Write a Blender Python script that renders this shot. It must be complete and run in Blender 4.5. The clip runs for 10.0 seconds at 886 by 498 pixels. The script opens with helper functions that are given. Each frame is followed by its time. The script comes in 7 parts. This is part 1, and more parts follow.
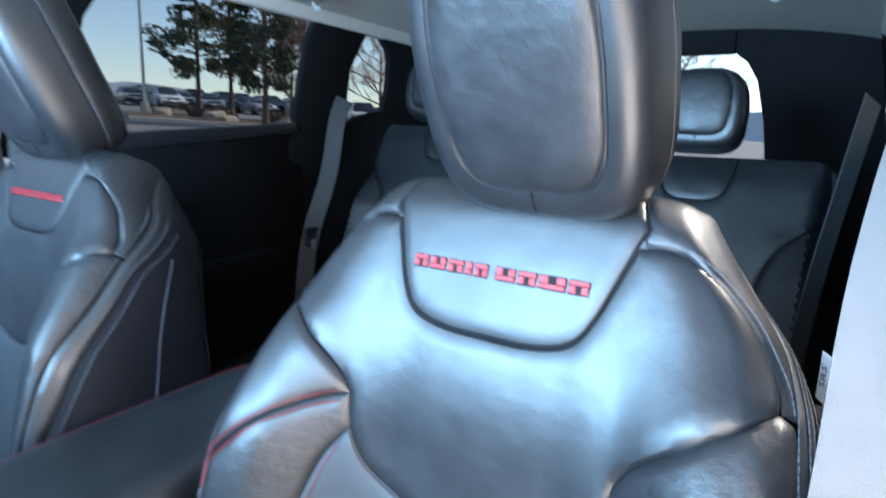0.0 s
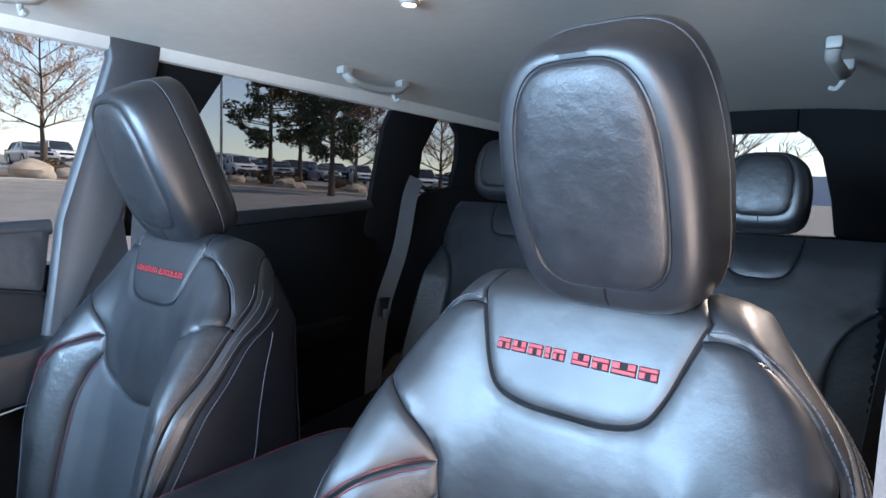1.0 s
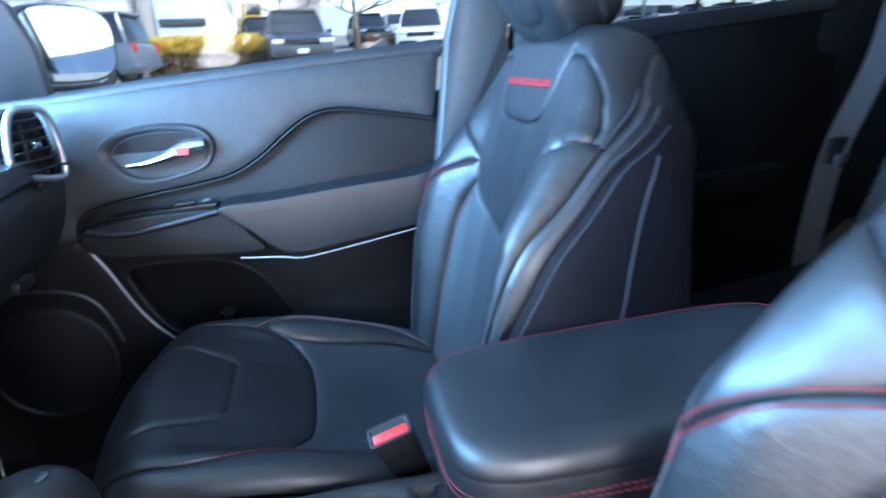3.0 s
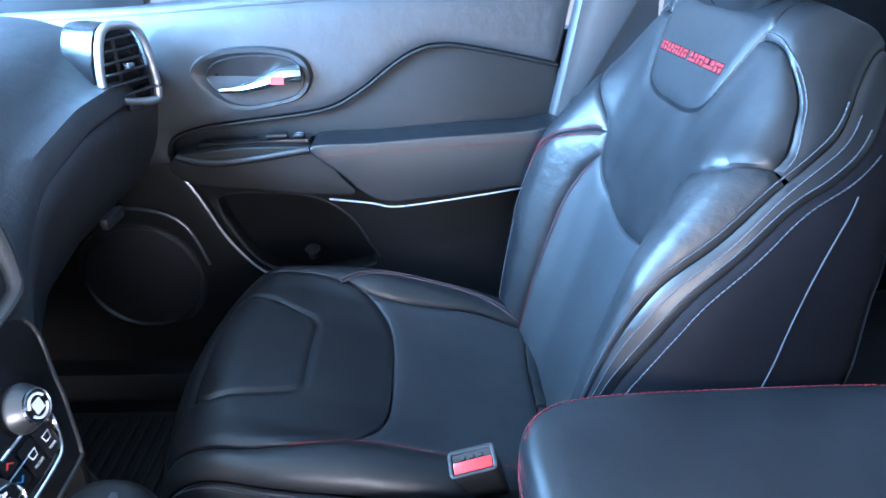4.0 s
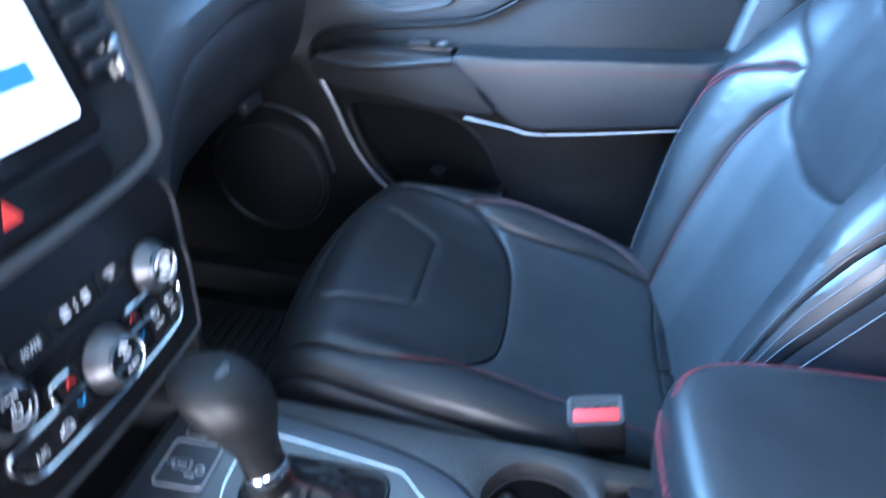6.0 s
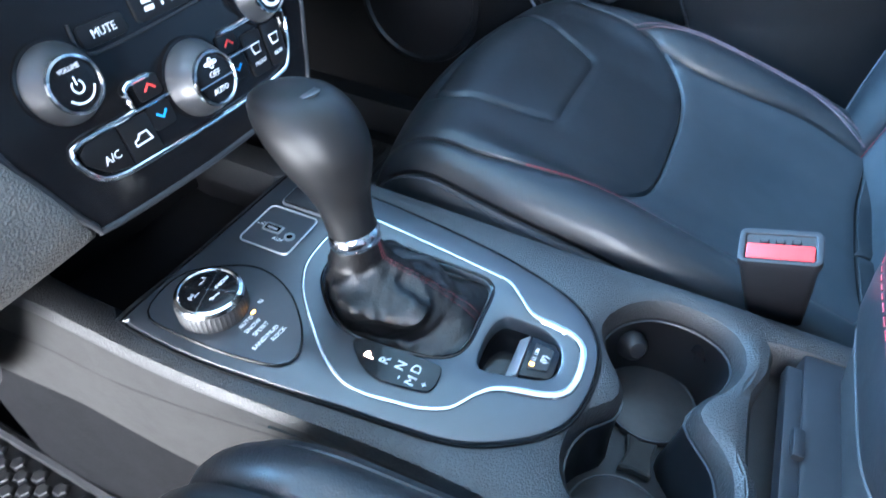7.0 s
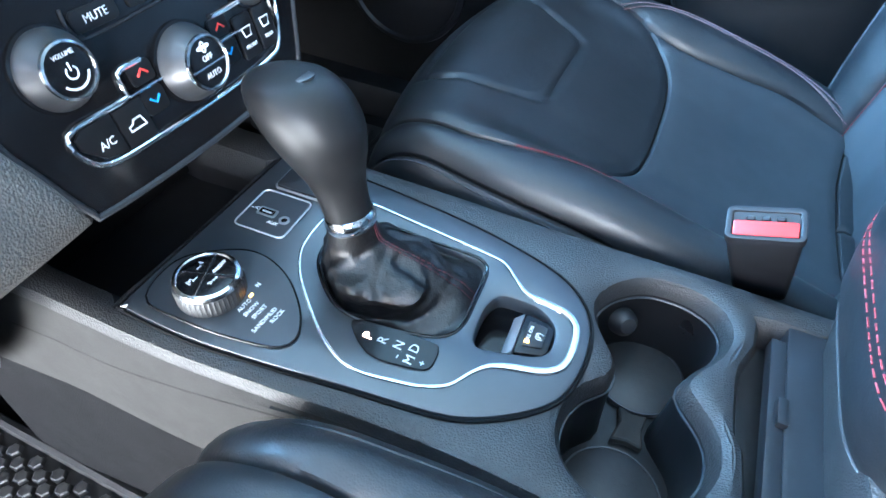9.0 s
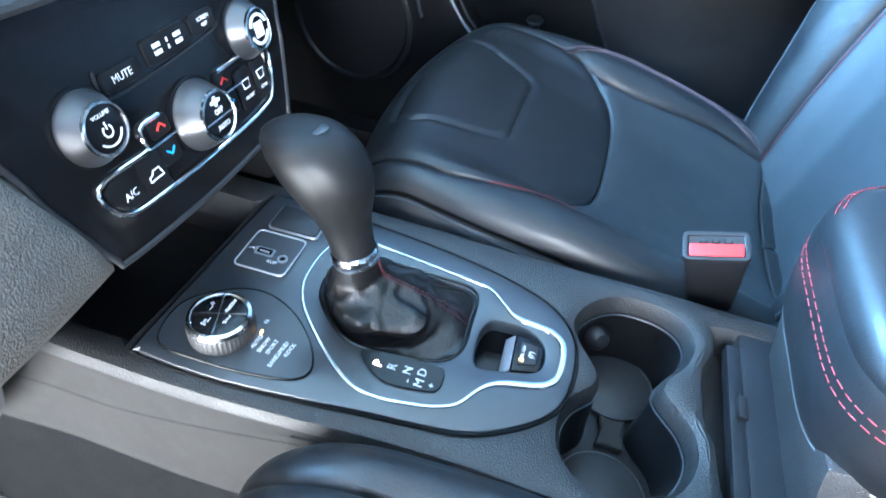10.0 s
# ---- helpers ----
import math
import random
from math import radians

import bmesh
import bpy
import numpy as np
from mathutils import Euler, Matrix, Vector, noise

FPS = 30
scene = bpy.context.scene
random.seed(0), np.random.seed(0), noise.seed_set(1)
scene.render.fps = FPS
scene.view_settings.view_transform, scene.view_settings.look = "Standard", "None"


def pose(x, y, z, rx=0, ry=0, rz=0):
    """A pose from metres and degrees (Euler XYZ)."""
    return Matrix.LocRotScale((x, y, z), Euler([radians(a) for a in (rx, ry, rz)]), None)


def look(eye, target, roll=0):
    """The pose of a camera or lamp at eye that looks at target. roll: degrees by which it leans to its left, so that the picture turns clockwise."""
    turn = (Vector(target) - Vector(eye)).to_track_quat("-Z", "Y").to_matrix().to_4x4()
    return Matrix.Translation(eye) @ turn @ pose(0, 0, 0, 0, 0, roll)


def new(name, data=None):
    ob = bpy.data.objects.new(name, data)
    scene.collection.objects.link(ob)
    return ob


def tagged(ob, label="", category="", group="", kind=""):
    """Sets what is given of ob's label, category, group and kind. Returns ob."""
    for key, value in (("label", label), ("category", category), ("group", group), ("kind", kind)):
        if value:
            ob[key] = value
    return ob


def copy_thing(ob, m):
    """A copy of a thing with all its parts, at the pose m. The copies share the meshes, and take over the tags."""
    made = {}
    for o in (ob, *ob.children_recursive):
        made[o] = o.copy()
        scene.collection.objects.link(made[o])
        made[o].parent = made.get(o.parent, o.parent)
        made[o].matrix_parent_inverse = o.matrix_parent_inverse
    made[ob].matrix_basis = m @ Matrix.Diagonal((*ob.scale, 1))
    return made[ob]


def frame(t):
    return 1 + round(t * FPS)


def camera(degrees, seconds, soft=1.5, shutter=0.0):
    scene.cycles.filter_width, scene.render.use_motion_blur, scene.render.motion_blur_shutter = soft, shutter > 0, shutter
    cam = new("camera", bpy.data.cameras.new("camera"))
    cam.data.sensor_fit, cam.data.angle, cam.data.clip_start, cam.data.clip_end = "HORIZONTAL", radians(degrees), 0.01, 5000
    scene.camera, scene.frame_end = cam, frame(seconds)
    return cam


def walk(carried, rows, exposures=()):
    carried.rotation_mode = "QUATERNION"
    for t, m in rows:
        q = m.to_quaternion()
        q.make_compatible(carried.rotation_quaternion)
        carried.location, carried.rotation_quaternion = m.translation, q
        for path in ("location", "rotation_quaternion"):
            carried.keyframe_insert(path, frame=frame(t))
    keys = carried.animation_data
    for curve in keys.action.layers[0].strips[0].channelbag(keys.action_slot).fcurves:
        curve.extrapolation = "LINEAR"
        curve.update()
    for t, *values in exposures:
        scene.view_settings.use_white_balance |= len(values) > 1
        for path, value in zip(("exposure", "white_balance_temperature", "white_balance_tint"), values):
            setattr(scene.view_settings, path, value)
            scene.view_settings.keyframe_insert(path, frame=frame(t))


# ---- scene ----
cam = camera(73.6, 10.0, 1.5, 0.5)
PATH = [
    (0, (0.589, 0.194, 1.277), (-0.496, 1.83, 0.892), 2.1),
    (0.5, (0.609, 0.13, 1.313), (-0.615, 1.693, 1.075), 1.7),
    (1, (0.61, 0.121, 1.31), (-0.654, 1.66, 1.131), 2.0),
    (1.5, (0.61, 0.119, 1.311), (-0.677, 1.637, 1.11), 1.7),
    (2, (0.614, 0.181, 1.281), (-0.839, 1.499, 0.89), -0.1),
    (2.5, (0.58, 0.29, 1.221), (-1.143, 1.12, 0.638), -3.3),
    (3, (0.428, 0.284, 1.21), (-1.434, 0.66, 0.586), -2.8),
    (4.3, (0.288, 0.268, 1.297), (-1.445, 0.339, 0.3), 1.5),
    (4.5, (0.284, 0.276, 1.298), (-1.438, 0.329, 0.283), 1.3),
    (5, (0.283, 0.278, 1.298), (-1.43, 0.315, 0.266), 1.0),
    (5.5, (0.282, 0.28, 1.297), (-1.43, 0.251, 0.262), 1.4),
    (5.9, (0.259, 0.257, 1.256), (-1.396, 0.044, 0.154), 2.1),
    (6, (0.261, 0.235, 1.22), (-1.397, 0.003, 0.126), 4.2),
    (6.2, (0.247, 0.246, 1.135), (-1.369, -0.139, 0.02), 4.8),
    (7.3, (0.235, 0.244, 1.083), (-1.046, -0.353, -0.332), 2.4),
    (7.5, (0.236, 0.245, 1.081), (-1.041, -0.353, -0.338), 2.5),
    (8, (0.238, 0.244, 1.082), (-1.028, -0.345, -0.35), 2.6),
    (8.5, (0.24, 0.243, 1.083), (-1.034, -0.327, -0.35), 2.6),
    (9, (0.242, 0.241, 1.09), (-1.065, -0.291, -0.327), 3.2),
    (9.5, (0.266, 0.238, 1.116), (-1.06, -0.248, -0.299), 3.1),
    (10, (0.282, 0.205, 1.117), (-1.163, -0.135, -0.224), 7.0),
]
walk(cam, [(t, look(eye, target, roll)) for t, eye, target, roll in PATH], [(0.0, 1.95, 6400, 12), (0.6, 1.55, 7100, 22), (1.5, 1.5, 6800, 20), (2.2, 1.65, 6100, 14), (3.0, 2.2, 5500, 12), (4.5, 2.7, 5700, 16), (6.0, 2.82, 5350, 14), (7.5, 3.50, 5450, 6), (10.0, 3.36, 5450, 5)])

# ---- world, sun and light ----
SUN_DIR = Vector((0.40, 0.75, 0.72)).normalized()
world = bpy.data.worlds.new("sky")
scene.world = world
world.use_nodes = True
wt = world.node_tree
sky = wt.nodes.new("ShaderNodeTexSky")
sky.sky_type = "NISHITA"
sky.sun_disc = False
sky.sun_elevation = math.asin(SUN_DIR.z)
sky.sun_rotation = math.atan2(SUN_DIR.x, SUN_DIR.y)
sky.air_density, sky.dust_density, sky.ozone_density = 1.0, 0.4, 1.5
wt.links.new(sky.outputs[0], wt.nodes["Background"].inputs[0])
wt.nodes["Background"].inputs[1].default_value = 0.10
sun = new("sun", bpy.data.lights.new("sun", "SUN"))
sun.data.energy, sun.data.angle, sun.data.color = 2.1, radians(0.6), (1.0, 0.93, 0.84)
sun.matrix_world = look(SUN_DIR * 50, (0, 0, 0))


def sky_lamp(name, eye, target, sx, sy, energy, color):
    """An added area lamp standing in for light through one of the car's openings."""
    lamp = new(name, bpy.data.lights.new(name, "AREA"))
    lamp.data.shape, lamp.data.size, lamp.data.size_y = "RECTANGLE", sx, sy
    lamp.data.energy, lamp.data.color = energy, color
    lamp.matrix_world = look(eye, target)
    return lamp


sky_lamp("windscreen_sky", (0, -0.80, 1.40), (0, -0.10, 0.68), 1.25, 0.70, 80.0, (0.355, 0.665, 1.0))
# Warm stand-ins added at the driver's door; the last brightens the knee panel.
sky_lamp("door_opening_sky", (0.88, -0.28, 1.20), (0.1, 0.30, 0.90), 0.38, 0.42, 3.2, (1.0, 0.86, 0.76))
sky_lamp("door_opening_ground", (0.92, -0.10, 0.62), (0.12, -0.05, 0.84), 0.80, 0.30, 5.2, (0.98, 0.90, 0.82))
sky_lamp("door_opening_rear", (0.82, 0.36, 1.04), (0.16, -0.06, 0.84), 0.30, 0.42, 2.8, (0.98, 0.90, 0.82))


# ---- materials ----
def mat(name, color, rough=0.5, metal=0.0, vary=0.0, vary_scale=8.0, bump=0.0, bump_scale=400.0, bump2=0.0, bump2_scale=30.0,
        spec=0.5, rough_vary=0.0, coat=0.0, pieces=0.0, kind="noise"):
    m = bpy.data.materials.new(name)
    m.use_nodes = True
    nt = m.node_tree
    b = nt.nodes["Principled BSDF"]
    b.inputs["Base Color"].default_value = (*color, 1)
    b.inputs["Roughness"].default_value = rough
    b.inputs["Metallic"].default_value = metal
    b.inputs["Specular IOR Level"].default_value = spec
    b.inputs["Coat Weight"].default_value = coat
    b.inputs["Coat Roughness"].default_value = 0.1
    co = nt.nodes.new("ShaderNodeTexCoord")

    def tex(scale, detail=4.0):
        n = nt.nodes.new("ShaderNodeTexNoise")
        n.inputs["Scale"].default_value, n.inputs["Detail"].default_value = scale, detail
        nt.links.new(co.outputs["Object"], n.inputs["Vector"])
        return n

    src = None
    if vary:
        n, n2 = tex(vary_scale), tex(vary_scale * 9)
        mix = nt.nodes.new("ShaderNodeMix")
        mix.data_type = "RGBA"
        mix.inputs[6].default_value = (*[c * (1 - vary) for c in color], 1)
        mix.inputs[7].default_value = (*[min(1, c * (1 + vary)) for c in color], 1)
        ad = nt.nodes.new("ShaderNodeMath")
        ad.operation = "MULTIPLY_ADD"
        ad.inputs[1].default_value, ad.inputs[2].default_value = 0.55, 0.0
        ad2 = nt.nodes.new("ShaderNodeMath")
        ad2.operation = "MULTIPLY_ADD"
        ad2.inputs[1].default_value = 0.45
        nt.links.new(n.outputs[0], ad.inputs[0])
        nt.links.new(n2.outputs[0], ad2.inputs[0])
        nt.links.new(ad.outputs[0], ad2.inputs[2])
        rm = nt.nodes.new("ShaderNodeMapRange")
        rm.inputs[1].default_value, rm.inputs[2].default_value = 0.32, 0.68
        nt.links.new(ad2.outputs[0], rm.inputs[0])
        nt.links.new(rm.outputs[0], mix.inputs[0])
        src = mix.outputs[2]
    if pieces:
        inf = nt.nodes.new("ShaderNodeObjectInfo")
        hs = nt.nodes.new("ShaderNodeHueSaturation")
        if src:
            nt.links.new(src, hs.inputs["Color"])
        else:
            hs.inputs["Color"].default_value = (*color, 1)
        mr = nt.nodes.new("ShaderNodeMapRange")
        mr.inputs[3].default_value, mr.inputs[4].default_value = 1 - pieces, 1 + pieces
        nt.links.new(inf.outputs["Random"], mr.inputs[0])
        nt.links.new(mr.outputs[0], hs.inputs["Value"])
        src = hs.outputs[0]
    if src:
        nt.links.new(src, b.inputs["Base Color"])
    if rough_vary:
        n = tex(vary_scale * 2.5)
        mr = nt.nodes.new("ShaderNodeMapRange")
        mr.inputs[1].default_value, mr.inputs[2].default_value = 0.3, 0.7
        mr.inputs[3].default_value, mr.inputs[4].default_value = rough - rough_vary, rough + rough_vary
        nt.links.new(n.outputs[0], mr.inputs[0])
        nt.links.new(mr.outputs[0], b.inputs["Roughness"])
    last = None
    for amount, scale in ((bump, bump_scale), (bump2, bump2_scale)):
        if not amount:
            continue
        if kind == "grain" and scale == bump_scale:
            n = nt.nodes.new("ShaderNodeTexVoronoi")
            n.inputs["Scale"].default_value = scale
            nt.links.new(co.outputs["Object"], n.inputs["Vector"])
        else:
            n = tex(scale, 3.0)
        bp = nt.nodes.new("ShaderNodeBump")
        bp.inputs["Strength"].default_value, bp.inputs["Distance"].default_value = amount, 0.6 / scale
        nt.links.new(n.outputs[0], bp.inputs["Height"])
        if last:
            nt.links.new(last.outputs[0], bp.inputs["Normal"])
        last = bp
    if last:
        nt.links.new(last.outputs[0], b.inputs["Normal"])
    return m


def glow(name, color, strength):
    m = mat(name, color, 0.4)
    b = m.node_tree.nodes["Principled BSDF"]
    b.inputs["Emission Color"].default_value = (*color, 1)
    b.inputs["Emission Strength"].default_value = strength
    return m


def pane_mat(name, tint):
    m = bpy.data.materials.new(name)
    m.use_nodes = True
    nt = m.node_tree
    nt.nodes.clear()
    out = nt.nodes.new("ShaderNodeOutputMaterial")
    tr, gl, mx, lw, pw, ma = (nt.nodes.new(k) for k in ("ShaderNodeBsdfTransparent", "ShaderNodeBsdfGlossy", "ShaderNodeMixShader", "ShaderNodeLayerWeight", "ShaderNodeMath", "ShaderNodeMath"))
    tr.inputs[0].default_value = (*tint, 1)
    gl.inputs["Roughness"].default_value = 0.02
    lw.inputs[0].default_value = 0.5
    pw.operation, pw.inputs[1].default_value = "POWER", 5.0
    ma.operation, ma.inputs[1].default_value, ma.inputs[2].default_value = "MULTIPLY_ADD", 0.9, 0.03
    nt.links.new(lw.outputs["Facing"], pw.inputs[0])
    nt.links.new(pw.outputs[0], ma.inputs[0])
    nt.links.new(ma.outputs[0], mx.inputs[0])
    nt.links.new(tr.outputs[0], mx.inputs[1])
    nt.links.new(gl.outputs[0], mx.inputs[2])
    nt.links.new(mx.outputs[0], out.inputs[0])
    return m


LEATHER = mat("black_leather", (0.008, 0.009, 0.011), 0.43, vary=0.25, vary_scale=6, bump=0.10, bump_scale=900, bump2=0.05, bump2_scale=38, rough_vary=0.06, kind="grain", spec=0.62)
LEATHER_WORN = mat("creased_leather", (0.009, 0.010, 0.012), 0.46, vary=0.3, vary_scale=9, bump=0.14, bump_scale=800, bump2=0.13, bump2_scale=70, rough_vary=0.09, kind="grain", spec=0.58)
DOOR_DARK = mat("dark_door_plastic", (0.0075, 0.0072, 0.0078), 0.50, vary=0.2, vary_scale=5, bump=0.25, bump_scale=800, kind="grain", spec=0.28)
BOOT = mat("boot_leather", (0.0035, 0.0035, 0.0040), 0.40, vary=0.3, vary_scale=12, bump=0.22, bump_scale=1000, bump2=0.22, bump2_scale=170, kind="grain", spec=0.55)
KNOB_LEATHER = mat("smooth_knob_leather", (0.007, 0.007, 0.0075), 0.42, vary=0.25, vary_scale=14, bump=0.06, bump_scale=1300, rough_vary=0.06, kind="grain", spec=0.33)
SIDE_CLOTH = mat("seat_side_vinyl", (0.005, 0.005, 0.007), 0.65, vary=0.2, vary_scale=6, bump=0.2, bump_scale=800, kind="grain", spec=0.14)
INSERT = mat("seat_insert_cloth", (0.018, 0.021, 0.025), 0.56, vary=0.2, vary_scale=7, bump=0.25, bump_scale=1500, rough_vary=0.06, kind="grain")
SOFT = mat("soft_black_plastic", (0.018, 0.018, 0.019), 0.50, vary=0.2, vary_scale=5, bump=0.55, bump_scale=760, rough_vary=0.06, kind="grain", spec=0.70)
# Paler and warmer than the dash plastic: sunlight put into the colour.
KNEE_SUNLIT = mat("sunlit_knee_grain", (0.13, 0.118, 0.104), 0.50, vary=0.15, vary_scale=6, bump=0.75, bump_scale=620, rough_vary=0.06, kind="grain", spec=0.7)
DASH = mat("dash_skin", (0.020, 0.021, 0.024), 0.46, vary=0.2, vary_scale=4, bump=0.22, bump_scale=700, bump2=0.08, bump2_scale=40, rough_vary=0.05, kind="grain")
HARD = mat("hard_black_plastic", (0.012, 0.012, 0.014), 0.42, vary=0.2, vary_scale=10, bump=0.1, bump_scale=900, rough_vary=0.06)
PLATE = mat("satin_console_plate", (0.026, 0.030, 0.036), 0.34, vary=0.12, vary_scale=14, bump=0.04, bump_scale=1200, rough_vary=0.05, spec=1.0)
LINER = mat("cup_liner", (0.006, 0.006, 0.007), 0.33, vary=0.2, vary_scale=12, bump=0.06, bump_scale=1200, rough_vary=0.06, spec=0.35)
LOWER = mat("lower_side_plastic", (0.034, 0.033, 0.032), 0.75, vary=0.15, vary_scale=9, bump=0.30, bump_scale=900, rough_vary=0.05, kind="grain", spec=0.18)
GLOSS = mat("gloss_black", (0.006, 0.006, 0.007), 0.20, vary=0.1, rough_vary=0.04, spec=0.35)
PILLAR = mat("pillar_trim", (0.030, 0.031, 0.034), 0.52, vary=0.12, bump=0.2, bump_scale=700, kind="grain")
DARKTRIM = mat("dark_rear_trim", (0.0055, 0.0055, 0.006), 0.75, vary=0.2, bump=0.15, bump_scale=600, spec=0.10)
CHROME = mat("satin_chrome", (0.78, 0.79, 0.80), 0.16, metal=1.0, vary=0.04, rough_vary=0.04)
TRIM_BRIGHT = mat("bright_trim", (0.50, 0.51, 0.53), 0.34, metal=0.6, vary=0.05, rough_vary=0.05)
SILVER = mat("silver_paint", (0.42, 0.43, 0.45), 0.32, metal=0.85, vary=0.06, rough_vary=0.05, bump=0.03, bump_scale=900)
KEY = mat("key_plastic", (0.009, 0.009, 0.010), 0.34, vary=0.15, rough_vary=0.05, bump=0.04, bump_scale=1200, spec=0.35)
KNOB = mat("knob_metal", (0.11, 0.11, 0.115), 0.36, metal=0.8, vary=0.08, rough_vary=0.06)
HEADLINER = mat("headliner_cloth", (0.50, 0.47, 0.42), 0.95, vary=0.06, vary_scale=5, bump=0.35, bump_scale=1300, spec=0.2)
BELT = mat("belt_webbing", (0.045, 0.047, 0.050), 0.6, vary=0.12, bump=0.4, bump_scale=900)
CARPET = mat("carpet", (0.009, 0.009, 0.010), 0.98, vary=0.35, vary_scale=40, bump=0.8, bump_scale=500, spec=0.1)
RUBBER = mat("mat_rubber", (0.026, 0.026, 0.027), 0.45, vary=0.25, vary_scale=20, bump=0.2, bump_scale=800)
RED_THREAD = mat("red_thread", (0.16, 0.022, 0.028), 0.7, spec=0.12)
BOOT_THREAD = mat("dull_red_thread", (0.075, 0.020, 0.024), 0.7, spec=0.12)
RED_SEAM = mat("bright_red_thread", (0.20, 0.026, 0.033), 0.65, spec=0.2)
PINK_THREAD = mat("faded_red_thread", (0.13, 0.085, 0.095), 0.7, spec=0.12)
GREY_THREAD = mat("grey_thread", (0.058, 0.060, 0.068), 0.7, spec=0.12)
RED_EMB = mat("red_embroidery", (0.19, 0.004, 0.008), 0.55, bump=0.5, bump_scale=2500)
RED_PLASTIC = mat("red_plastic", (0.68, 0.025, 0.025), 0.35, vary=0.05)
WHITE_INK = mat("white_print", (0.75, 0.76, 0.78), 0.5)
RED_INK = mat("red_print", (0.75, 0.05, 0.04), 0.5)
BLUE_INK = mat("blue_print", (0.05, 0.35, 0.75), 0.5)
AMBER = glow("amber_indicator", (1.0, 0.42, 0.04), 3.0)
P_GLOW = glow("lit_letter", (1.0, 0.55, 0.35), 2.2)
SCREEN = glow("screen_light", (0.75, 0.82, 0.95), 0.45)
SCREEN_BLUE = glow("screen_blue", (0.03, 0.10, 0.8), 0.4)
LAMP_GLOW = glow("reading_lamp", (1.0, 0.97, 0.9), 6.0)
LABEL_WHITE = mat("white_label", (0.70, 0.70, 0.72), 0.6)
GLASS = pane_mat("clear_glass", (0.90, 0.93, 0.92))
TINT = pane_mat("privacy_glass", (0.56, 0.575, 0.58))


# ---- mesh helpers ----
def thing(name, label="", category="", group="", kind="", at=None):
    ob = new(name)
    ob.empty_display_size = 0.05
    if at is not None:
        ob.matrix_world = at
    return tagged(ob, label, category, group, kind)


def part(name, bm, material, parent, label="", smooth=True):
    me = bpy.data.meshes.new(name)
    bm.normal_update()
    bm.to_mesh(me)
    bm.free()
    if smooth:
        me.shade_smooth()
        me.set_sharp_from_angle(angle=radians(38))
    me.materials.append(material)
    ob = new(name, me)
    ob.parent = parent
    return tagged(ob, label)


def solo(name, bm, material, label="", category="", group="", kind="", smooth=True):
    ob = part(name, bm, material, None, "", smooth)
    return tagged(ob, label, category, group, kind)


def rounded(bm, r, seg=2, angle=25):
    if r > 0:
        es = [e for e in bm.edges if e.is_manifold and e.calc_face_angle(0) > radians(angle)]
        bmesh.ops.bevel(bm, geom=es, offset=r, segments=seg, affect="EDGES", profile=0.6, clamp_overlap=True)
    return bm


def box(size, at=(0, 0, 0), r=0.004, seg=2, m=None):
    bm = bmesh.new()
    bmesh.ops.create_cube(bm, size=1.0)
    bmesh.ops.scale(bm, vec=size, verts=bm.verts)
    rounded(bm, r, seg)
    bmesh.ops.translate(bm, vec=at, verts=bm.verts)
    if m is not None:
        bm.transform(m)
    return bm


def join(*bms):
    """One bmesh out of several."""
    out = bmesh.new()
    for b in bms:
        me = bpy.data.meshes.new("tmp")
        b.to_mesh(me)
        b.free()
        out.from_mesh(me)
        bpy.data.meshes.remove(me)
    return out


def prism(outline, put, depth, r=0.0, seg=2):
    """A closed outline in two dimensions, laid by put(a, b, d), with thickness from d=0 to d=depth."""
    bm = bmesh.new()
    lo = [bm.verts.new(put(a, b, 0.0)) for a, b in outline]
    hi = [bm.verts.new(put(a, b, depth)) for a, b in outline]
    n = len(outline)
    bm.faces.new(lo[::-1])
    bm.faces.new(hi)
    for i in range(n):
        bm.faces.new((lo[i], lo[(i + 1) % n], hi[(i + 1) % n], hi[i]))
    bmesh.ops.recalc_face_normals(bm, faces=bm.faces)
    return rounded(bm, r, seg, 40)


def revolve(profile, n=32, m=None):
    """Profile of (radius, height) turned about z."""
    bm = bmesh.new()
    rings = []
    for rad, h in profile:
        if rad < 1e-6:
            rings.append([bm.verts.new((0, 0, h))])
        else:
            rings.append([bm.verts.new((rad * math.cos(2 * math.pi * k / n), rad * math.sin(2 * math.pi * k / n), h)) for k in range(n)])
    for a, b in zip(rings, rings[1:]):
        for k in range(n):
            j = (k + 1) % n
            if len(a) == 1 and len(b) == 1:
                continue
            if len(a) == 1:
                bm.faces.new((a[0], b[k], b[j]))
            elif len(b) == 1:
                bm.faces.new((a[k], a[j], b[0]))
            else:
                bm.faces.new((a[k], a[j], b[j], b[k]))
    bmesh.ops.recalc_face_normals(bm, faces=bm.faces)
    if m is not None:
        bm.transform(m)
    return bm


def loft(rings, closed=True, caps=True):
    """A skin over rings of equally many points."""
    bm = bmesh.new()
    vs = [[bm.verts.new(p) for p in ring] for ring in rings]
    n = len(rings[0])
    for a, b in zip(vs, vs[1:]):
        for k in range(n if closed else n - 1):
            j = (k + 1) % n
            bm.faces.new((a[k], a[j], b[j], b[k]))
    if caps and closed:
        bm.faces.new(vs[0][::-1])
        bm.faces.new(vs[-1])
    bmesh.ops.recalc_face_normals(bm, faces=bm.faces)
    return bm


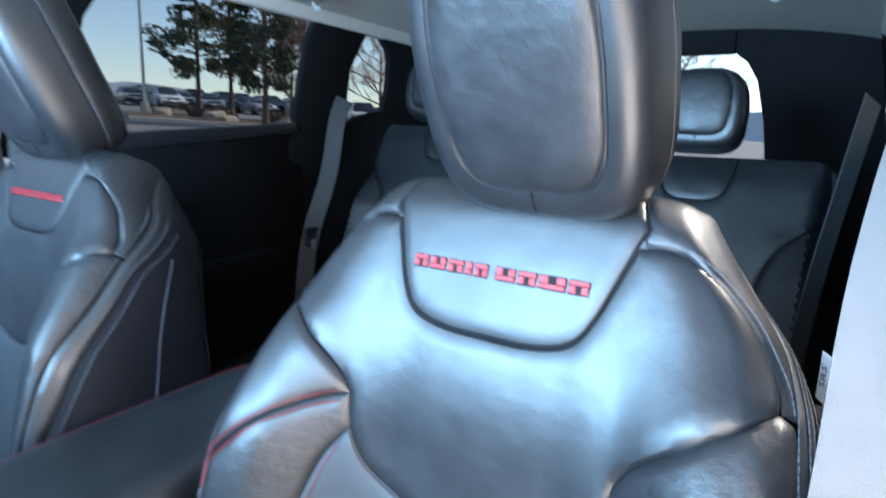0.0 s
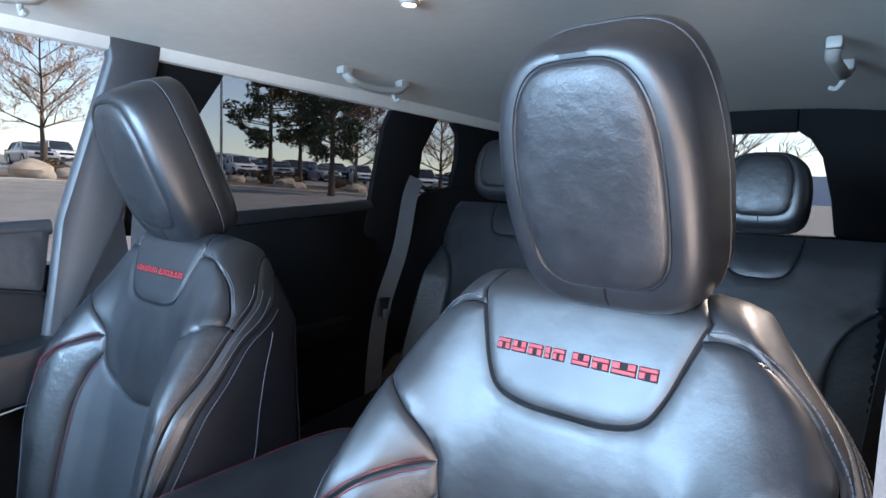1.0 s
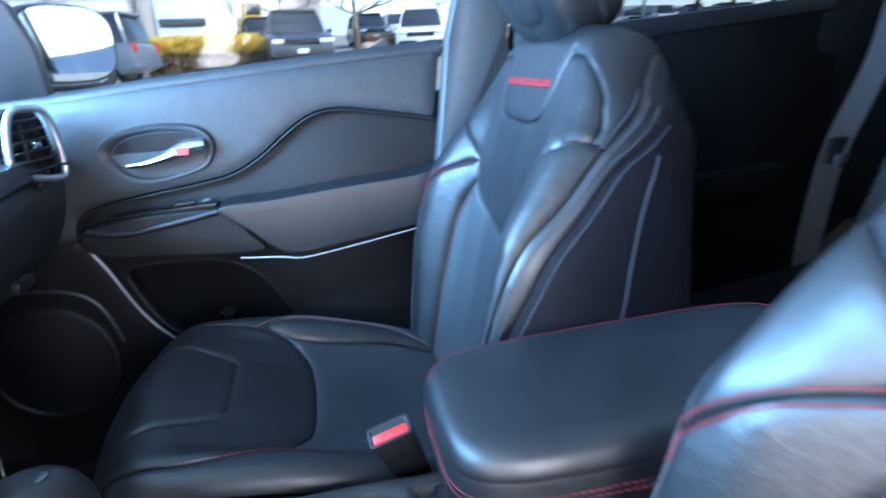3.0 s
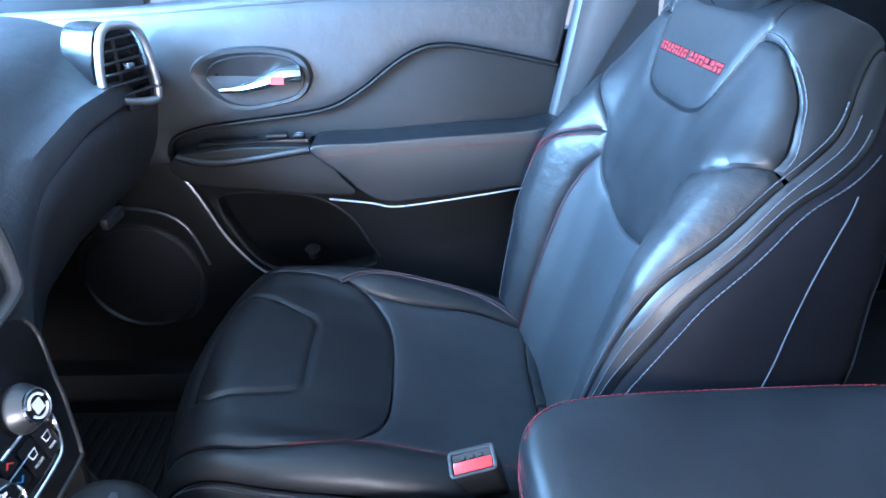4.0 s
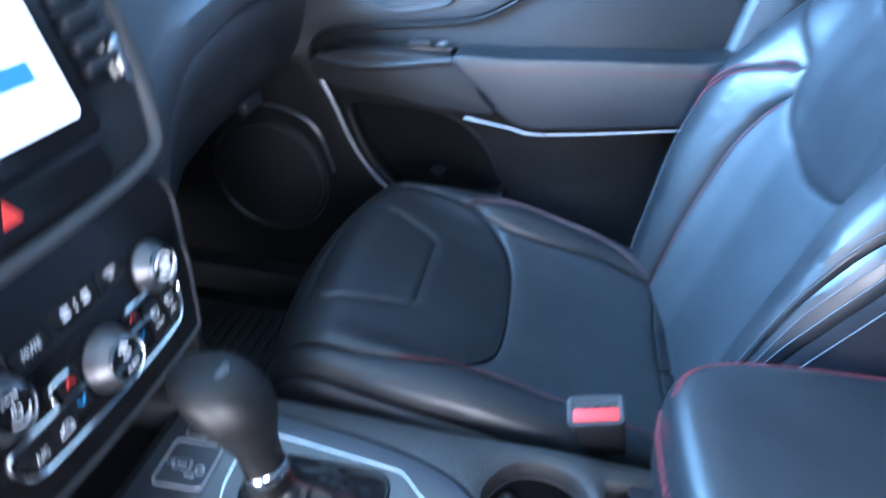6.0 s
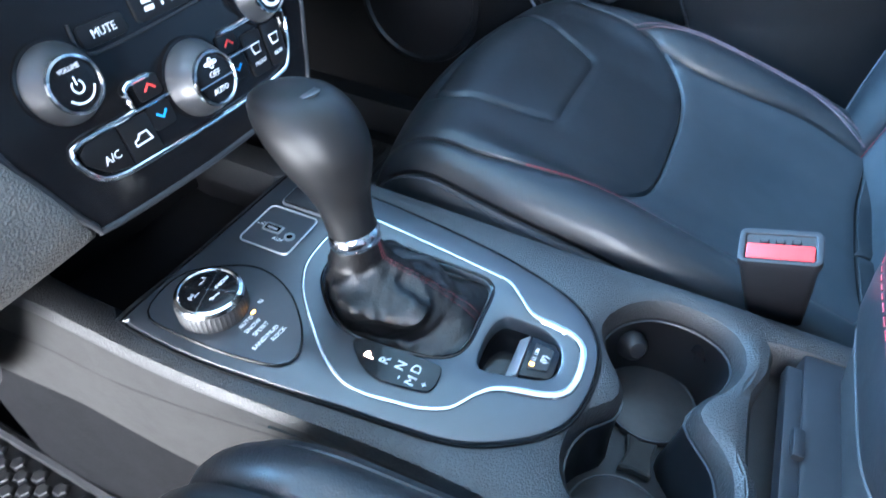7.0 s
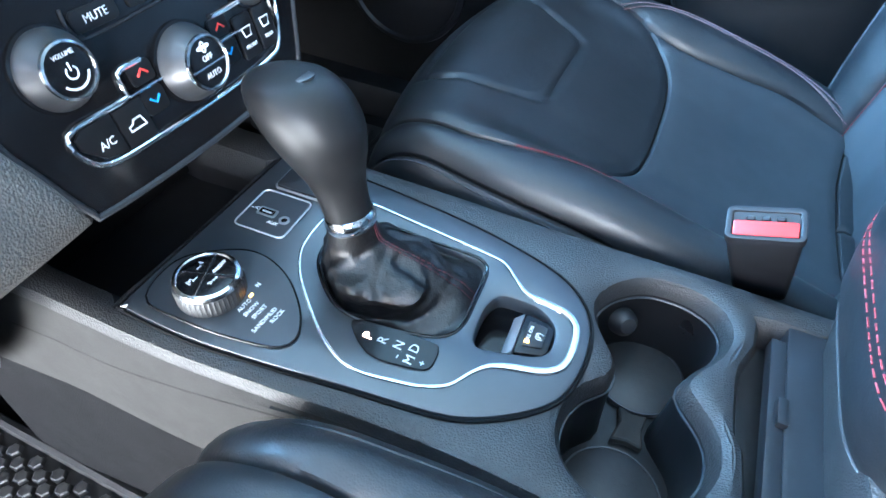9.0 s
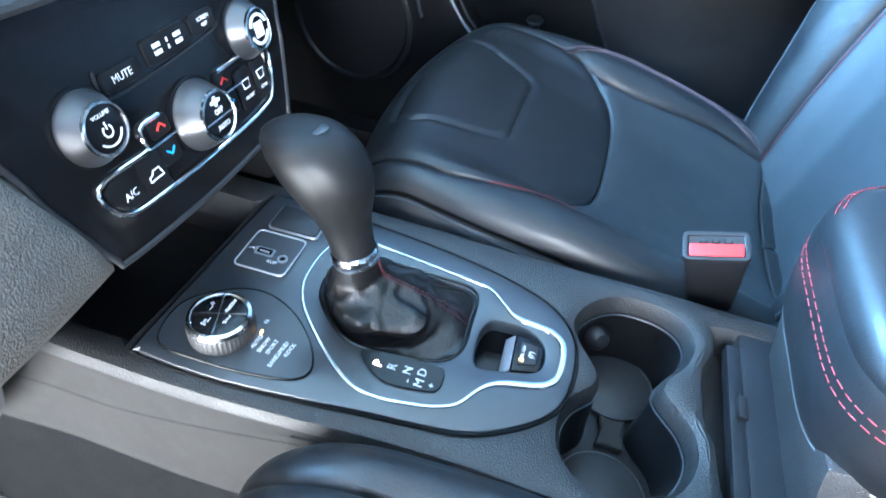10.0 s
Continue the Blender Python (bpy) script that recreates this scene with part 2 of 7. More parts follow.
def well(rings):
    """An open-topped hollow: sides and a floor."""
    bm = loft(rings, True, False)
    bm.verts.ensure_lookup_table()
    n = len(rings[0])
    bm.faces.new([bm.verts[len(rings) * n - n + k] for k in range(n)])
    bmesh.ops.recalc_face_normals(bm, faces=bm.faces)
    bmesh.ops.reverse_faces(bm, faces=bm.faces)
    return bm


def smooth_line(pts, step=0.006, closed=False):
    """A Catmull-Rom line through the points, in even steps."""
    p = [np.array(q, float) for q in pts]
    n = len(p)
    out = []
    for i in range(n if closed else n - 1):
        g = (lambda k: p[k % n]) if closed else (lambda k: p[min(max(k, 0), n - 1)])
        a, b, c, d = g(i - 1), g(i), g(i + 1), g(i + 2)
        k = max(2, int(np.linalg.norm(c - b) / step))
        for t in np.arange(k) / k:
            out.append(0.5 * (2 * b + (c - a) * t + (2 * a - 5 * b + 4 * c - d) * t * t + (3 * b - a - 3 * c + d) * t ** 3))
    if not closed:
        out.append(p[-1])
    return out


def tube(pts, rad, n=8, closed=False, flat=1.0, up=(0, 0, 1)):
    """A round (or flattened) bar along a line; rad may be a list."""
    p = [Vector(q) for q in pts]
    rings = []
    for i, q in enumerate(p):
        a = p[(i - 1) % len(p)] if closed or i else p[0]
        b = p[(i + 1) % len(p)] if closed or i < len(p) - 1 else p[-1]
        t = (b - a).normalized()
        s = t.cross(Vector(up))
        s = s.normalized() if s.length > 1e-4 else Vector((1, 0, 0))
        w = s.cross(t).normalized()
        r = rad[i] if hasattr(rad, "__len__") else rad
        rings.append([q + s * (r * math.cos(2 * math.pi * k / n)) + w * (r * flat * math.sin(2 * math.pi * k / n)) for k in range(n)])
    if closed:
        rings.append(rings[0])
    return loft(rings, True, not closed)


def inside(points, poly):
    """Which of the points lie within the outline."""
    x, y = points[:, 0], points[:, 1]
    res = np.zeros(len(points), bool)
    px, py = poly[:, 0], poly[:, 1]
    j = len(poly) - 1
    for i in range(len(poly)):
        hit = ((py[i] > y) != (py[j] > y)) & (x < (px[j] - px[i]) * (y - py[i]) / (py[j] - py[i] + 1e-12) + px[i])
        res ^= hit
        j = i
    return res


def edge_distance(points, poly):
    a, b = poly, np.roll(poly, -1, 0)
    d = np.full(len(points), 9.0)
    for p, q in zip(a, b):
        e = q - p
        t = np.clip(((points - p) @ e) / (e @ e + 1e-12), 0, 1)
        d = np.minimum(d, np.linalg.norm(points - (p + t[:, None] * e), axis=1))
    return d


def patch(outline, surf, step=0.008, sink=0.006, soft=0.010, puff=0.0, back=0.0):
    """An upholstery panel: an outline in the plane of surf(u, v) -> (place, normal), its rim drawn in towards the seam.
    back: a skirt of that depth behind the rim."""
    from mathutils.geometry import delaunay_2d_cdt
    poly = np.array(outline, float)
    fine = []
    for p, q in zip(poly, np.roll(poly, -1, 0)):
        k = max(1, int(np.linalg.norm(q - p) / (step * 0.8)))
        fine += [p + (q - p) * t for t in np.arange(k) / k]
    fine = np.array(fine)
    lo, hi = fine.min(0), fine.max(0)
    gx, gy = np.meshgrid(np.arange(lo[0], hi[0], step), np.arange(lo[1], hi[1], step * 0.866))
    gx = gx + (np.arange(gx.shape[0]) % 2)[:, None] * step / 2
    g = np.stack([gx.ravel(), gy.ravel()], 1)
    g = g[inside(g, fine)]
    # rows close to the rim, for a clean roll into the seam
    n = len(fine)
    tang = np.roll(fine, -1, 0) - np.roll(fine, 1, 0)
    nrm = np.stack([-tang[:, 1], tang[:, 0]], 1) / (np.linalg.norm(tang, axis=1)[:, None] + 1e-12)
    area = np.sum(fine[:, 0] * np.roll(fine[:, 1], -1) - np.roll(fine[:, 0], -1) * fine[:, 1])
    nrm *= 1 if area > 0 else -1
    sets = [fine]
    for off in (0.25 * soft, 0.9 * soft):
        row = fine + nrm * off
        row = row[inside(row, fine)]
        if len(row):
            sets.append(row[edge_distance(row, fine) > off * 0.9])
    if len(g):
        sets.append(g[edge_distance(g, fine) > 0.9 * soft + step * 0.55])
    pts = np.concatenate(sets)
    d = np.concatenate([np.zeros(n), edge_distance(pts[n:], fine)]) if len(pts) > n else np.zeros(n)
    vs, _, fs, *_ = delaunay_2d_cdt([Vector(p) for p in pts], [], [list(range(n))], 1, 1e-7)
    bm = bmesh.new()
    made = []
    k = len(pts)
    for i, p in enumerate(vs):
        dist = d[i] if i < k else 0.0
        place, normal = surf(p[0], p[1])
        s = min(dist / soft, 1.0)
        low = -sink * (1 - math.sqrt(max(0.0, 1 - (1 - s) ** 2)))
        made.append(bm.verts.new(Vector(place) + Vector(normal) * (low + puff * (1 - math.exp(-dist / 0.03)))))
    for f in fs:
        try:
            bm.faces.new([made[i] for i in f])
        except ValueError:
            pass
    bm.normal_update()
    c0, n0 = surf(*np.mean(fine, 0))
    tot = sum((f.normal * f.calc_area() for f in bm.faces), Vector())
    if tot.dot(Vector(n0)) < 0:
        bmesh.ops.reverse_faces(bm, faces=bm.faces)
    if back:
        rim = [e for e in bm.edges if e.is_boundary]
        ext = bmesh.ops.extrude_edge_only(bm, edges=rim)
        for v in (q for q in ext["geom"] if isinstance(q, bmesh.types.BMVert)):
            best = min(range(n), key=lambda i: (made[i].co - v.co).length_squared)
            v.co -= Vector(surf(*fine[best])[1]) * back
    return bm


def on_surf(line, surf, lift=0.0):
    out = []
    for u, v in line:
        p, nn = surf(u, v)
        out.append((Vector(p) + Vector(nn) * lift, Vector(nn)))
    return out


def thread(line, surf, pitch=0.0058, length=0.0046, thick=0.0007, lift=0.0004):
    """A row of stitches along a line on a surface."""
    bm = bmesh.new()
    pts = on_surf(line, surf, lift)
    run, nxt = 0.0, 0.0
    for (a, na), (b, nb) in zip(pts, pts[1:]):
        seg = (b - a).length
        while nxt <= run + seg and seg > 1e-9:
            c = a.lerp(b, (nxt - run) / seg)
            t = (b - a).normalized()
            s = t.cross(na).normalized()
            q = [c + t * (e * length / 2) + s * (f * thick) + na * h for e in (-1, 1) for f, h in ((-1, 0), (0, thick * 1.3), (1, 0))]
            v = [bm.verts.new(p) for p in q]
            for f in ((0, 1, 4, 3), (1, 2, 5, 4), (0, 2, 1), (3, 4, 5)):
                bm.faces.new([v[i] for i in f])
            nxt += pitch
        run += seg
    return bm


def offset_line(line, d):
    """The line moved sideways by d in its own plane."""
    p = np.array(line, float)
    t = np.gradient(p, axis=0)
    t /= np.linalg.norm(t, axis=1)[:, None] + 1e-12
    return p + np.stack([-t[:, 1], t[:, 0]], 1) * d


def text_bm(body, size, put, depth=0.0006, align="CENTER"):
    """Lettering in the built-in font as a mesh; put maps (x, y, d) to the world."""
    cu = bpy.data.curves.new("letters", "FONT")
    cu.body, cu.size, cu.align_x, cu.align_y, cu.resolution_u = body, size, align, "CENTER", 2
    ob = bpy.data.objects.new("letters", cu)
    me = ob.to_mesh()
    bm = bmesh.new()
    bm.from_mesh(me)
    ob.to_mesh_clear()
    bpy.data.objects.remove(ob)
    bpy.data.curves.remove(cu)
    ext = bmesh.ops.extrude_face_region(bm, geom=list(bm.faces))
    top = {v for v in ext["geom"] if isinstance(v, bmesh.types.BMVert)}
    for v in bm.verts:
        v.co = Vector(put(v.co.x, v.co.y, depth if v in top else 0.0))
    bmesh.ops.recalc_face_normals(bm, faces=bm.faces)
    return bm


def table(xs, ys, soft=0.0, n=400):
    """A smooth function through a table."""
    xs, ys = np.array(xs, float), np.array(ys, float)
    g = np.linspace(xs[0], xs[-1], n)
    f = np.interp(g, xs, ys)
    if soft:
        k = max(1, int(soft / (g[1] - g[0])))
        w = np.hanning(2 * k + 3)[1:-1]
        f = np.convolve(np.pad(f, len(w) // 2, mode="reflect", reflect_type="odd"), w / w.sum(), "valid")[:n]
    return lambda x: float(np.interp(x, g, f))


def mirror_line(line):
    return [(-a, b) for a, b in line[::-1]]

# ---- the car's cabin: floor, sides, roof ----
FLOOR_Z = 0.42
BELT_Z = 1.235


def xw(z):
    """Half-breadth of the cabin's inner side at height z."""
    return 0.735 if z < 1.2 else 0.735 - (z - 1.2) * 0.24


def side(s):
    """Lays (y, z, inward depth) on the cabin's side; s=-1 is the passenger's side."""
    return lambda y, z, d: Vector((s * (xw(z) - d), y, z))


solo("floor", box((1.50, 3.6, 0.04), (0, 0.75, FLOOR_Z - 0.02), 0.0), CARPET, "black carpeted car floor", "car floor", kind="structure")


def strip(name, outline, s, depth, material, label, category, r=0.012, kind="structure"):
    return solo(name, prism(outline, side(s), depth, r, 2), material, label, category, kind=kind)


def arc_pts(cy, cz, r, a0, a1, n=6):
    return [(cy + r * math.cos(radians(a0 + (a1 - a0) * k / n)), cz + r * math.sin(radians(a0 + (a1 - a0) * k / n))) for k in range(n + 1)]


for s, tag in ((-1, "right"), (1, "left")):
    # B-pillar with its broad lower foot
    strip("pillar_b_" + tag, [(0.44, 0.46), (0.80, 0.46), (0.70, 0.95), (0.655, 1.24), (0.695, 1.545), (0.70, 1.60), (0.595, 1.60), (0.60, 1.55), (0.535, 1.24), (0.50, 0.95)], s, 0.030, PILLAR, "grey plastic B-pillar trim between the doors", "pillar trim", 0.010)
    strip("door_frame_" + tag, [(0.66, 1.20), (0.76, 1.20), (0.770, 1.30), (0.80, 1.47), (0.838, 1.54), (0.86, 1.60), (0.69, 1.60)], s, 0.016, DARKTRIM, "black rear door window frame", "door frame", 0.006)
    # roof rail of cloth, running the whole length
    strip("roof_rail_" + tag, [(-0.75, 1.40), (-0.50, 1.545), (0.3, 1.565), (0.9, 1.560), (1.4, 1.553), (2.05, 1.545), (2.15, 1.63), (-0.75, 1.63)], s, 0.028, HEADLINER, "pale grey cloth roof rail above the doors", "roof rail", 0.012)
    # A-pillar
    solo("pillar_a_" + tag, tube([(s * 0.70, -0.95, 1.10), (s * 0.67, -0.72, 1.32), (s * 0.63, -0.42, 1.56)], 0.05, 12, flat=0.7), PILLAR, "grey A-pillar trim beside the windscreen", "pillar trim", kind="structure")
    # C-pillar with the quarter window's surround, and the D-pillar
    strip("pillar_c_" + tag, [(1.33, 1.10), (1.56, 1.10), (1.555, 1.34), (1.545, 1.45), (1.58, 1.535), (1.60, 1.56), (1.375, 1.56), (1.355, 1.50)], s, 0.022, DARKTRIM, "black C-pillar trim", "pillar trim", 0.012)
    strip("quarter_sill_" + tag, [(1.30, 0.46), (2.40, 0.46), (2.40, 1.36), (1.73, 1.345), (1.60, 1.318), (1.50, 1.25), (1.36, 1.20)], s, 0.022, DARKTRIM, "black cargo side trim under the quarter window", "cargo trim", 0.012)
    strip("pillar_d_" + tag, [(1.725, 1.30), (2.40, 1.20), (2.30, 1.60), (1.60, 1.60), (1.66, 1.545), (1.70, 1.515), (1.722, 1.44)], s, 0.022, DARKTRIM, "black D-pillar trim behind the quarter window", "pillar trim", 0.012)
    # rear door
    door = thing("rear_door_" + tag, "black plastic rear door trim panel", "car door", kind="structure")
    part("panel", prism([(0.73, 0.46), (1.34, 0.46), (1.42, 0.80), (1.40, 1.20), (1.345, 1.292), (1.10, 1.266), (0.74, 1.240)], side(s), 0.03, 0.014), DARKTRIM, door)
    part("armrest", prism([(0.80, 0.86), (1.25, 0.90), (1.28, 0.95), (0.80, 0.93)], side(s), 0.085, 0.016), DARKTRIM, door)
    part("belt_ledge", prism([(0.745, 1.205), (1.365, 1.262), (1.340, 1.290), (0.745, 1.244)], lambda y, z, d, s=s: side(s)(y, z, d + 0.03), 0.012, 0.006), HARD, door)
    hz, hy = 1.10, 0.86
    put = side(s)
    part("inner_handle", tube([put(hy + a, hz + b, 0.055 + c) for a, b, c in ((-0.03, 0, 0), (0.0, 0.002, 0.012), (0.05, 0.0, 0.012), (0.075, 0, 0.0))], 0.007, 10), CHROME, door, "chrome inner handle")
    # window panes
    pane = solo("window_rear_" + tag, prism([(0.76, 1.22), (1.36, 1.27), (1.40, 1.56), (0.78, 1.57)], lambda y, z, d, s=s: side(s)(y, z, d - 0.012), 0.004), TINT, "tinted rear door window", "car window", kind="structure", smooth=False)
    pane.visible_shadow = False
    pane = solo("window_quarter_" + tag, prism([(1.53, 1.30), (1.76, 1.30), (1.74, 1.57), (1.53, 1.57)], lambda y, z, d, s=s: side(s)(y, z, d - 0.012), 0.004), TINT, "tinted quarter window", "car window", kind="structure", smooth=False)
    pane.visible_shadow = False
    # body skin below the glass and sill, seen only from outside
    solo("body_side_" + tag, box((0.05, 3.3 if s < 0 else 1.75, 0.85), (s * 0.80, 0.70 if s < 0 else 1.55, 0.72), 0.02), mat("car_paint_" + tag, (0.03, 0.03, 0.035), 0.25, coat=0.6, vary=0.05), "dark painted outer body side", "car body", kind="structure")
    solo("sill_" + tag, box((0.12, 2.4, 0.10), (s * 0.72, 0.45, 0.44), 0.015), HARD, "black plastic door sill", "door sill", kind="structure")

pane = solo("window_front_right", prism([(-0.62, 1.14), (0.56, 1.20), (0.62, 1.57), (-0.30, 1.57), (-0.62, 1.38)], lambda y, z, d: side(-1)(y, z, d - 0.012), 0.004), GLASS, "clear front passenger window", "car window", kind="structure", smooth=False)
pane.visible_shadow = False

# the driver's door stands open
door_d = thing("door_driver", "black driver's door, standing open", "car door", kind="structure", at=Matrix.Translation((0.76, -0.62, 0)) @ pose(0, 0, 0, 0, 0, -68) @ Matrix.Translation((-0.76, 0.62, 0)))
part("panel", prism([(-0.62, 0.46), (0.53, 0.46), (0.53, 1.215), (0.0, 1.175), (-0.62, 1.135)], side(1), 0.03, 0.014), DASH, door_d)
part("outer_skin", box((0.04, 1.17, 0.74), (0.775, -0.04, 0.80), 0.02), HARD, door_d)
pane = part("pane", prism([(-0.62, 1.14), (0.56, 1.20), (0.62, 1.57), (-0.30, 1.57), (-0.62, 1.38)], lambda y, z, d: side(1)(y, z, d - 0.012), 0.004), GLASS, door_d, smooth=False)
pane.visible_shadow = False

# headliner: one gently domed sheet that turns down to the rails
rows = []
for y in np.linspace(-0.55, 2.35, 30):
    row = []
    for x in np.linspace(-0.655, 0.655, 27):
        z = 1.632 - 0.055 * (abs(x) / 0.655) ** 3.2 - 0.018 * max(0, (y - 1.2)) ** 2 - 0.05 * max(0, -0.2 - y)
        row.append((x, y, z))
    rows.append(row)
sheet = loft(rows, False, False)
solo("ceiling", sheet, HEADLINER, "pale grey cloth headliner", "headliner", kind="structure")
solo("roof_skin", box((1.42, 3.0, 0.03), (0, 0.9, 1.69), 0.01), mat("roof_paint", (0.03, 0.03, 0.035), 0.25, coat=0.6, vary=0.05), "dark painted roof", "car roof", kind="structure")
# header above the windscreen, the glass, and the bonnet beyond it
solo("windscreen_header", box((1.36, 0.16, 0.05), (0, -0.50, 1.60), 0.02), HEADLINER, "pale cloth windscreen header", "headliner trim", kind="structure")
pane = solo("windscreen", prism([(-0.70, 0.0), (0.70, 0.0), (0.62, 1.0), (-0.62, 1.0)], lambda a, b, d: Vector((a, -1.15 + 0.60 * b, 1.08 + 0.50 * b + d)), 0.005), GLASS, "clear laminated windscreen", "windscreen", kind="structure", smooth=False)
pane.visible_shadow = False
solo("bonnet", prism([(-0.78, -2.15), (0.78, -2.15), (0.80, -1.10), (-0.80, -1.10)], lambda a, b, d: Vector((a, b, 0.98 + 0.06 * (b + 2.15) - 0.08 * a * a + d - 0.05)), 0.05, 0.02), mat("bonnet_paint", (0.03, 0.03, 0.035), 0.25, coat=0.6, vary=0.05), "dark painted bonnet", "bonnet", kind="structure")
solo("firewall", box((1.5, 0.05, 0.72), (0, -0.78, 0.74), 0.01), CARPET, "black firewall lining", "firewall", kind="structure")
# tailgate: frame round the rear window, and the pane
gate = thing("tailgate", "black tailgate trim round the rear window", "tailgate", kind="structure")


def gate_put(a, b, d):
    return Vector((a, 2.34 - 0.22 * (b - 1.25) - d, b))


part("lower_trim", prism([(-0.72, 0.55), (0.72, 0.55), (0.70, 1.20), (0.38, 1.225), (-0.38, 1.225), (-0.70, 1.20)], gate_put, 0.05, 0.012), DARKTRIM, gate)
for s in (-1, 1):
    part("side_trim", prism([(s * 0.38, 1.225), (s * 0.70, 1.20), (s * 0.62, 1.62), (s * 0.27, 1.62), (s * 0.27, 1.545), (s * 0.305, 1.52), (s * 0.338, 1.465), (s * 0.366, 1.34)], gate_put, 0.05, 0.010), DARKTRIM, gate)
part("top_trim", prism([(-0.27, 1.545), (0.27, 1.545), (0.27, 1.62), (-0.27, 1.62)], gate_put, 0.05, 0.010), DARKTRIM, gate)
pane = solo("window_tailgate", prism([(-0.50, 1.20), (0.50, 1.20), (0.46, 1.58), (-0.46, 1.58)], lambda a, b, d: gate_put(a, b, d - 0.02), 0.004), pane_mat("tailgate_glass", (0.75, 0.78, 0.78)), "rear window in the tailgate", "car window", kind="structure", smooth=False)
pane.visible_shadow = False
solo("cargo_floor", box((1.3, 0.85, 0.04), (0, 1.98, 0.78), 0.01), CARPET, "black carpeted cargo floor", "cargo floor", kind="structure")


# grab handles on the roof rail, a coat hook and the reading lamp
def grab_handle(s, y0, y1, x, z):
    h = thing("grab_handle", "pale grey plastic folding grab handle on the headliner", "grab handle", "grab handles")
    pts = smooth_line([(x, y0, z), (x + s * -0.004, y0 + 0.015, z - 0.018), (x, (y0 + y1) / 2, z - 0.026), (x + s * -0.004, y1 - 0.015, z - 0.018), (x, y1, z)], 0.008)
    part("grip", tube(pts, 0.0125, 12, flat=0.8), HEADLINER_PLASTIC, h)
    for y in (y0, y1):
        part("mount", box((0.026, 0.034, 0.022), (x, y, z + 0.002), 0.006), HEADLINER_PLASTIC, h)
    part("coat_hook", tube(smooth_line([(x, y1 - 0.035, z - 0.03), (x - s * 0.012, y1 - 0.035, z - 0.048), (x - s * 0.024, y1 - 0.033, z - 0.044)], 0.005), 0.005, 8), HEADLINER_PLASTIC, h)
    return h


HEADLINER_PLASTIC = mat("pale_grey_plastic", (0.26, 0.25, 0.23), 0.5, vary=0.06, bump=0.1, bump_scale=900)
grab_handle(-1, 1.085, 1.285, -0.505, 1.600)
grab_handle(1, 1.36, 1.56, 0.455, 1.594)
grab_handle(-1, 0.30, 0.46, -0.50, 1.612)
lamp = thing("reading_lamp", "small lit round reading lamp in the headliner", "ceiling lamp", at=pose(-0.088, 0.86, 1.626))
part("bezel", revolve([(0.016, 0.004), (0.017, -0.002), (0.013, -0.004), (0.011, -0.001)], 24), HEADLINER_PLASTIC, lamp)
part("lens", revolve([(0.011, -0.001), (0.006, -0.0035), (0.0, -0.004)], 24), LAMP_GLOW, lamp)


def super_line(hx, hy, ex, n=28):
    out = []
    for k in range(n):
        a = 2 * math.pi * k / n
        r = (abs(math.cos(a)) ** ex + abs(math.sin(a)) ** ex) ** (-1 / ex)
        out.append((hx * r * math.cos(a), hy * r * math.sin(a)))
    return out


def webbing(name, pts, width, wide, label, group="seat belts"):
    """A flat belt along a line; wide is the direction of its breadth."""
    p = [Vector(q) for q in smooth_line(pts, 0.02)]
    rings = []
    for i, q in enumerate(p):
        t = (p[min(i + 1, len(p) - 1)] - p[max(i - 1, 0)]).normalized()
        w = Vector(wide)
        w = (w - t * w.dot(t)).normalized() * width / 2
        n = t.cross(w).normalized() * 0.0009
        rings.append([q - w - n, q - w * 0.3 - n * 1.6, q + w * 0.3 - n * 1.6, q + w - n, q + w + n, q + w * 0.3 + n * 0.6, q - w * 0.3 + n * 0.6, q - w + n])
    belt = thing(name, label, "seat belt", group)
    part("webbing", loft(rings), BELT, belt)
    return belt, p


belt, p = webbing("seat_belt", [(0.668, 0.640, 1.395), (0.636, 0.575, 1.320), (0.622, 0.546, 1.22), (0.620, 0.532, 1.10), (0.615, 0.522, 1.0), (0.606, 0.514, 0.9), (0.61, 0.53, 0.70), (0.63, 0.56, 0.52)], 0.047, (1.0, 0.10, 0.0), "grey seat belt hanging beside the driver's seat")
guide = loft([[(0.676 + dx * k, 0.655 + dy * k - dz * 0.15, 1.425 + dz) for dx, dy in super_line(0.030, 0.046, 3.0)] for dz, k in ((-0.050, 0.70), (-0.044, 0.92), (-0.02, 1.0), (0.03, 0.95), (0.055, 0.80), (0.062, 0.55))])
part("guide", guide, PILLAR, belt, "grey belt guide cover")
part("guide_loop", tube(smooth_line([(0.645, 0.640, 1.405), (0.648, 0.618, 1.392), (0.672, 0.606, 1.388), (0.696, 0.616, 1.392), (0.700, 0.640, 1.405)], 0.006), 0.005, 10), SILVER, belt, "bright belt loop")
belt, p = webbing("seat_belt", [(-0.672, 0.70, 1.42), (-0.655, 0.675, 1.20), (-0.645, 0.655, 0.90), (-0.64, 0.64, 0.55)], 0.047, (0.1, 1.0, 0.0), "grey front passenger seat belt on the B-pillar")
part("anchor", box((0.03, 0.06, 0.07), (-0.685, 0.71, 1.43), 0.01), HARD, belt)
belt, p = webbing("seat_belt", [(-0.615, 1.475, 1.36), (-0.61, 1.44, 1.30), (-0.60, 1.395, 1.15), (-0.595, 1.32, 0.98), (-0.59, 1.29, 0.82), (-0.585, 1.28, 0.70)], 0.046, (0.5, 0.8, 0.0), "grey rear seat belt with its tongue, beside the rear seat")
part("tongue", box((0.012, 0.05, 0.055), (-0.592, 1.325, 0.985), 0.005), HARD, belt)
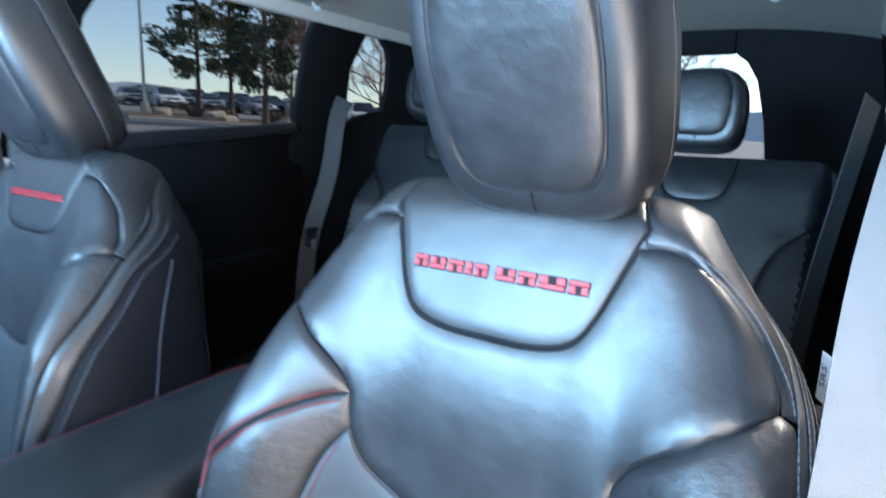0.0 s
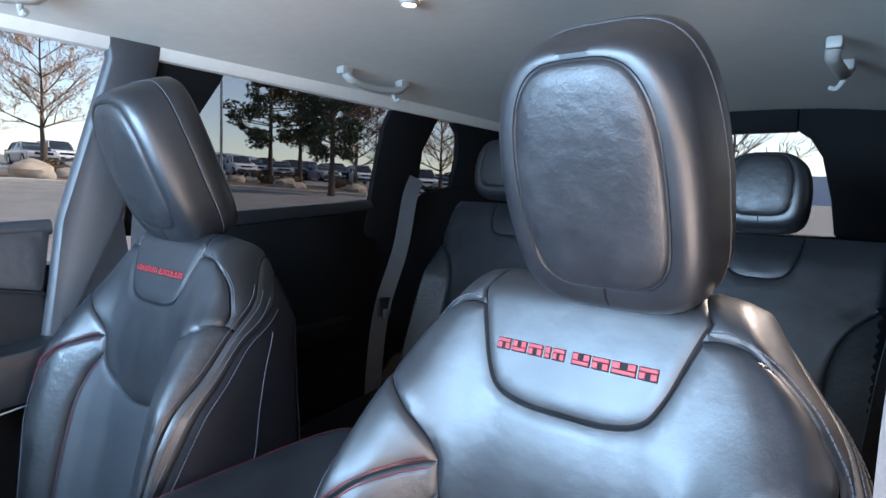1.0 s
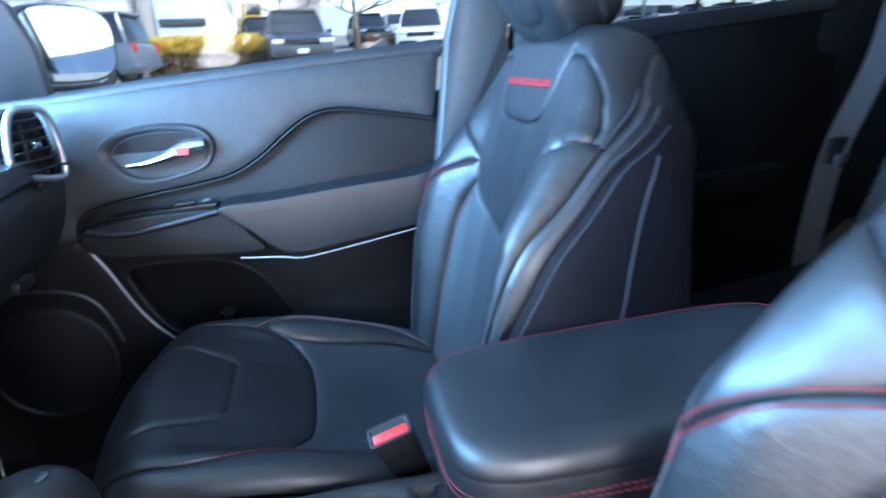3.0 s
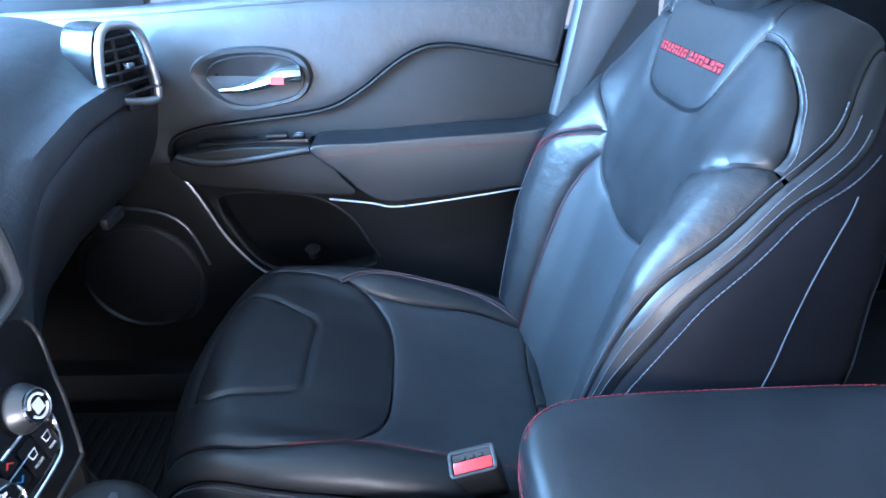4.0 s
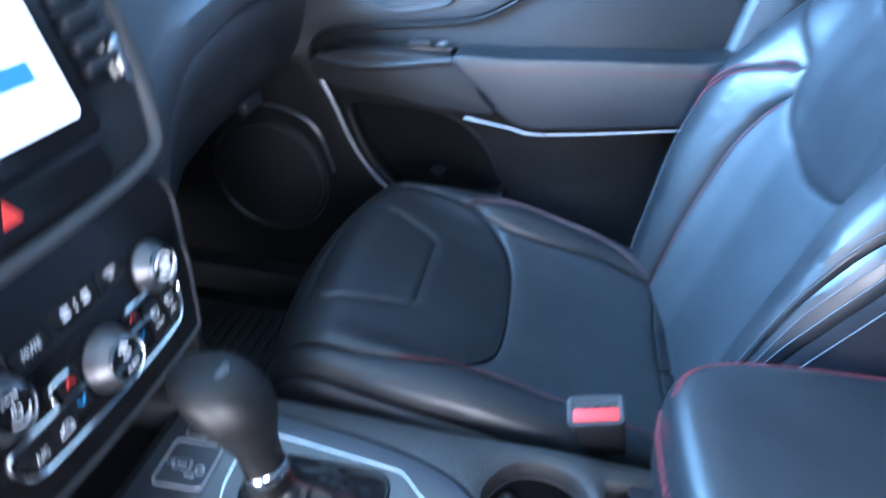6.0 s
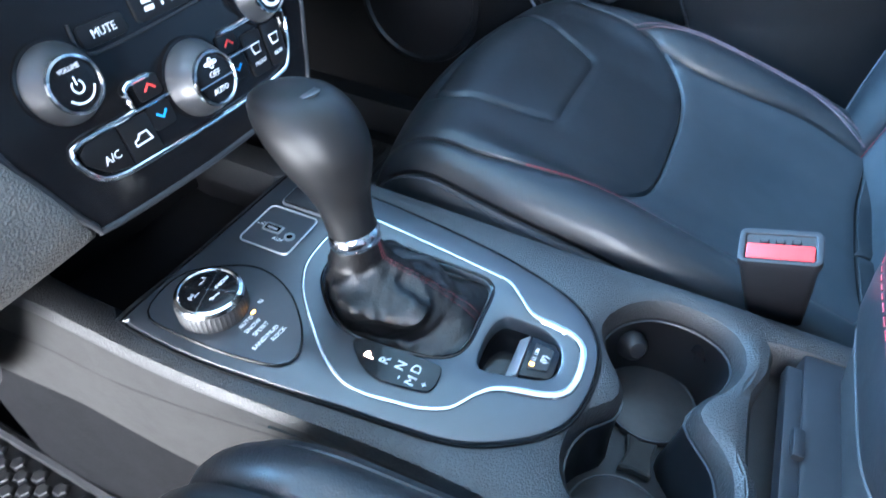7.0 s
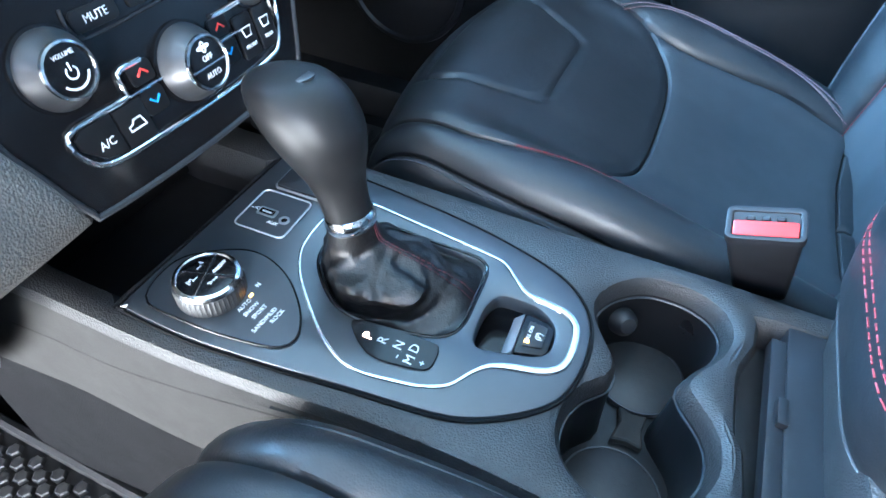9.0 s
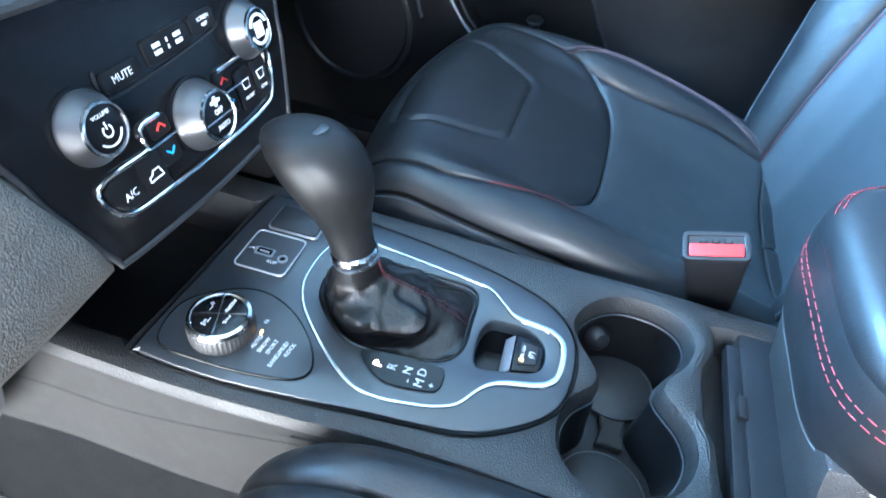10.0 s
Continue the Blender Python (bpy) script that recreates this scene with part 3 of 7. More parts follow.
part("tongue_plate", box((0.004, 0.024, 0.030), (-0.583, 1.322, 0.965), 0.001), CHROME, belt, "chrome tongue plate")
belt, p = webbing("seat_belt", [(0.615, 1.475, 1.36), (0.60, 1.43, 1.25), (0.575, 1.38, 1.05), (0.56, 1.30, 0.85)], 0.046, (0.5, 0.8, 0.0), "grey rear seat belt beside the rear seat")
tag = thing("airbag_tag", "white printed airbag tag sewn on the seat's side", "label")
tag_put = lambda a, b, d: Vector((0.6005 + a * 0.4, 0.742 + a * -0.9, 1.093 + b)) + Vector((-0.4, -0.9, 0)) * d
part("cloth", prism([(-0.012, -0.020), (0.012, -0.020), (0.012, 0.020), (-0.012, 0.020)], tag_put, 0.001), LABEL_WHITE, tag)
part("lettering", text_bm("SRS", 0.013, lambda a, b, d: tag_put(-0.004 - b, 0.001 + a, 0.001 + d), 0.0003), SIDE_CLOTH, tag, smooth=False)
part("print_bar", prism([(0.004, -0.015), (0.008, -0.015), (0.008, 0.015), (0.004, 0.015)], lambda a, b, d: tag_put(a, b, d + 0.001), 0.0003), SIDE_CLOTH, tag)


# ---- front seats ----
RECLINE = radians(20)
BACK_W = table([-0.60, -0.45, -0.30, -0.20, -0.10, -0.05, 0.0, 0.03, 0.05, 0.08, 0.25], [0.225, 0.245, 0.262, 0.257, 0.238, 0.225, 0.205, 0.180, 0.162, 0.145, 0.130], 0.03)
BACK_B = table([-0.60, -0.45, -0.30, -0.18, -0.10, -0.03, 0.04, 0.25], [0.045, 0.080, 0.102, 0.092, 0.046, 0.012, 0.0, 0.0], 0.05)
BACK_N = table([-0.60, -0.50, -0.30, -0.17, -0.10, 0.0, 0.25], [-0.075, -0.066, -0.046, -0.024, -0.006, 0.0, 0.0], 0.06)
BACK_X = table([0, 0.25, 0.42, 0.58, 0.70, 0.80, 0.90, 1.0], [0, 0.30, 0.50, 0.71, 0.88, 0.985, 1.02, 1.0], 0.06)
BACK_BN = table([0, 0.25, 0.42, 0.58, 0.70, 0.80, 0.90, 1.0], [0, 0.0, 0.22, 0.80, 1.0, 0.60, 0.2, 0.0], 0.06)
BACK_DN = table([0, 0.58, 0.70, 0.80, 0.90, 1.0], [0, 0.0, -0.006, -0.032, -0.076, -0.130], 0.05)
BACK_CROWN = table([0.0, 0.04, 0.06, 0.08, 0.10, 0.116, 0.145], [0.0, 0.002, 0.007, 0.019, 0.036, 0.053, 0.100], 0.01)
BACK_U = 0.36
TOP_V, TOP_R = 0.043, 0.040


def back_point(u, v):
    p = min(abs(u) / BACK_U, 1.0)
    s = 1 if u >= 0 else -1
    k = max(0.0, min(1.0, (v + 0.22) / 0.30))
    crown = BACK_CROWN(-BACK_DN(p)) * k * k * (3 - 2 * k)
    x = s * BACK_W(v - crown) * BACK_X(p)
    n = BACK_N(v) + BACK_B(v) * BACK_BN(p) + BACK_DN(p) - 0.35 * max(0.0, abs(x) - 0.05) ** 2
    t = v
    if v > TOP_V:
        a = (v - TOP_V) / TOP_R
        roll = max(0.06, min(1.0, (1.0 - p) / 0.25))
        if a < math.pi * 0.5:
            t, n = TOP_V + TOP_R * math.sin(a), n - roll * TOP_R * (1 - math.cos(a))
        else:
            t, n = TOP_V + TOP_R, n - roll * (TOP_R + (a - math.pi * 0.5) * TOP_R)
    t -= 0.9 * max(0.0, abs(x) - 0.07) ** 2 * max(0.0, min(1.0, (v + 0.06) / 0.1))
    t -= crown
    return Vector((x, -n * math.cos(RECLINE) + t * math.sin(RECLINE), t * math.cos(RECLINE) + n * math.sin(RECLINE)))


def with_normal(point, flip=1.0, e=0.002):
    def surf(u, v):
        q = point(u, v)
        nn = (point(u + e, v) - point(u - e, v)).cross(point(u, v + e) - point(u, v - e))
        nn = nn.normalized() if nn.length > 1e-12 else Vector((0, -1, 0))
        return q, nn * flip
    return surf


back_surf = with_normal(back_point, 1.0)
PGRID = np.linspace(0, 1, 300)
XGRID = np.array([BACK_X(p) for p in PGRID])


def bu(x, v):
    """The surface coordinate across the backrest for a true half-breadth x at height v."""
    q = min(abs(x) / BACK_W(v), 0.985)
    return math.copysign(float(np.interp(q, np.maximum.accumulate(XGRID), PGRID)) * BACK_U, x)


def bline(pts, step=0.006):
    return [(bu(x, v), v) for x, v in smooth_line(pts, step)]


def straight(a, b, step=0.01):
    k = max(1, int(math.dist(a, b) / step))
    return [(a[0] + (b[0] - a[0]) * i / k, a[1] + (b[1] - a[1]) * i / k) for i in range(k + 1)]


def chain(*lines):
    out = []
    for l in lines:
        for p in l:
            if not out or math.dist(out[-1], p) > 1e-5:
                out.append((float(p[0]), float(p[1])))
    if math.dist(out[0], out[-1]) < 1e-5:
        out.pop()
    return out


def cushion_funcs():
    W = table([-0.25, -0.10, 0.0, 0.15, 0.30, 0.42], [0.215, 0.228, 0.240, 0.243, 0.235, 0.225], 0.05)
    X = table([0, 0.3, 0.55, 0.70, 0.80, 0.88, 1.0], [0, 0.36, 0.66, 0.84, 0.95, 1.0, 1.0], 0.05)
    B = table([-0.25, -0.08, 0.0, 0.10, 0.25, 0.42], [0.0, 0.004, 0.020, 0.036, 0.040, 0.030], 0.05)
    BN = table([0, 0.3, 0.50, 0.62, 0.74, 0.84, 1.0], [0, 0.0, 0.25, 0.85, 1.0, 0.55, 0.0], 0.06)
    DN = table([0, 0.62, 0.74, 0.84, 0.92, 1.0], [0, 0, -0.006, -0.030, -0.070, -0.115], 0.05)
    C = table([-0.25, -0.06, 0.03, 0.12, 0.25, 0.42], [0.0, 0.0, 0.0, -0.008, -0.012, -0.006], 0.05)
    return W, X, B, BN, DN, C


CW, CX, CB, CBN, CDN, CC = cushion_funcs()
CUSH_U = 0.36
CUSH_AT = Vector((0.012, -0.456, -0.39))
PITCH = math.atan2(0.08, 0.28)
XGRID_C = np.array([CX(p) for p in PGRID])
FRONT_W, FRONT_R = -0.062, 0.075


def cushion_point(u, w):
    p = min(abs(u) / CUSH_U, 1.0)
    s = 1 if u >= 0 else -1
    x = s * CW(w) * CX(p)
    n = CC(w) * (1 - min(1, p / 0.5) ** 2) + CB(w) * CBN(p) + CDN(p)
    y = w
    if w < FRONT_W:
        a = (FRONT_W - w) / FRONT_R
        if a < 1.45:
            y, n = FRONT_W - FRONT_R * math.sin(a), n - FRONT_R * (1 - math.cos(a))
        else:
            k = a - 1.45
            y = FRONT_W - FRONT_R * (math.sin(1.45) + k * math.cos(1.45))
            n = n - FRONT_R * ((1 - math.cos(1.45)) + k * math.sin(1.45))
    y += 0.55 * x * x * max(0.0, 1 - (w + 0.10) / 0.2) if w < 0.10 else 0.0
    return CUSH_AT + Vector((x, y * math.cos(PITCH) + n * math.sin(PITCH), -y * math.sin(PITCH) + n * math.cos(PITCH)))


cush_surf = with_normal(cushion_point, 1.0)


def cu_(x, w):
    q = min(abs(x) / CW(w), 0.985)
    return math.copysign(float(np.interp(q, np.maximum.accumulate(XGRID_C), PGRID)) * CUSH_U, x)


def cline(pts, step=0.006):
    return [(cu_(x, w), w) for x, w in smooth_line(pts, step)]


HEAD_MID = Vector((0, -0.010, 0.156))
HEAD_UP = Vector((0, -math.sin(radians(24)), math.cos(radians(24))))
HEAD_OUT = Vector((0, -math.cos(radians(24)), -math.sin(radians(24))))


def headrest(hw, hh, mid=HEAD_MID, up=HEAD_UP, fore=HEAD_OUT, deep=1.0):
    """A padded headrest; its front panel sits within a seam."""
    n = 80

    def ring(k, d, kv=None):
        out = []
        kv = 0.31 + 0.69 * k if kv is None else kv
        for i in range(n):
            a = 2 * math.pi * i / n
            c, s = math.cos(a), math.sin(a)
            ex = 4.2 if s < 0 else 3.6
            r = (abs(c) ** ex + abs(s) ** ex) ** (-1 / ex)
            narrow = 1.0 - 0.13 * max(0.0, s * r) ** 1.3 + 0.02 * min(0.0, s * r)
            out.append(mid + Vector((hw * r * c * k * narrow, 0, 0)) + up * (hh * r * s * kv + 0.012 * min(1.0, (1 - k) / 0.30)) + fore * (d * deep - 0.010 * (r * s * kv) ** 2))
        return out

    shell = loft([ring(0.685, -0.003), ring(0.705, 0.0005), ring(0.78, 0.001), ring(0.86, -0.002), ring(0.92, -0.008), ring(0.96, -0.018), ring(0.986, -0.034), ring(1.0, -0.056)], True, False)
    back = loft([ring(1.0, -0.0585), ring(0.987, -0.061), ring(0.998, -0.064), ring(0.99, -0.078), ring(0.95, -0.092), ring(0.86, -0.100), ring(0.6, -0.104)], True, True)
    front = loft([ring(0.680, -0.003), ring(0.665, 0.0015), ring(0.63, 0.004), ring(0.5, 0.006), ring(0.25, 0.007), ring(0.02, 0.007)], True, True)
    seam = tube(ring(0.6825, -0.0012), 0.0018, 6, True)
    edge = tube(ring(0.996, -0.0590), 0.0010, 6, True)
    notch = tube([ring(k, d)[3 * n // 4] for k, d in ((0.685, -0.0020), (0.705, 0.0006), (0.75, 0.0010), (0.80, 0.0004), (0.86, -0.0022))], [0.0018, 0.0016, 0.0012, 0.0010, 0.0006], 6)
    return shell, back, front, seam, edge, notch


EDGE_U = table([-0.60, -0.45, -0.315, -0.25, -0.175, -0.125, -0.07, -0.04, -0.02, 0.01, 0.06, 0.25], [0.67, 0.68, 0.69, 0.70, 0.73, 0.76, 0.78, 0.80, 0.82, 0.85, 0.88, 0.90], 0.03)
SIDE_U = table([-0.60, -0.45, -0.295, -0.235, -0.18, -0.125, -0.075, -0.015, 0.05, 0.25], [0.70, 0.715, 0.73, 0.75, 0.77, 0.80, 0.82, 0.88, 0.93, 0.955], 0.03)


def front_seat():
    seat = thing("front_seat", "black leather bucket seat with cloth insert and red stitching", "car seat", "front seats")
    # -- the backrest, split along its seams
    label = [(-0.112, 0.052), (-0.100, 0.018), (-0.086, -0.020), (-0.070, -0.043), (-0.040, -0.052), (0.0, -0.053), (0.040, -0.052), (0.070, -0.043), (0.086, -0.020), (0.100, 0.018), (0.112, 0.052)]
    label_low = bline(label)
    label_top = [(bu(-0.112, 0.052), 0.052), (bu(-0.112, 0.052), 0.14), (bu(0.112, 0.052), 0.14), (bu(0.112, 0.052), 0.052)]
    shoulder = bline([(0.106, 0.036), (0.132, 0.040), (0.158, 0.031), (0.182, 0.010), (0.196, -0.012), (0.207, -0.035), (0.211, -0.052)])
    under_wing = bline([(0.211, -0.052), (0.196, -0.064), (0.158, -0.090), (0.130, -0.112), (0.118, -0.130)])
    key_low = bline([(0.118, -0.130), (0.114, -0.158), (0.097, -0.187), (0.060, -0.207), (0.020, -0.215), (0.0, -0.216)])
    lab_r = [p for p in label_low if p[0] >= -1e-6]
    lab_r_short = [p for p in lab_r if p[1] <= 0.036]
    key = chain(key_low[::-1], under_wing[::-1], shoulder[::-1], lab_r_short[::-1], mirror_line(lab_r_short[::-1]), mirror_line(shoulder[::-1]), mirror_line(under_wing[::-1]), mirror_line(key_low[::-1]))
    part("label_panel", patch(chain(label_low, label_top[::-1]), back_surf, 0.007, 0.006, 0.010), LEATHER, seat)
    part("upper_panel", patch(key, back_surf, 0.008, 0.006, 0.011), LEATHER, seat)
    bolster_top = bline([(0.118, -0.130), (0.150, -0.146), (0.190, -0.178), (0.230, -0.225)])
    def edge_to(a, b):
        return [(EDGE_U(v) * BACK_U, v) for v in np.linspace(a, b, max(2, int(abs(b - a) / 0.01)))]

    def side_to(a, b):
        return [(SIDE_U(v) * BACK_U, v) for v in np.linspace(a, b, max(2, int(abs(b - a) / 0.01)))]

    bt = [p for p in bolster_top if p[0] < EDGE_U(p[1]) * BACK_U - 0.004] + edge_to(-0.245, -0.245)[:1]
    ins = bline([(0.114, -0.158), (0.135, -0.20), (0.148, -0.27), (0.148, -0.38), (0.138, -0.52)])
    insert_panel = chain(key_low[1:], mirror_line(key_low[1:]), mirror_line(ins[::-1]), straight((-ins[-1][0], -0.52), (ins[-1][0], -0.52)), ins[::-1])
    part("insert", patch(insert_panel, back_surf, 0.009, 0.005, 0.010), INSERT, seat, "blue-grey cloth insert")
    for s in (1, -1):
        f = (lambda l: l) if s > 0 else (lambda l: [(-a, b) for a, b in l])
        wing_tip = shoulder[-1]
        if s < 0:
            gusset = chain(under_wing[::-1], edge_to(-0.060, -0.240), bt[::-1])
            part("upper_bolster", patch(f(gusset), back_surf, 0.008, 0.0045, 0.010), LEATHER, seat)
        low = chain(bt if s < 0 else under_wing[::-1] + edge_to(-0.060, -0.240), edge_to(-0.245, -0.52), straight(edge_to(-0.52, -0.52)[0], (ins[-1][0], -0.52)), ins[::-1], key_low[1::-1])
        part("bolster", patch(f(low), back_surf, 0.008, 0.005, 0.012, puff=0.001), LEATHER_WORN, seat)
        yoke = chain(shoulder, edge_to(-0.055, 0.11), [(label_top[2][0], 0.14)], [(label_top[2][0], 0.052)], [p for p in lab_r if p[1] > 0.036][::-1])
        part("shoulder", patch(f(yoke), back_surf, 0.008, 0.004, 0.009), LEATHER, seat)
        strip = chain(edge_to(-0.52, 0.11), side_to(0.11, -0.52))
        part("side_strip", patch(f(strip), back_surf, 0.005, 0.003, 0.006), LEATHER, seat)
        side = chain(side_to(-0.52, 0.11), straight((BACK_U, 0.11), (BACK_U, -0.52)))
        part("side_panel", patch(f(side), back_surf, 0.012, 0.003, 0.006), SIDE_CLOTH, seat, "dark seat side panel")
        # stitching
        rows = ([(bt[2:], 0.0045, RED_THREAD), (bt[2:], -0.0045, RED_THREAD)] if s < 0 else []) + [(edge_to(-0.50, 0.03), 0.005, GREY_THREAD), (edge_to(-0.50, 0.03), -0.005, GREY_THREAD),
                (side_to(-0.50, 0.03), 0.005, GREY_THREAD), (side_to(-0.50, 0.03), -0.005, GREY_THREAD),
                (shoulder[2:], 0.005, GREY_THREAD), (ins[4:], -0.004, RED_THREAD)]
        for line, d, m in rows:
            part("stitching", thread(f([tuple(p) for p in offset_line(line, d)]), back_surf), m, seat)
        pts = [q + nn * 0.0015 for q, nn in on_surf(f([(min(0.985, 0.885 + 0.25 * max(0.0, v + 0.18) ** 1.5) * BACK_U, v) for v in np.linspace(-0.40, -0.03, 40)]), back_surf)]
        part("piping", tube(pts, 0.0008, 6), GREY_THREAD, seat, "pale grey piping")
    # the hard back shell
    rings = []
    for v in np.linspace(-0.52, 0.12, 16):
        ring = []
        for k in range(13):
            a = -1 + 2 * k / 12
            p = back_point(math.copysign(BACK_U, a), v)
            e = back_point(BACK_U, v)
            q = Vector((e.x * a, p.y, p.z))
            q += Vector((0, math.cos(RECLINE), -math.sin(RECLINE))) * 0.012 * (1 - a * a)
            ring.append(q)
        rings.append(ring)
    part("back_shell", loft(rings, False, False), HARD, seat)
    # the model name: plain red blocks, the shade of their puckers painted as dark backing
    widths = [0.0165, 0.0175, 0.0175, 0.0085, 0.0145, 0.0195, 0.0180, 0.0240, 0.0185]

    def name_put(mid, drop, lift):
        def put(a, b, d):
            q, nn = back_surf(bu(mid + a, b - 0.001 - drop), b - 0.001 - drop)
            return q + nn * (d + lift)
        return put

    x = -0.080
    for i, w in enumerate(widths):
        if i == 5:
            x += 0.005
        h, e = 0.0049, w / 2 - 0.0015
        part("embroidery_ground", prism([(-e - 0.0009, -h - 0.0012), (e + 0.0009, -h - 0.0012), (e + 0.0009, h + 0.0006), (-e - 0.0009, h + 0.0006)], name_put(x + w / 2, 0.0, -0.0012), 0.0016, 0.0005, 1), SIDE_CLOTH, seat, "dark backing painted as the shade of the puckers")
        legs = [(-e, -e + 0.30 * w), (e - 0.30 * w, e)] if w > 0.012 else [(-e, e)]
        up = -1 if i % 2 else 1
        bars = [[(-e, up * 0.0014), (e, up * 0.0014), (e, up * h), (-e, up * h)]]
        bars += [[(p, -up * h), (q, -up * h), (q, up * 0.0008), (p, up * 0.0008)] for p, q in legs]
        for bar in bars:
            part("embroidery_block", prism(bar, name_put(x + w / 2, 0.0, -0.0002), 0.0017, 0.0004, 1), RED_EMB, seat, "red embroidered block")
        x += w
    # the cushion
    front_edge = -0.205
    fp_side = cline([(0.186, -0.085), (0.186, -0.04), (0.174, 0.02), (0.156, 0.07), (0.130, 0.102), (0.095, 0.122), (0.05, 0.129), (0.0, 0.130)])
    fp_front = straight((cu_(0.186, -0.085), -0.085), (cu_(0.186, -0.085), front_edge))
    fp = chain(fp_front[::-1], fp_side, mirror_line(fp_side), [(-a, b) for a, b in fp_front])
    inset_side = cline([(0.112, -0.100), (0.100, -0.06), (0.082, -0.008), (0.070, 0.006), (0.05, 0.010), (0.0, 0.011)])
    in_front = -0.125
    inset = chain([(inset_side[0][0], in_front)], inset_side, mirror_line(inset_side), [(-inset_side[0][0], in_front)])
    whole = chain(fp_front[::-1], fp_side, mirror_line(fp_side), [(-a, b) for a, b in fp_front])

    def groove(u, w):
        q, nn = cush_surf(u, w)
        d = edge_distance(np.array([[u, w]]), np.array(inset))[0]
        return q + nn * (-0.0035 * math.exp(-(d / 0.004) ** 2)), nn

    part("cushion_front", patch(whole, groove, 0.0055, 0.007, 0.013), LEATHER, seat)
    part("cushion_seam", tube([groove(u, w)[0] for u, w in inset_side[:-1] + mirror_line(inset_side)], 0.0010, 6), LEATHER, seat)
    edge_c = 0.80 * CUSH_U
    rear = 0.345
    ci = cline([(0.1585, 0.064), (0.152, 0.11), (0.154, 0.18), (0.158, 0.26), (0.150, rear)])
    ins_c = chain([p for p in fp_side if p[1] > 0.066], mirror_line([p for p in fp_side if p[1] > 0.066]), [(-a, b) for a, b in ci], straight((-ci[-1][0], rear), (ci[-1][0], rear)), ci[::-1])
    part("cushion_insert", patch(ins_c, cush_surf, 0.009, 0.006, 0.011), INSERT, seat, "blue-grey cloth cushion insert")
    for s in (1, -1):
        f = (lambda l: l) if s > 0 else (lambda l: [(-a, b) for a, b in l])
        bol = chain([p for p in fp_side if p[1] <= 0.064], ci, straight((ci[-1][0], rear), (edge_c, rear)), straight((edge_c, rear), (edge_c, front_edge)), straight((edge_c, front_edge), fp_front[-1]), fp_front[::-1])
        part("cushion_bolster", patch(f(bol), cush_surf, 0.008, 0.008, 0.013, puff=0.004), LEATHER_WORN if s < 0 else LEATHER, seat)
        skirt = chain(straight((edge_c, front_edge), (edge_c, 0.40)), straight((CUSH_U, 0.40), (CUSH_U, front_edge)))
        part("cushion_side", patch(f(skirt), cush_surf, 0.011, 0.005, 0.009), LEATHER, seat)
        back_piece = chain(straight((0.0, rear), (ci[-1][0], rear)), straight((ci[-1][0], rear), (edge_c, rear)), [(edge_c, 0.41)], [(0.0, 0.41)])
        part("cushion_rear", patch(f(back_piece), cush_surf, 0.010, 0.007, 0.012), LEATHER, seat)
        arc = [p for p in fp_side if 0.0 <= p[1] <= 0.064] + ci[1:]
        if s > 0:
            part("cushion_stitching", thread(f([tuple(p) for p in offset_line(arc, -0.005)]), cush_surf), RED_THREAD, seat)
        else:
            crest = cline([(0.166, 0.025), (0.182, 0.048), (0.196, 0.090), (0.199, 0.16), (0.190, 0.25), (0.160, 0.335)])
            part("crest_seam", tube([q for q, nn in on_surf(f(crest), cush_surf, 0.0030)], 0.0014, 6), LEATHER, seat)
            for d in (-0.0045, 0.0045):
                part("cushion_stitching", thread(f([tuple(p) for p in offset_line(crest, d)]), cush_surf, lift=0.0040, thick=0.0008), PINK_THREAD, seat)
        if s > 0:
            part("cushion_stitching", thread(f(straight((edge_c + 0.005, -0.19), (edge_c + 0.005, 0.38), 0.006)), cush_surf), GREY_THREAD, seat)
    # plastic base below the cushion
    low = []
    for zz, k in ((-0.02, 0.97), (-0.115, 0.96), (-0.17, 0.90), (-0.30, 0.86)):
        ring = []
        for a in range(40):
            t = 2 * math.pi * a / 40
            ex = 5.0
            r = (abs(math.cos(t)) ** ex + abs(math.sin(t)) ** ex) ** (-1 / ex)
            yy = 0.135 + 0.235 * r * math.sin(t) * k
            ring.append((0.232 * r * math.cos(t) * k, yy, zz - 0.28 * (yy + 0.05) * (1 if zz > -0.2 else 0)))
        low.append(ring)
    low = [[Vector(q) + CUSH_AT for q in ring] for ring in low]
    part("seat_base", loft(low, True, True), HARD, seat)
    shell, rear_half, front, seam, edge, notch = headrest(0.102, 0.134)
    rest = part("headrest", shell, LEATHER, seat, "padded black leather headrest")
    part("centre_seam", notch, SIDE_CLOTH, rest)
    part("rear_half", rear_half, LEATHER, rest)
    part("front_panel", front, LEATHER_WORN, rest, "lightly creased leather front panel")
    part("seam", seam, LEATHER, rest)
    part("edge_seam", edge, GREY_THREAD, rest)
    for x in (-0.06, 0.06):
        q = [Vector((x, 0.075 - v * 0.2, v)) for v in (0.02, 0.10)]
        part("headrest_post", tube(q, 0.006, 12), CHROME, seat)
    return seat


seat = front_seat()
seat.matrix_world = pose(-0.37, 0.576, 1.17)
tagged(seat, "black leather front passenger seat with cloth insert and red stitching")
driver = copy_thing(seat, pose(0.37, 0.601, 1.17))
# the driver's cushion is raised
for o in driver.children:
    if o.name.split(".")[0] in ("cushion_front", "cushion_seam", "cushion_insert", "cushion_bolster", "cushion_side", "cushion_rear", "cushion_stitching", "seat_base"):
        o.location = o.location + Vector((-0.030, 0.064, 0.054))
tagged(driver, "black leather driver's seat with cloth insert and red stitching")

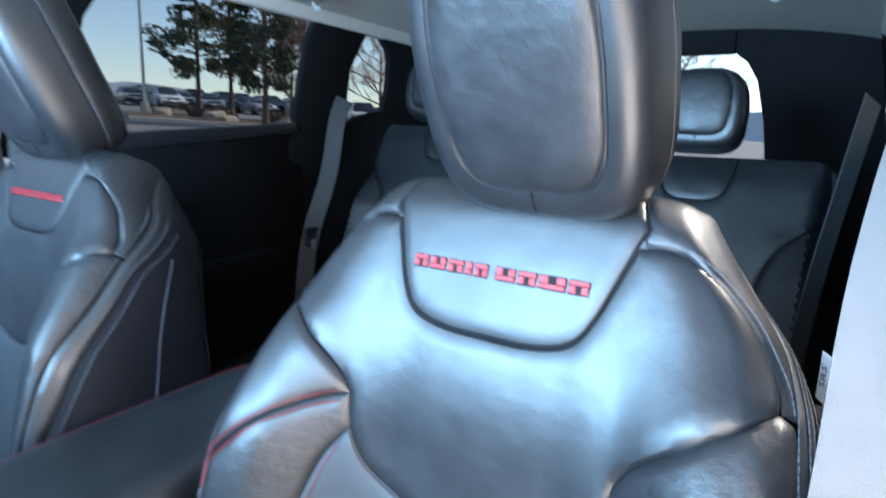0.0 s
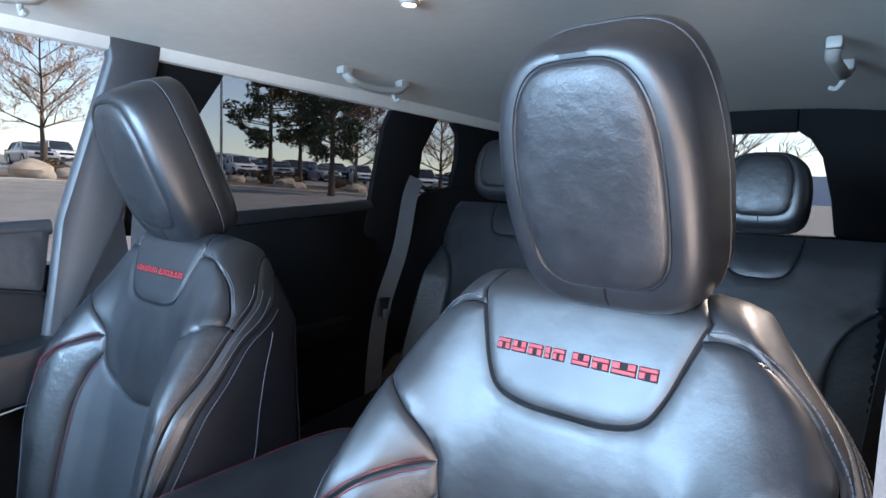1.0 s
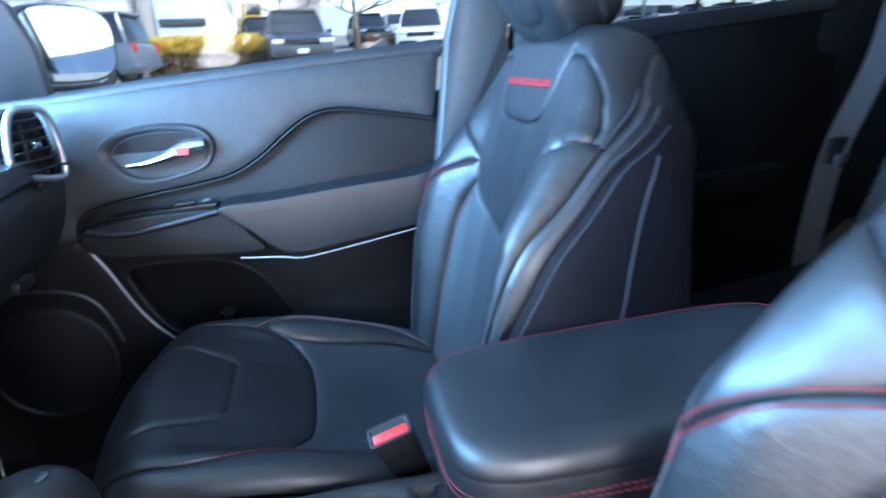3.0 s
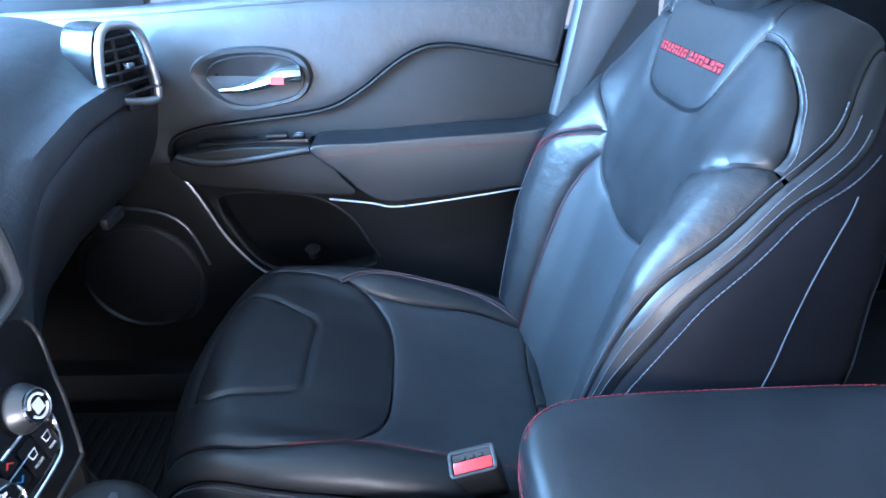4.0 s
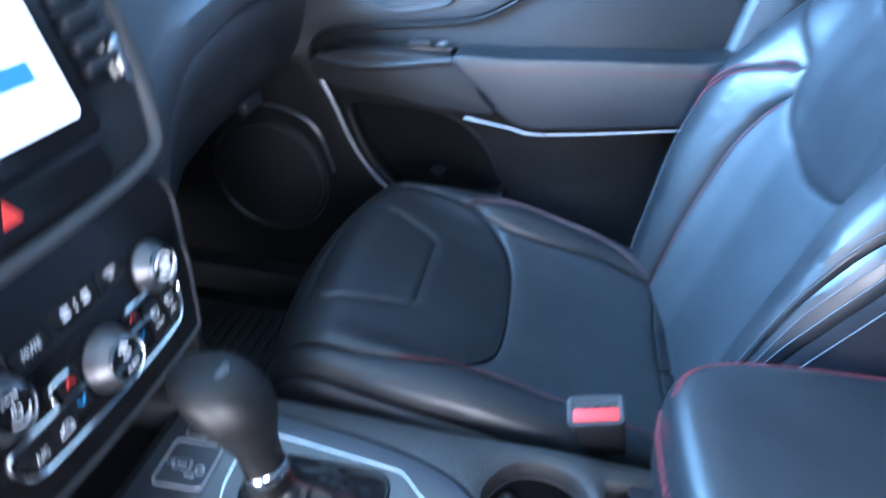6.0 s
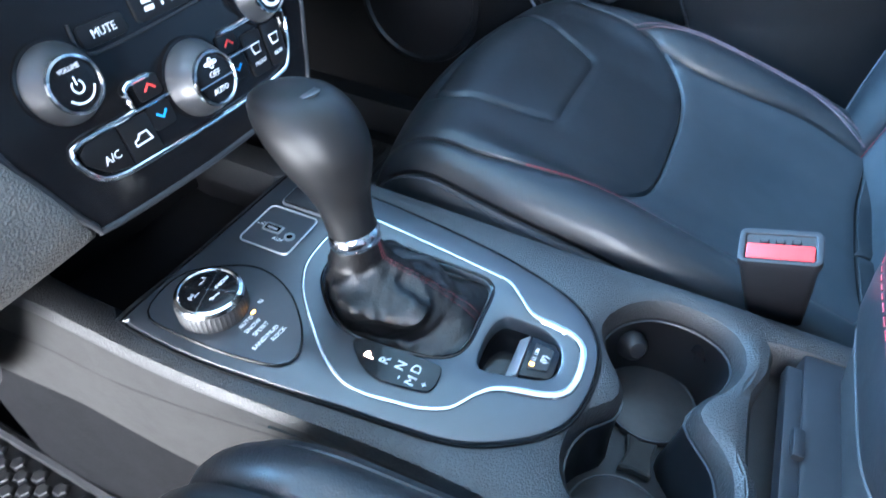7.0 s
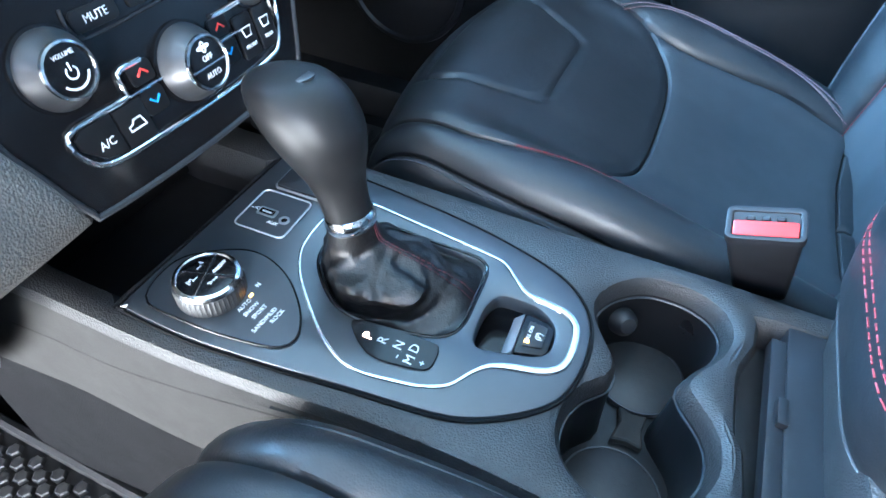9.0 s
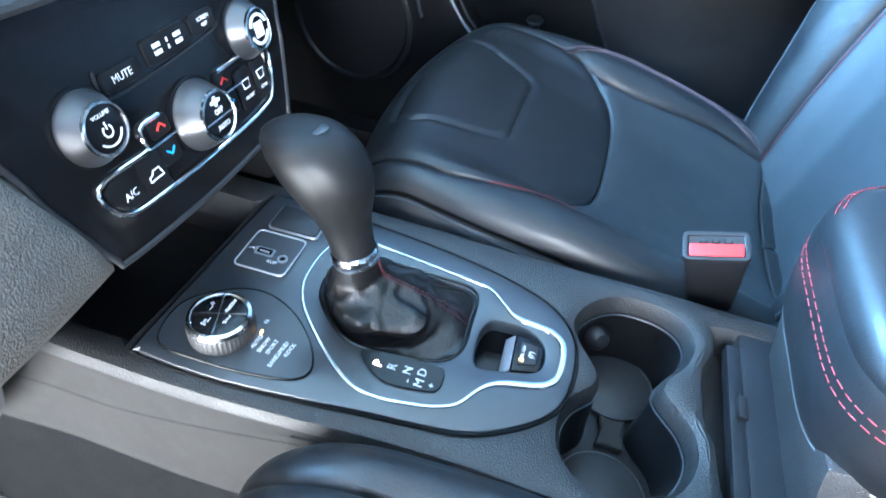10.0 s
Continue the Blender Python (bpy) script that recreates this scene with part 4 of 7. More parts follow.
# the passenger's headrest is pushed further forward
for o in seat.children:
    if o.name.split(".")[0] == "headrest":
        o.location = o.location + Vector((0.0, -0.030, -0.004))
for o in driver.children:
    if o.name.split(".")[0] == "headrest":
        o.scale = (0.89, 0.91, 0.91)
        o.location = o.location + Vector((0.029, -0.034, -0.014)) + HEAD_MID * 0.09

# ---- rear bench ----
def rear_seat(cx, w, label, slide=Vector((0, 0, 0))):
    """One half of the sliding rear bench; the outer side of its backrest swells into a wing."""
    seat = thing("rear_seat", label, "car seat", "rear seats")
    tilt = radians(22)
    out = 1 if cx > 0 else -1
    top = 0.622

    def pt(u, v):
        a = u / w
        n = 0.012 * math.sin(v * 5.0) - 0.9 * max(0, v - 0.55) ** 1.5
        wing = max(0.0, (a * out - 0.52) / 0.48)
        n += 0.060 * wing ** 1.2 * min(1.0, max(0.0, (0.46 - v) / 0.10))
        n -= 0.09 * max(0, abs(a) - 0.86) * 6
        return Vector((cx + u, 1.36 + v * math.sin(tilt) - n * math.cos(tilt), 0.68 + v * math.cos(tilt) + n * math.sin(tilt))) + slide

    surf = with_normal(pt, 1.0)
    inner = smooth_line([(-0.078, top), (-0.074, 0.575), (-0.060, 0.528), (-0.036, 0.513), (0.0, 0.510), (0.036, 0.513), (0.060, 0.528), (0.074, 0.575), (0.078, top)], 0.010)
    part("head_panel", patch(chain(inner, straight((0.078, top), (-0.078, top))), surf, 0.012, 0.007, 0.014), LEATHER, seat)
    edge = smooth_line([(out * w * 0.52, 0.0), (out * w * 0.54, 0.20), (out * w * 0.56, 0.34), (out * w * 0.66, 0.415), (out * w * 0.84, 0.465), (out * w * 1.0, 0.485)], 0.012)
    wing_panel = chain(edge, straight((out * w, 0.485), (out * w, 0.0), 0.03))
    part("wing", patch(wing_panel, surf, 0.012, 0.008, 0.014), LEATHER_WORN, seat, "swelling outer wing of the backrest")
    rest = chain(straight((-out * w, 0.0), (out * w * 0.52, 0.0), 0.03), edge, straight((out * w, 0.485), (out * w, top), 0.03), straight((out * w, top), (out * 0.078, top), 0.03), inner[::-1] if out > 0 else inner, straight((-out * 0.078, top), (-out * w, top), 0.03), straight((-out * w, top), (-out * w, 0.0), 0.03))
    part("backrest", patch(rest, surf, 0.014, 0.006, 0.012), LEATHER, seat)
    part("backrest_core", box((2 * w - 0.01, 0.09, 0.62), (0, 0, 0), 0.02, 2, Matrix.Translation(slide) @ pose(cx, 1.36 + 0.32 * math.sin(tilt) + 0.075, 0.68 + 0.28 * math.cos(tilt) - 0.01, -22)), LEATHER, seat)
    part("seat_cushion", box((2 * w, 0.50, 0.16), (0, 0, 0), 0.05, 4, Matrix.Translation((0, slide.y, 0)) @ pose(cx, 1.13, 0.66, 8)), LEATHER, seat)
    shell, rear_half, front, seam, edge_line, notch = headrest(0.088, 0.084, Vector((0, 0.030, 0.078)), Vector((0, 0.17, 0.985)), Vector((0, -0.985, 0.17)), 0.75)
    m = Matrix.Translation(slide) @ pose(math.copysign(0.330, cx), 1.462, 1.268)
    hr = None
    for nm, b, mt in (("headrest", shell, LEATHER), ("rear_half", rear_half, LEATHER), ("front_panel", front, LEATHER_WORN), ("seam", seam, LEATHER), ("edge_seam", edge_line, LEATHER), ("centre_seam", notch, SIDE_CLOTH)):
        b.transform(m)
        ob = part(nm, b, mt, hr or seat)
        hr = hr or ob
    return seat


rear_seat(0.325, 0.265, "black leather rear seat behind the driver")
rear_seat(-0.325, 0.265, "black leather rear seat behind the front passenger, set a little higher", Vector((0, 0, 0.048)))

# ---- centre console ----
def plate(outer, holes, put, down=0.01, roll=0.003):
    """A flat deck with openings through it, its rims rolled down. put(a, b, d): d is height."""
    from mathutils.geometry import delaunay_2d_cdt
    loops = [np.array(l, float) for l in [outer] + holes]
    pts, edges = [], []
    for l in loops:
        k = len(pts)
        pts += [Vector(q) for q in l]
        edges += [(k + i, k + (i + 1) % len(l)) for i in range(len(l))]
    vs, es, fs, origin, *_ = delaunay_2d_cdt(pts, edges, [], 0, 1e-9)
    back = {o: i for i, group in enumerate(origin) for o in group}
    cent = np.array([np.mean([vs[i] for i in f], 0) for f in fs])
    ok = inside(cent, loops[0])
    for h in loops[1:]:
        ok &= ~inside(cent, h)
    bm = bmesh.new()
    made = [bm.verts.new(put(v[0], v[1], 0.0)) for v in vs]
    for f, good in zip(fs, ok):
        if good:
            bm.faces.new([made[i] for i in f])
    k = 0
    for n, l in enumerate(loops):
        sign = 1 if n == 0 else -1
        tan = np.roll(l, -1, 0) - np.roll(l, 1, 0)
        nr = np.stack([tan[:, 1], -tan[:, 0]], 1) / (np.linalg.norm(tan, axis=1)[:, None] + 1e-12)
        area = 0.5 * np.sum(l[:, 0] * np.roll(l[:, 1], -1) - np.roll(l[:, 0], -1) * l[:, 1])
        nr = nr * (1 if area > 0 else -1) * sign
        rows = [[made[back[k + i]] for i in range(len(l))]]
        for o, h in ((roll * 0.6, -roll * 0.25), (roll, -roll), (roll, -down)):
            rows.append([bm.verts.new(put(*(q + w * o), h)) for q, w in zip(l, nr)])
        for a, b in zip(rows, rows[1:]):
            for i in range(len(l)):
                j = (i + 1) % len(l)
                try:
                    bm.faces.new((a[i], a[j], b[j], b[i]))
                except ValueError:
                    pass
        k += len(l)
    bmesh.ops.recalc_face_normals(bm, faces=bm.faces)
    return bm


DECK_Z = 0.777


def deck(a, b, d):
    return Vector((a, b, DECK_Z + d))


def at_z(z):
    return lambda a, b, d: Vector((a, b, z + d))


def super_ring(cx, cy, hx, hy, ex=2.0, n=48):
    out = []
    for k in range(n):
        a = 2 * math.pi * k / n
        r = (abs(math.cos(a)) ** ex + abs(math.sin(a)) ** ex) ** (-1 / ex)
        out.append((cx + hx * r * math.cos(a), cy + hy * r * math.sin(a)))
    return out


console = thing("centre_console", "black centre console with textured soft plastic rims", "console")
outer = smooth_line([(0.106, -0.30), (0.106, -0.10), (0.105, 0.0), (0.099, 0.08), (0.094, 0.13), (0.091, 0.19), (0.092, 0.25), (0.095, 0.30), (0.097, 0.40), (0.098, 0.80), (0.0, 0.805), (-0.098, 0.80), (-0.101, 0.40), (-0.103, 0.30), (-0.101, 0.19), (-0.103, 0.11), (-0.103, 0.02), (-0.102, -0.10), (-0.102, -0.30), (0.0, -0.305)], 0.012, True)
outer = [tuple(p) for p in outer]
plate_line = [tuple(p) for p in smooth_line([(0.0900, -0.0425), (0.0955, -0.0405), (0.0968, -0.034), (0.0975, 0.0), (0.096, 0.03), (0.090, 0.08), (0.0845, 0.12), (0.081, 0.15), (0.075, 0.185), (0.062, 0.211), (0.045, 0.231), (0.028, 0.240), (0.0, 0.243), (-0.026, 0.238), (-0.047, 0.222), (-0.061, 0.195), (-0.075, 0.14), (-0.085, 0.06), (-0.088, 0.0), (-0.0880, -0.034), (-0.0862, -0.0405), (-0.0815, -0.0425), (0.0, -0.0425)], 0.006, True)]
cubby = [tuple(p) for p in smooth_line([(0.096, -0.150), (0.097, -0.062), (0.086, -0.048), (-0.070, -0.048), (-0.084, -0.060), (-0.082, -0.150), (-0.07, -0.18), (0.085, -0.18)], 0.01, True)]
cups = [tuple(p) for p in smooth_line([(-0.006, 0.265), (-0.020, 0.257), (-0.034, 0.247), (-0.052, 0.2425), (-0.072, 0.252), (-0.087, 0.272), (-0.089, 0.299), (-0.079, 0.321), (-0.061, 0.3285), (-0.040, 0.323), (-0.022, 0.3105), (-0.008, 0.3065), (0.003, 0.314), (0.015, 0.3245), (0.031, 0.3305), (0.050, 0.328), (0.070, 0.315), (0.083, 0.291), (0.079, 0.264), (0.063, 0.2475), (0.040, 0.2445), (0.021, 0.2515), (0.008, 0.263)], 0.006, True)]


def inset(loop, d):
    """A closed outline drawn in by d."""
    l = np.array(loop, float)
    t = np.roll(l, -1, 0) - np.roll(l, 1, 0)
    nr = np.stack([-t[:, 1], t[:, 0]], 1) / (np.linalg.norm(t, axis=1)[:, None] + 1e-12)
    area = np.sum(l[:, 0] * np.roll(l[:, 1], -1) - np.roll(l[:, 0], -1) * l[:, 1])
    return [tuple(q) for q in l + nr * d * (1 if area > 0 else -1)]


bin_hole = [tuple(p) for p in smooth_line([(0.070, 0.352), (0.052, 0.346), (0.022, 0.343), (0.012, 0.3375), (-0.030, 0.3355), (-0.044, 0.338), (-0.060, 0.344), (-0.080, 0.345), (-0.089, 0.356), (-0.088, 0.50), (-0.086, 0.74), (0.078, 0.74), (0.080, 0.50), (0.080, 0.36)], 0.012, True)]
part("deck", plate(outer, [plate_line, cubby, inset(cups, -0.0095), inset(bin_hole, -0.006)], deck, 0.030, 0.010), SOFT, console)
# sides: a rolled rim, a parting line that climbs towards the rear, a plain lower panel, carpet below
PART_Z = table([-0.31, -0.06, 0.0, 0.05, 0.10, 0.20, 0.81], [0.729, 0.730, 0.743, 0.752, 0.760, 0.762, 0.762], 0.03)


def skirt_ring(level, e, fixed=None):
    return [(x + math.copysign(e, x), y, (PART_Z(y) + level) if fixed is None else fixed) for x, y in outer]


part("rim_side", loft([skirt_ring(0, 0.0100, DECK_Z - 0.0095), skirt_ring(0, 0.0112, DECK_Z - 0.0135), skirt_ring(0.006, 0.0130), skirt_ring(0.0012, 0.0138), skirt_ring(-0.0005, 0.0128)], True, False), LOWER, console)
part("side_panel", loft([skirt_ring(-0.0002, 0.0122), skirt_ring(-0.0016, 0.0136), skirt_ring(-0.02, 0.0150), skirt_ring(0, 0.0172, 0.690), skirt_ring(0, 0.0180, 0.668), skirt_ring(0, 0.0165, 0.664)], True, False), LOWER, console, "plain lower side panel")
part("tunnel_carpet", loft([skirt_ring(0, 0.0160, 0.672), skirt_ring(0, 0.0165, 0.55), skirt_ring(0, 0.0185, FLOOR_Z)], True, False), CARPET, console, "carpeted tunnel side")
part("cubby_well", well([[(x, y, z) for x, y in cubby] for z in (DECK_Z - 0.004, DECK_Z - 0.06)]), HARD, console)
part("cup_well", well([[(x, y, DECK_Z + z) for x, y in inset(cups, d)] for z, d in ((-0.009, -0.0012), (-0.020, 0.0012), (-0.055, 0.0030), (-0.075, 0.0050))]), LINER, console)
lip = inset(cups, 0.0014)
part("cup_lip", tube([(x, y, DECK_Z - 0.019) for x, y in lip], 0.0009, 6, True), PLATE, console, "thin edge of the cup liner")
for x in (0.046, -0.055):
    part("cup_floor", revolve([(0.0, 0.004), (0.0315, 0.004), (0.0330, 0.003), (0.0340, 0.0)], 40, pose(x, 0.288, DECK_Z - 0.074)), RUBBER, console, "rubber cup holder liner")
    part("cup_floor_edge", tube([(x + 0.0332 * math.cos(a), 0.288 + 0.0332 * math.sin(a), DECK_Z - 0.0705) for a in np.linspace(0, 2 * math.pi, 48, endpoint=False)], 0.0007, 6, True), PLATE, console)
part("cup_divider", prism([(-0.021, 0.279), (-0.009, 0.2825), (0.007, 0.279), (0.0045, 0.290), (0.006, 0.3015), (-0.008, 0.2985), (-0.021, 0.3005), (-0.0185, 0.290)], at_z(DECK_Z - 0.076), 0.008, 0.0012, 1), LOWER, console)
for x, y in ((-0.071, 0.262), (0.066, 0.322)):
    part("cup_tab", revolve([(0.0, 0.012), (0.006, 0.011), (0.010, 0.006), (0.011, 0.0)], 20, pose(x, y, DECK_Z - 0.036, 0, 62 if x < 0 else -62, 35)), HARD, console)
part("bin_floor", well([[(x, y, z) for x, y in bin_hole] for z in (DECK_Z - 0.004, DECK_Z - 0.034)]), RUBBER, console)
part("bin_rail", box((0.140, 0.0105, 0.012), (-0.005, 0.3615, DECK_Z - 0.011), 0.0018, 2), HARD, console)
part("bin_catch", box((0.020, 0.007, 0.010), (-0.014, 0.3640, DECK_Z - 0.005), 0.002), HARD, console)
part("rear_tray", box((0.172, 0.22, 0.022), (-0.003, 0.4755, DECK_Z - 0.014), 0.004, 2), HARD, console, "smooth dark rear tray")
part("rear_box", box((0.172, 0.36, 0.12), (-0.003, 0.60, 0.805), 0.02, 3), HARD, console)
part("hinge_wall", prism([(-0.084, 0.755), (0.078, 0.755), (0.074, 0.850), (-0.080, 0.850)], lambda a, b, d: Vector((a, 0.392 - 0.25 * (b - 0.755) + d, b)), 0.06, 0.010), SOFT, console)
# the plate with the gear selector
top = thing("selector_plate", "satin dark grey console plate with chrome line round the gear lever", "console trim")
boot_hole = [tuple(p) for p in smooth_line([(0.008, 0.050), (0.021, 0.061), (0.035, 0.079), (0.040, 0.096), (0.039, 0.116), (0.035, 0.140), (0.030, 0.155), (0.022, 0.163), (0.010, 0.166), (-0.010, 0.165), (-0.036, 0.163), (-0.045, 0.157), (-0.048, 0.145), (-0.048, 0.112), (-0.048, 0.077), (-0.042, 0.058), (-0.030, 0.048), (-0.014, 0.045), (-0.003, 0.046)], 0.004, True)]
brake_hole = [tuple(p) for p in smooth_line([(-0.022, 0.177), (-0.007, 0.171), (0.016, 0.172), (0.026, 0.176), (0.028, 0.183), (0.024, 0.199), (0.019, 0.216), (0.012, 0.224), (0.002, 0.226), (-0.011, 0.223), (-0.020, 0.215), (-0.0245, 0.204), (-0.025, 0.190)], 0.004, True)]
part("plate_body", plate(plate_line, [boot_hole, brake_hole], at_z(DECK_Z + 0.003), 0.012, 0.003), PLATE, top)
# Dark tube drawn for the shade in the joint round the plate.
gap = tube([(x, y, DECK_Z + 0.0004) for x, y in inset(plate_line, -0.0040)], 0.0012, 6, True)
part("shadow_gap", gap, DARKTRIM, top)
loop = smooth_line([(-0.065, 0.051), (-0.060, 0.10), (-0.054, 0.153), (-0.051, 0.170), (-0.040, 0.183), (-0.030, 0.195), (-0.0275, 0.212), (-0.0255, 0.224), (-0.018, 0.233), (-0.004, 0.236), (0.012, 0.2355), (0.021, 0.231), (0.027, 0.221), (0.032, 0.203), (0.037, 0.192), (0.046, 0.184), (0.060, 0.175), (0.068, 0.160), (0.072, 0.142), (0.0745, 0.125), (0.073, 0.109), (0.066, 0.094), (0.056, 0.080), (0.037, 0.058), (0.021, 0.043), (0.006, 0.034), (-0.008, 0.030), (-0.031, 0.029), (-0.050, 0.033), (-0.061, 0.041)], 0.004, True)
wide = [0.0013 + 0.0014 * min(1.0, max(0.0, (p[1] - 0.185) / 0.02)) for p in loop]
part("chrome_line", tube([(x, y, DECK_Z + 0.0034) for x, y in loop], wide, 8, True, flat=0.55), CHROME, top, "chrome outline, wider round the brake switch")
part("boot_surround", tube([(x, y, DECK_Z + 0.0026) for x, y in boot_hole], 0.0014, 8, True), GLOSS, top, "glossy black boot surround")
part("brake_well", well([[(x, y, z) for x, y in brake_hole] for z in (DECK_Z + 0.001, DECK_Z - 0.022)]), GLOSS, top)
part("brake_switch", prism([(-0.0145, 0.200), (0.0195, 0.202), (0.0145, 0.220), (0.010, 0.2225), (-0.008, 0.2215), (-0.0135, 0.217)], at_z(DECK_Z - 0.016), 0.0185, 0.002, 2), GLOSS, top, "electric parking brake switch")
part("switch_cap", prism([(-0.0085, 0.2045), (0.0125, 0.2055), (0.0095, 0.218), (-0.0075, 0.2170)], at_z(DECK_Z + 0.0025), 0.0012, 0.0004, 1), HARD, top)
part("brake_switch_edge", prism([(-0.0150, 0.1925), (0.0212, 0.1945), (0.0198, 0.2015), (-0.0147, 0.1995)], lambda a, b, d: Vector((a, b, DECK_Z - 0.014 + d * (0.35 + (b - 0.1925) / 0.009 * 0.65))), 0.0185, 0.0012, 2), TRIM_BRIGHT, top, "chrome switch edge")


def deck_text(body, size, x, y, turn, z, material, name="lettering", parent=None):
    c, s_ = math.cos(radians(turn)), math.sin(radians(turn))
    return part(name, text_bm(body, size, lambda a, b, d: Vector((x + a * c - b * s_, y + a * s_ + b * c, z + d)), 0.0004), material, parent, smooth=False)


deck_text("PULL ON", 0.0036, 0.003, 0.2075, 180, DECK_Z + 0.0039, WHITE_INK, parent=top)
deck_text("(P)", 0.0055, 0.002, 0.2135, 180, DECK_Z + 0.0039, WHITE_INK, parent=top)
part("brake_lamp", box((0.002, 0.003, 0.001), (0.009, 0.2075, DECK_Z + 0.0040), 0.0), AMBER, top)
# P R N D window
prnd = [tuple(p) for p in smooth_line([(0.044, 0.099), (0.040, 0.106), (0.038, 0.126), (0.0365, 0.152), (0.038, 0.159), (0.047, 0.161), (0.055, 0.160), (0.059, 0.153), (0.0625, 0.126), (0.055, 0.109)], 0.004, True)]
win = thing("gear_display", "glossy black gear display with lit letters", "gear display")
part("window", prism(prnd, at_z(DECK_Z + 0.003), 0.0016, 0.0005, 1), GLOSS, win)
for ch, x, y, m, sz in (("P", 0.0500, 0.1150, P_GLOW, 0.0095), ("R", 0.0490, 0.1250, WHITE_INK, 0.009), ("N", 0.0480, 0.1360, WHITE_INK, 0.009), ("D", 0.0460, 0.1460, WHITE_INK, 0.009), ("M", 0.0550, 0.1465, WHITE_INK, 0.009), ("-", 0.0560, 0.1380, WHITE_INK, 0.009), ("+", 0.0540, 0.1550, WHITE_INK, 0.007)):
    deck_text(ch, sz, x, y, 178, DECK_Z + 0.0047, m, "letter", win)
# the leather boot and the lever
gear = thing("gear_lever", "black gear lever with leather boot, red stitching and chrome collar", "gear lever")
cx, cy = np.mean(boot_hole, 0)
bx, by, bz = 0.0, 0.076, 0.826
boot_line = [tuple(p) for p in smooth_line([boot_hole[i] for i in range(0, len(boot_hole), 2)], 0.0026, True)]
n = len(boot_line)


def bell(a, mid, wide):
    d = (a - radians(mid) + math.pi) % (2 * math.pi) - math.pi
    return math.exp(-(d / radians(wide)) ** 2)


# from the rim: down into the hollow, out under the slack fold, over its lip and up to the collar
STEPS = np.linspace(0, 1, 44)
HOLLOW_Q = table([0, 0.12, 0.30, 0.42, 0.50, 0.60, 0.75, 0.88, 1.0], [0.03, 0.14, 0.44, 0.44, 0.27, 0.40, 0.76, 0.99, 1.0], 0.04)
HOLLOW_H = table([0, 0.12, 0.30, 0.42, 0.50, 0.60, 0.75, 0.88, 1.0], [-0.001, -0.008, -0.008, 0.005, 0.0165, 0.0205, 0.0245, 0.031, 0.049], 0.04)
DRAPE_Q = table([0, 0.2, 0.45, 0.65, 0.8, 1.0], [0.03, 0.16, 0.46, 0.76, 0.95, 1.0], 0.08)
DRAPE_H = table([0, 0.2, 0.45, 0.65, 0.8, 1.0], [-0.002, 0.006, 0.016, 0.025, 0.033, 0.049], 0.08)
rings = [[(x, y, DECK_Z - 0.002) for x, y in boot_line]]
for t in STEPS:
    ring = []
    for x, y in boot_line:
        a = math.atan2(y - cy, x - cx)
        tx, ty = bx + 0.0165 * math.cos(a), by + 0.0165 * math.sin(a)
        fold = min(1.0, 1.1 * bell(a, -12, 58) + 0.55 * bell(a, 48, 26) + 0.6 * bell(a, 165, 40))
        q = HOLLOW_Q(t) * fold + DRAPE_Q(t) * (1 - fold)
        h = HOLLOW_H(t) * fold + DRAPE_H(t) * (1 - fold)
        lip = bell(t * math.pi, 92, 26)
        zig = abs(((a * 2.3 + 0.4) / math.pi) % 1.0 - 0.5) * 2 - 0.5
        q -= 0.17 * zig * lip * fold
        h += 0.0050 * zig * lip
        h += 0.0055 * bell(a, 98, 13) * math.sin(math.pi * min(1, t * 1.1)) + 0.003 * bell(a, 62, 10) * lip - 0.004 * bell(a, 140, 14) * math.sin(math.pi * t)
        px, py = x + (tx - x) * q, y + (ty - y) * q
        crease = 0.5 - abs(noise.noise(Vector((px * 60 + h * 50, py * 60 - h * 30, h * 70))))
        w = (crease - 0.3) * 0.0048 * math.sin(math.pi * t)
        ring.append((px + w * math.cos(a), py + w * math.sin(a), DECK_Z + h + 0.6 * w))
    rings.append(ring)
part("boot", loft(rings, True, False), BOOT, gear, "creased leather boot")
for deg in (94, 101):
    kk = min(range(n), key=lambda i: abs(math.atan2(boot_line[i][1] - cy, boot_line[i][0] - cx) - radians(deg)))
    seam_pts = [Vector(rings[k][kk]) + Vector((0.0002, 0.0002, 0.0007)) for k in range(2, len(rings))]
    dense = [Vector(q) for q in smooth_line(seam_pts, 0.0014)]
    bits = [tube([dense[i], dense[i + 2]], 0.00042, 5) for i in range(0, len(dense) - 2, 3)]
    part("boot_stitching", join(*bits), BOOT_THREAD, gear, "red stitched boot seam")
LEAN = pose(bx, by, bz, 15, -3, 0)
part("collar", revolve([(0.0165, -0.004), (0.0172, -0.002), (0.0172, 0.004), (0.0160, 0.006)], 32, LEAN), CHROME, gear, "chrome collar")
prof = [(0.0155, 0.004), (0.0158, 0.010), (0.0164, 0.020), (0.0190, 0.034), (0.0240, 0.048), (0.0280, 0.062), (0.0293, 0.074), (0.0283, 0.0850), (0.0235, 0.0935), (0.0140, 0.0970), (0.0, 0.0980)]
knob = revolve(smooth_line(prof, 0.004), 40)
for v in knob.verts:
    k = max(0.0, (v.co.z - 0.03) / 0.06)
    v.co.y *= 1.0 + 0.10 * k
    v.co.y += -0.012 * k * k
    v.co.z -= 0.010 * k * (v.co.y / 0.03) * 0.5
knob.transform(LEAN)
part("knob", knob, KNOB_LEATHER, gear, "smooth black leather-wrapped knob")
